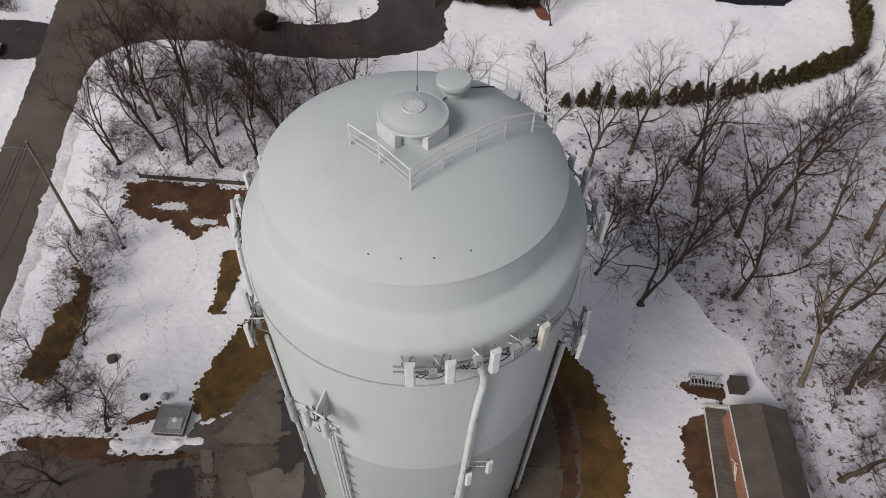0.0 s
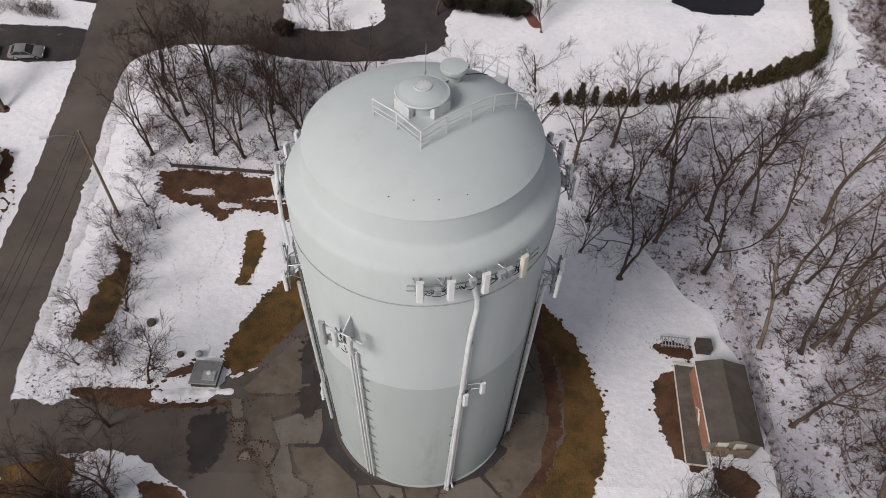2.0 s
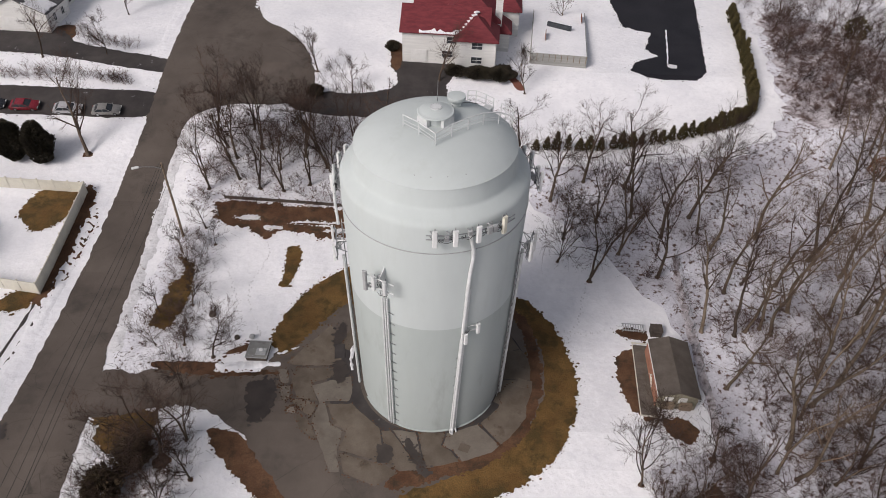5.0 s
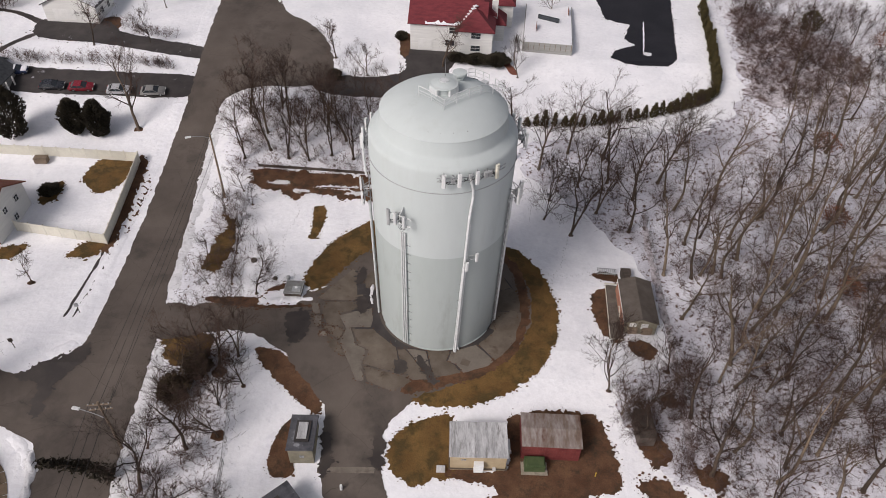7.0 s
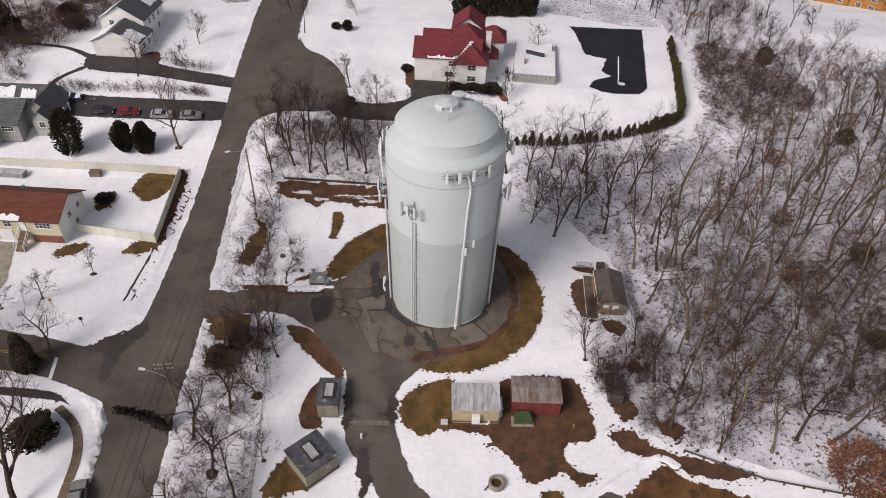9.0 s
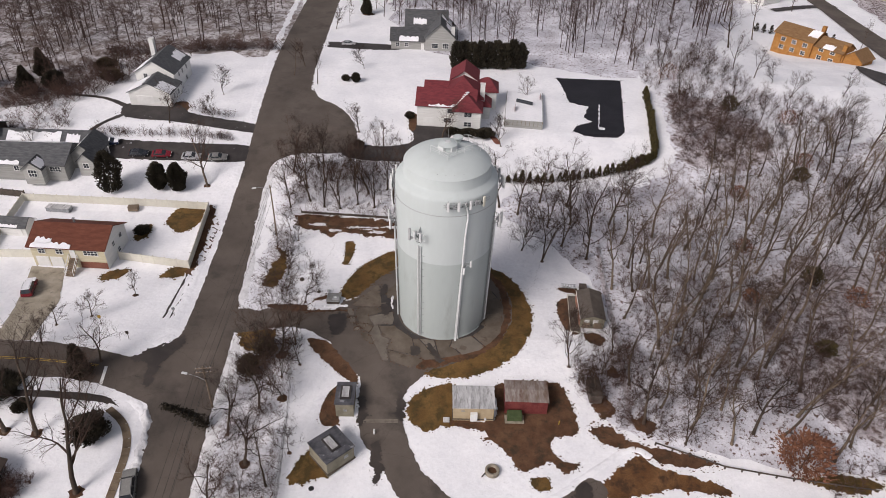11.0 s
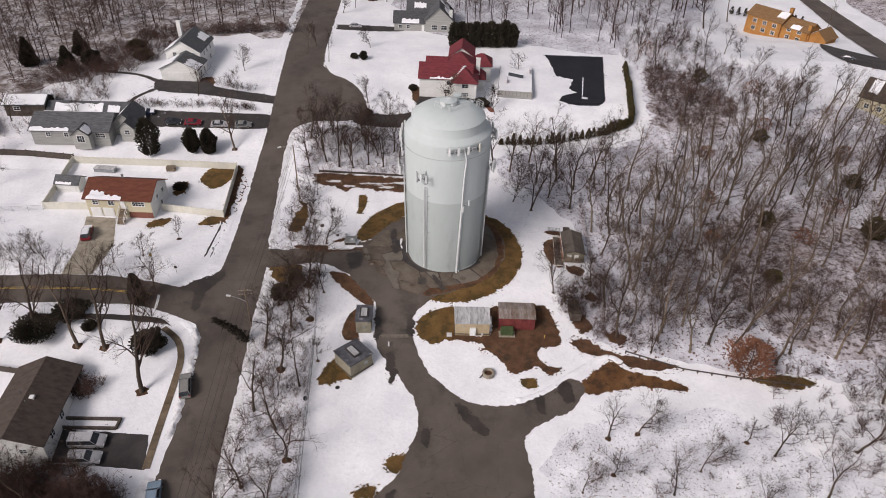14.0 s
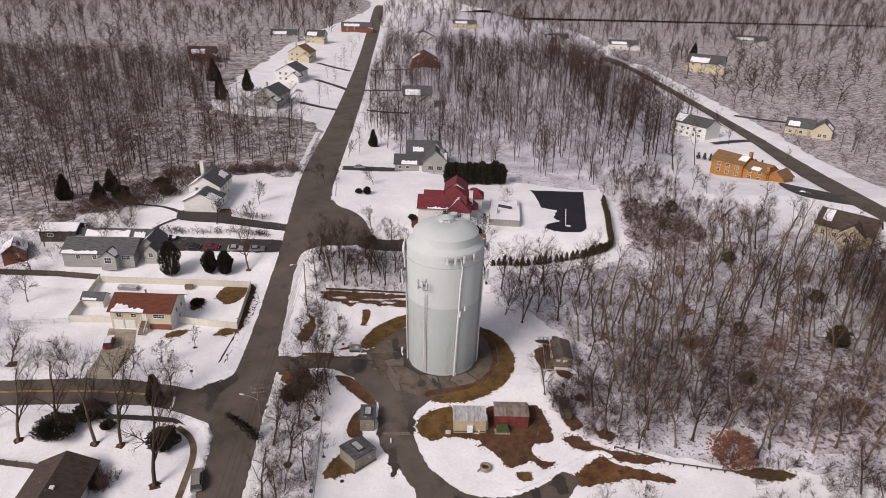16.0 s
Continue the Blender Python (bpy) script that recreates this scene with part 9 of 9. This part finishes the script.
def evergreen(first, name, label, x, y, h, shape, n, size, material, seed, stem=0.12, group="", category="evergreen tree"):
    """first: a tree to copy, or None."""
    m = pose(x, y, 0, rz=(seed * 67) % 360)
    if first is not None:
        t = copy_thing(first, m)
    else:
        t = thing(name, label, category, m, group)
        shared("crown", raw("crown", *leafy(seed, shape, n, size), material), t)
        bm = bmesh.new()
        tube(bm, [(0, 0, -0.1), (0.02, 0, h * 0.5), (0, 0.02, h * 0.9)], stem, 7, stem * 0.3)
        part("trunk", bm, BARK, t)
    return t


cone = lambda h, r: (lambda t: (r * (1 - t) ** 0.8 * (0.55 + 0.45 * min(1, t * 6)), h * (0.03 + 0.97 * t)))  # noqa: E731
egg = lambda h, r: (lambda t: (r * math.sin(math.pi * (0.12 + 0.85 * t)) ** 0.7, h * (0.04 + 0.95 * t)))  # noqa: E731
HEDGE = smooth_line([(13.4, 48.6), (25.0, 49.2), (34.9, 52.2), (43.6, 56.2), (50.1, 60.2), (53.4, 65.4), (55.4, 76), (57.2, 86), (60.4, 108)], 0.25)
first, gone, step = [None] * 4, 0.0, 0
hedge_rnd = random.Random(9)
last = HEDGE[0]
for q in HEDGE:
    gap = 1.6 if q.x < 44 and q.y < 58 else 0.95
    if (q - last).length < gap:
        continue
    last = q
    k = step % 4
    t = evergreen(first[k], "arborvitae", "narrow brownish arborvitae in a long hedge row", q.x + hedge_rnd.uniform(-0.2, 0.2), q.y + hedge_rnd.uniform(-0.2, 0.2), 2.4, cone(2.5 + 0.2 * k, 0.85), 260, 0.22, OLIVE, 500 + step, 0.08, "hedge row", "hedge")
    first[k] = first[k] or t
    s = hedge_rnd.uniform(0.8, 1.2)
    t.scale = (s * hedge_rnd.uniform(0.9, 1.15), s, s * hedge_rnd.uniform(0.85, 1.15))
    step += 1
for x, y, h, r, sh, sd in ((-74.0, 38.6, 10.0, 2.7, egg, 601), (-64.0, 40.4, 6.6, 1.9, egg, 602), (-59.6, 40.0, 6.8, 1.9, egg, 603)):
    evergreen(None, "juniper", "dark upright juniper in a snowy yard", x, y, h, sh(h, r), 3000, 0.28, EVERGREEN, sd, 0.16, "junipers")
for x, y, h, r, lab, sd in ((-71.0, -28.0, 3.4, 3.6, "broad dark evergreen shrub in the snow", 611), (-50.2, -31.0, 3.8, 2.6, "ragged dark evergreen shrub", 612), (-67.6, -22.0, 1.6, 3.0, "low clipped dark hedge bush", 613), (-56.4, -18.8, 6.5, 1.6, "thin dark pine beside the side street", 614), (-62.6, -26, 1.2, 1.2, "small dark shrub in the snow", 615),
                            (-21.6, 64.8, 1.8, 1.3, "small dark bush beside a drive", 616), (-28.6, -12.6, 3.4, 1.7, "dry thicket overgrown with brown ivy", 617), (-61, -61.5, 2.6, 2.8, "dry thicket overgrown with brown ivy", 691), (-55, -63.5, 2.4, 2.6, "dry thicket overgrown with brown ivy", 692), (-99, 104, 3.2, 3.0, "dry thicket overgrown with brown ivy", 705), (-104, 112, 3.6, 3.2, "dry thicket overgrown with brown ivy", 706), (-112, 96, 5.4, 2.6, "dark ragged evergreen at the wood's edge", 707), (-120, 106, 8, 2.8, "dark pine in the woods", 708), (-132, 96, 9, 3, "dark pine in the woods", 709), (-66, -64, 2.6, 2.8, "dry thicket overgrown with brown ivy", 693), (-49, -65, 2.2, 2.2, "dry thicket overgrown with brown ivy", 694), (-30.4, -16.6, 3.2, 1.8, "dry thicket overgrown with brown ivy", 618), (-27.2, 108.6, 2.8, 1.2, "small dark evergreen in a white lawn", 619),
                            (-30.4, 109.6, 1.6, 1.2, "small dark shrub in a white lawn", 620), (6.6, 74.4, 1.6, 2.4, "clipped dark bush beside a house wall", 621), (10.6, 74.0, 1.8, 2.4, "clipped dark bush beside a house wall", 622), (2.6, 75, 1.4, 2.0, "clipped dark bush beside a house wall", 623), (-9.6, 84, 1.6, 1.2, "clipped dark bush beside a house wall", 624),
                            (82, 96, 4.4, 2.4, "olive evergreen bush on the slope", 625), (112, 0, 6.0, 3.0, "olive pine among bare trees", 626), (72, 12, 3.6, 2.0, "olive pine among bare trees", 697), (94, 8, 5.0, 2.4, "olive pine among bare trees", 698), (66, -8, 2.6, 1.8, "olive evergreen bush on the slope", 699), (86, 54, 3.6, 2.0, "olive evergreen bush on the slope", 627), (100, 30, 3.6, 2.0, "olive pine among bare trees", 628), (-61.5, 22, 1.6, 1.4, "round dark shrub by a white gable", 629),
                            (-30.8, 176, 7.4, 2.2, "dark pointed spruce on a front lawn", 630), (218, 470, 17, 5.4, "tall dark spruce beside a far house", 631), (-128, 270, 17, 4.2, "tall dark pine in the woods", 632), (-150, 330, 15, 5.0, "tall dark pine in the woods", 633), (-120, 300, 13, 4.0, "dark pine in the woods", 634), (-230, 140, 13, 4.0, "dark pine in the woods", 635),
                            (-118, 92, 8, 3, "dark pine in the woods", 636), (-176, 120, 11, 3.4, "dark pine in the woods", 637)):
    tall = h > 6
    evergreen(None, "evergreen", lab, x, y, h, (cone if tall else egg)(h, r), 700 if "olive" in lab else 3600 if tall or r > 2.2 else 1500, 0.24 if h < 5 else 0.42, IVY if "ivy" in lab else OLIVE if "olive" in lab else EVERGREEN, sd, 0.16, category="shrub" if h < 5 else "evergreen tree")
for k in range(9):
    evergreen(None, "hemlock", "dark hemlock in a dense garden screen", 3.4 + 2.55 * k, 122.6 + 0.5 * math.sin(2 * k) + 0.2 * k, 8, egg(8.6 + 0.6 * math.sin(3 * k), 2.0), 900, 0.55, EVERGREEN, 640 + k, 0.2, "hemlock screen")
for k in range(11):
    evergreen(None, "small_spruce", "small dark spruce in a garden row", 117 + 2.4 * k, 168 - 1.1 * k, 3, cone(3.2, 1.0), 120, 0.3, EVERGREEN, 660 + k, 0.1, "spruce row")
for x, y, h, r, sd in ((78, 6, 3.2, 2.2, 687), (62, 22, 2.8, 1.8, 688), (104, 44, 4.2, 2.6, 689), (84, -18, 3.0, 2.2, 690), (58, 6, 2.2, 1.6, 695), (90, 62, 3.4, 2.2, 696), (52.0, -33.2, 6.5, 3.4, 680), (96, 88, 4, 2.6, 681), (90, 18, 3.6, 2.6, 682), (-24.2, -63.4, 2, 1.6, 683), (68, 44, 3.4, 2.0, 684), (20, 128, 3, 2.4, 685), (70, 119, 5, 3.2, 686)):
    t = thing("beech", "small tree holding rusty brown winter leaves", "tree", pose(x, y, 0))
    shared("crown", raw("crown", *leafy(sd, egg(h, r * 1.15), 1500 if h > 6 else 420, 0.26 if h > 6 else 0.18), RUST_TWIG), t)
    bm = bmesh.new()
    tube(bm, [(0, 0, -0.1), (0.1, 0, h * 0.5), (0, 0.1, h * 0.9)], 0.12, 7, 0.03)
    part("trunk", bm, BARK, t)

settle()
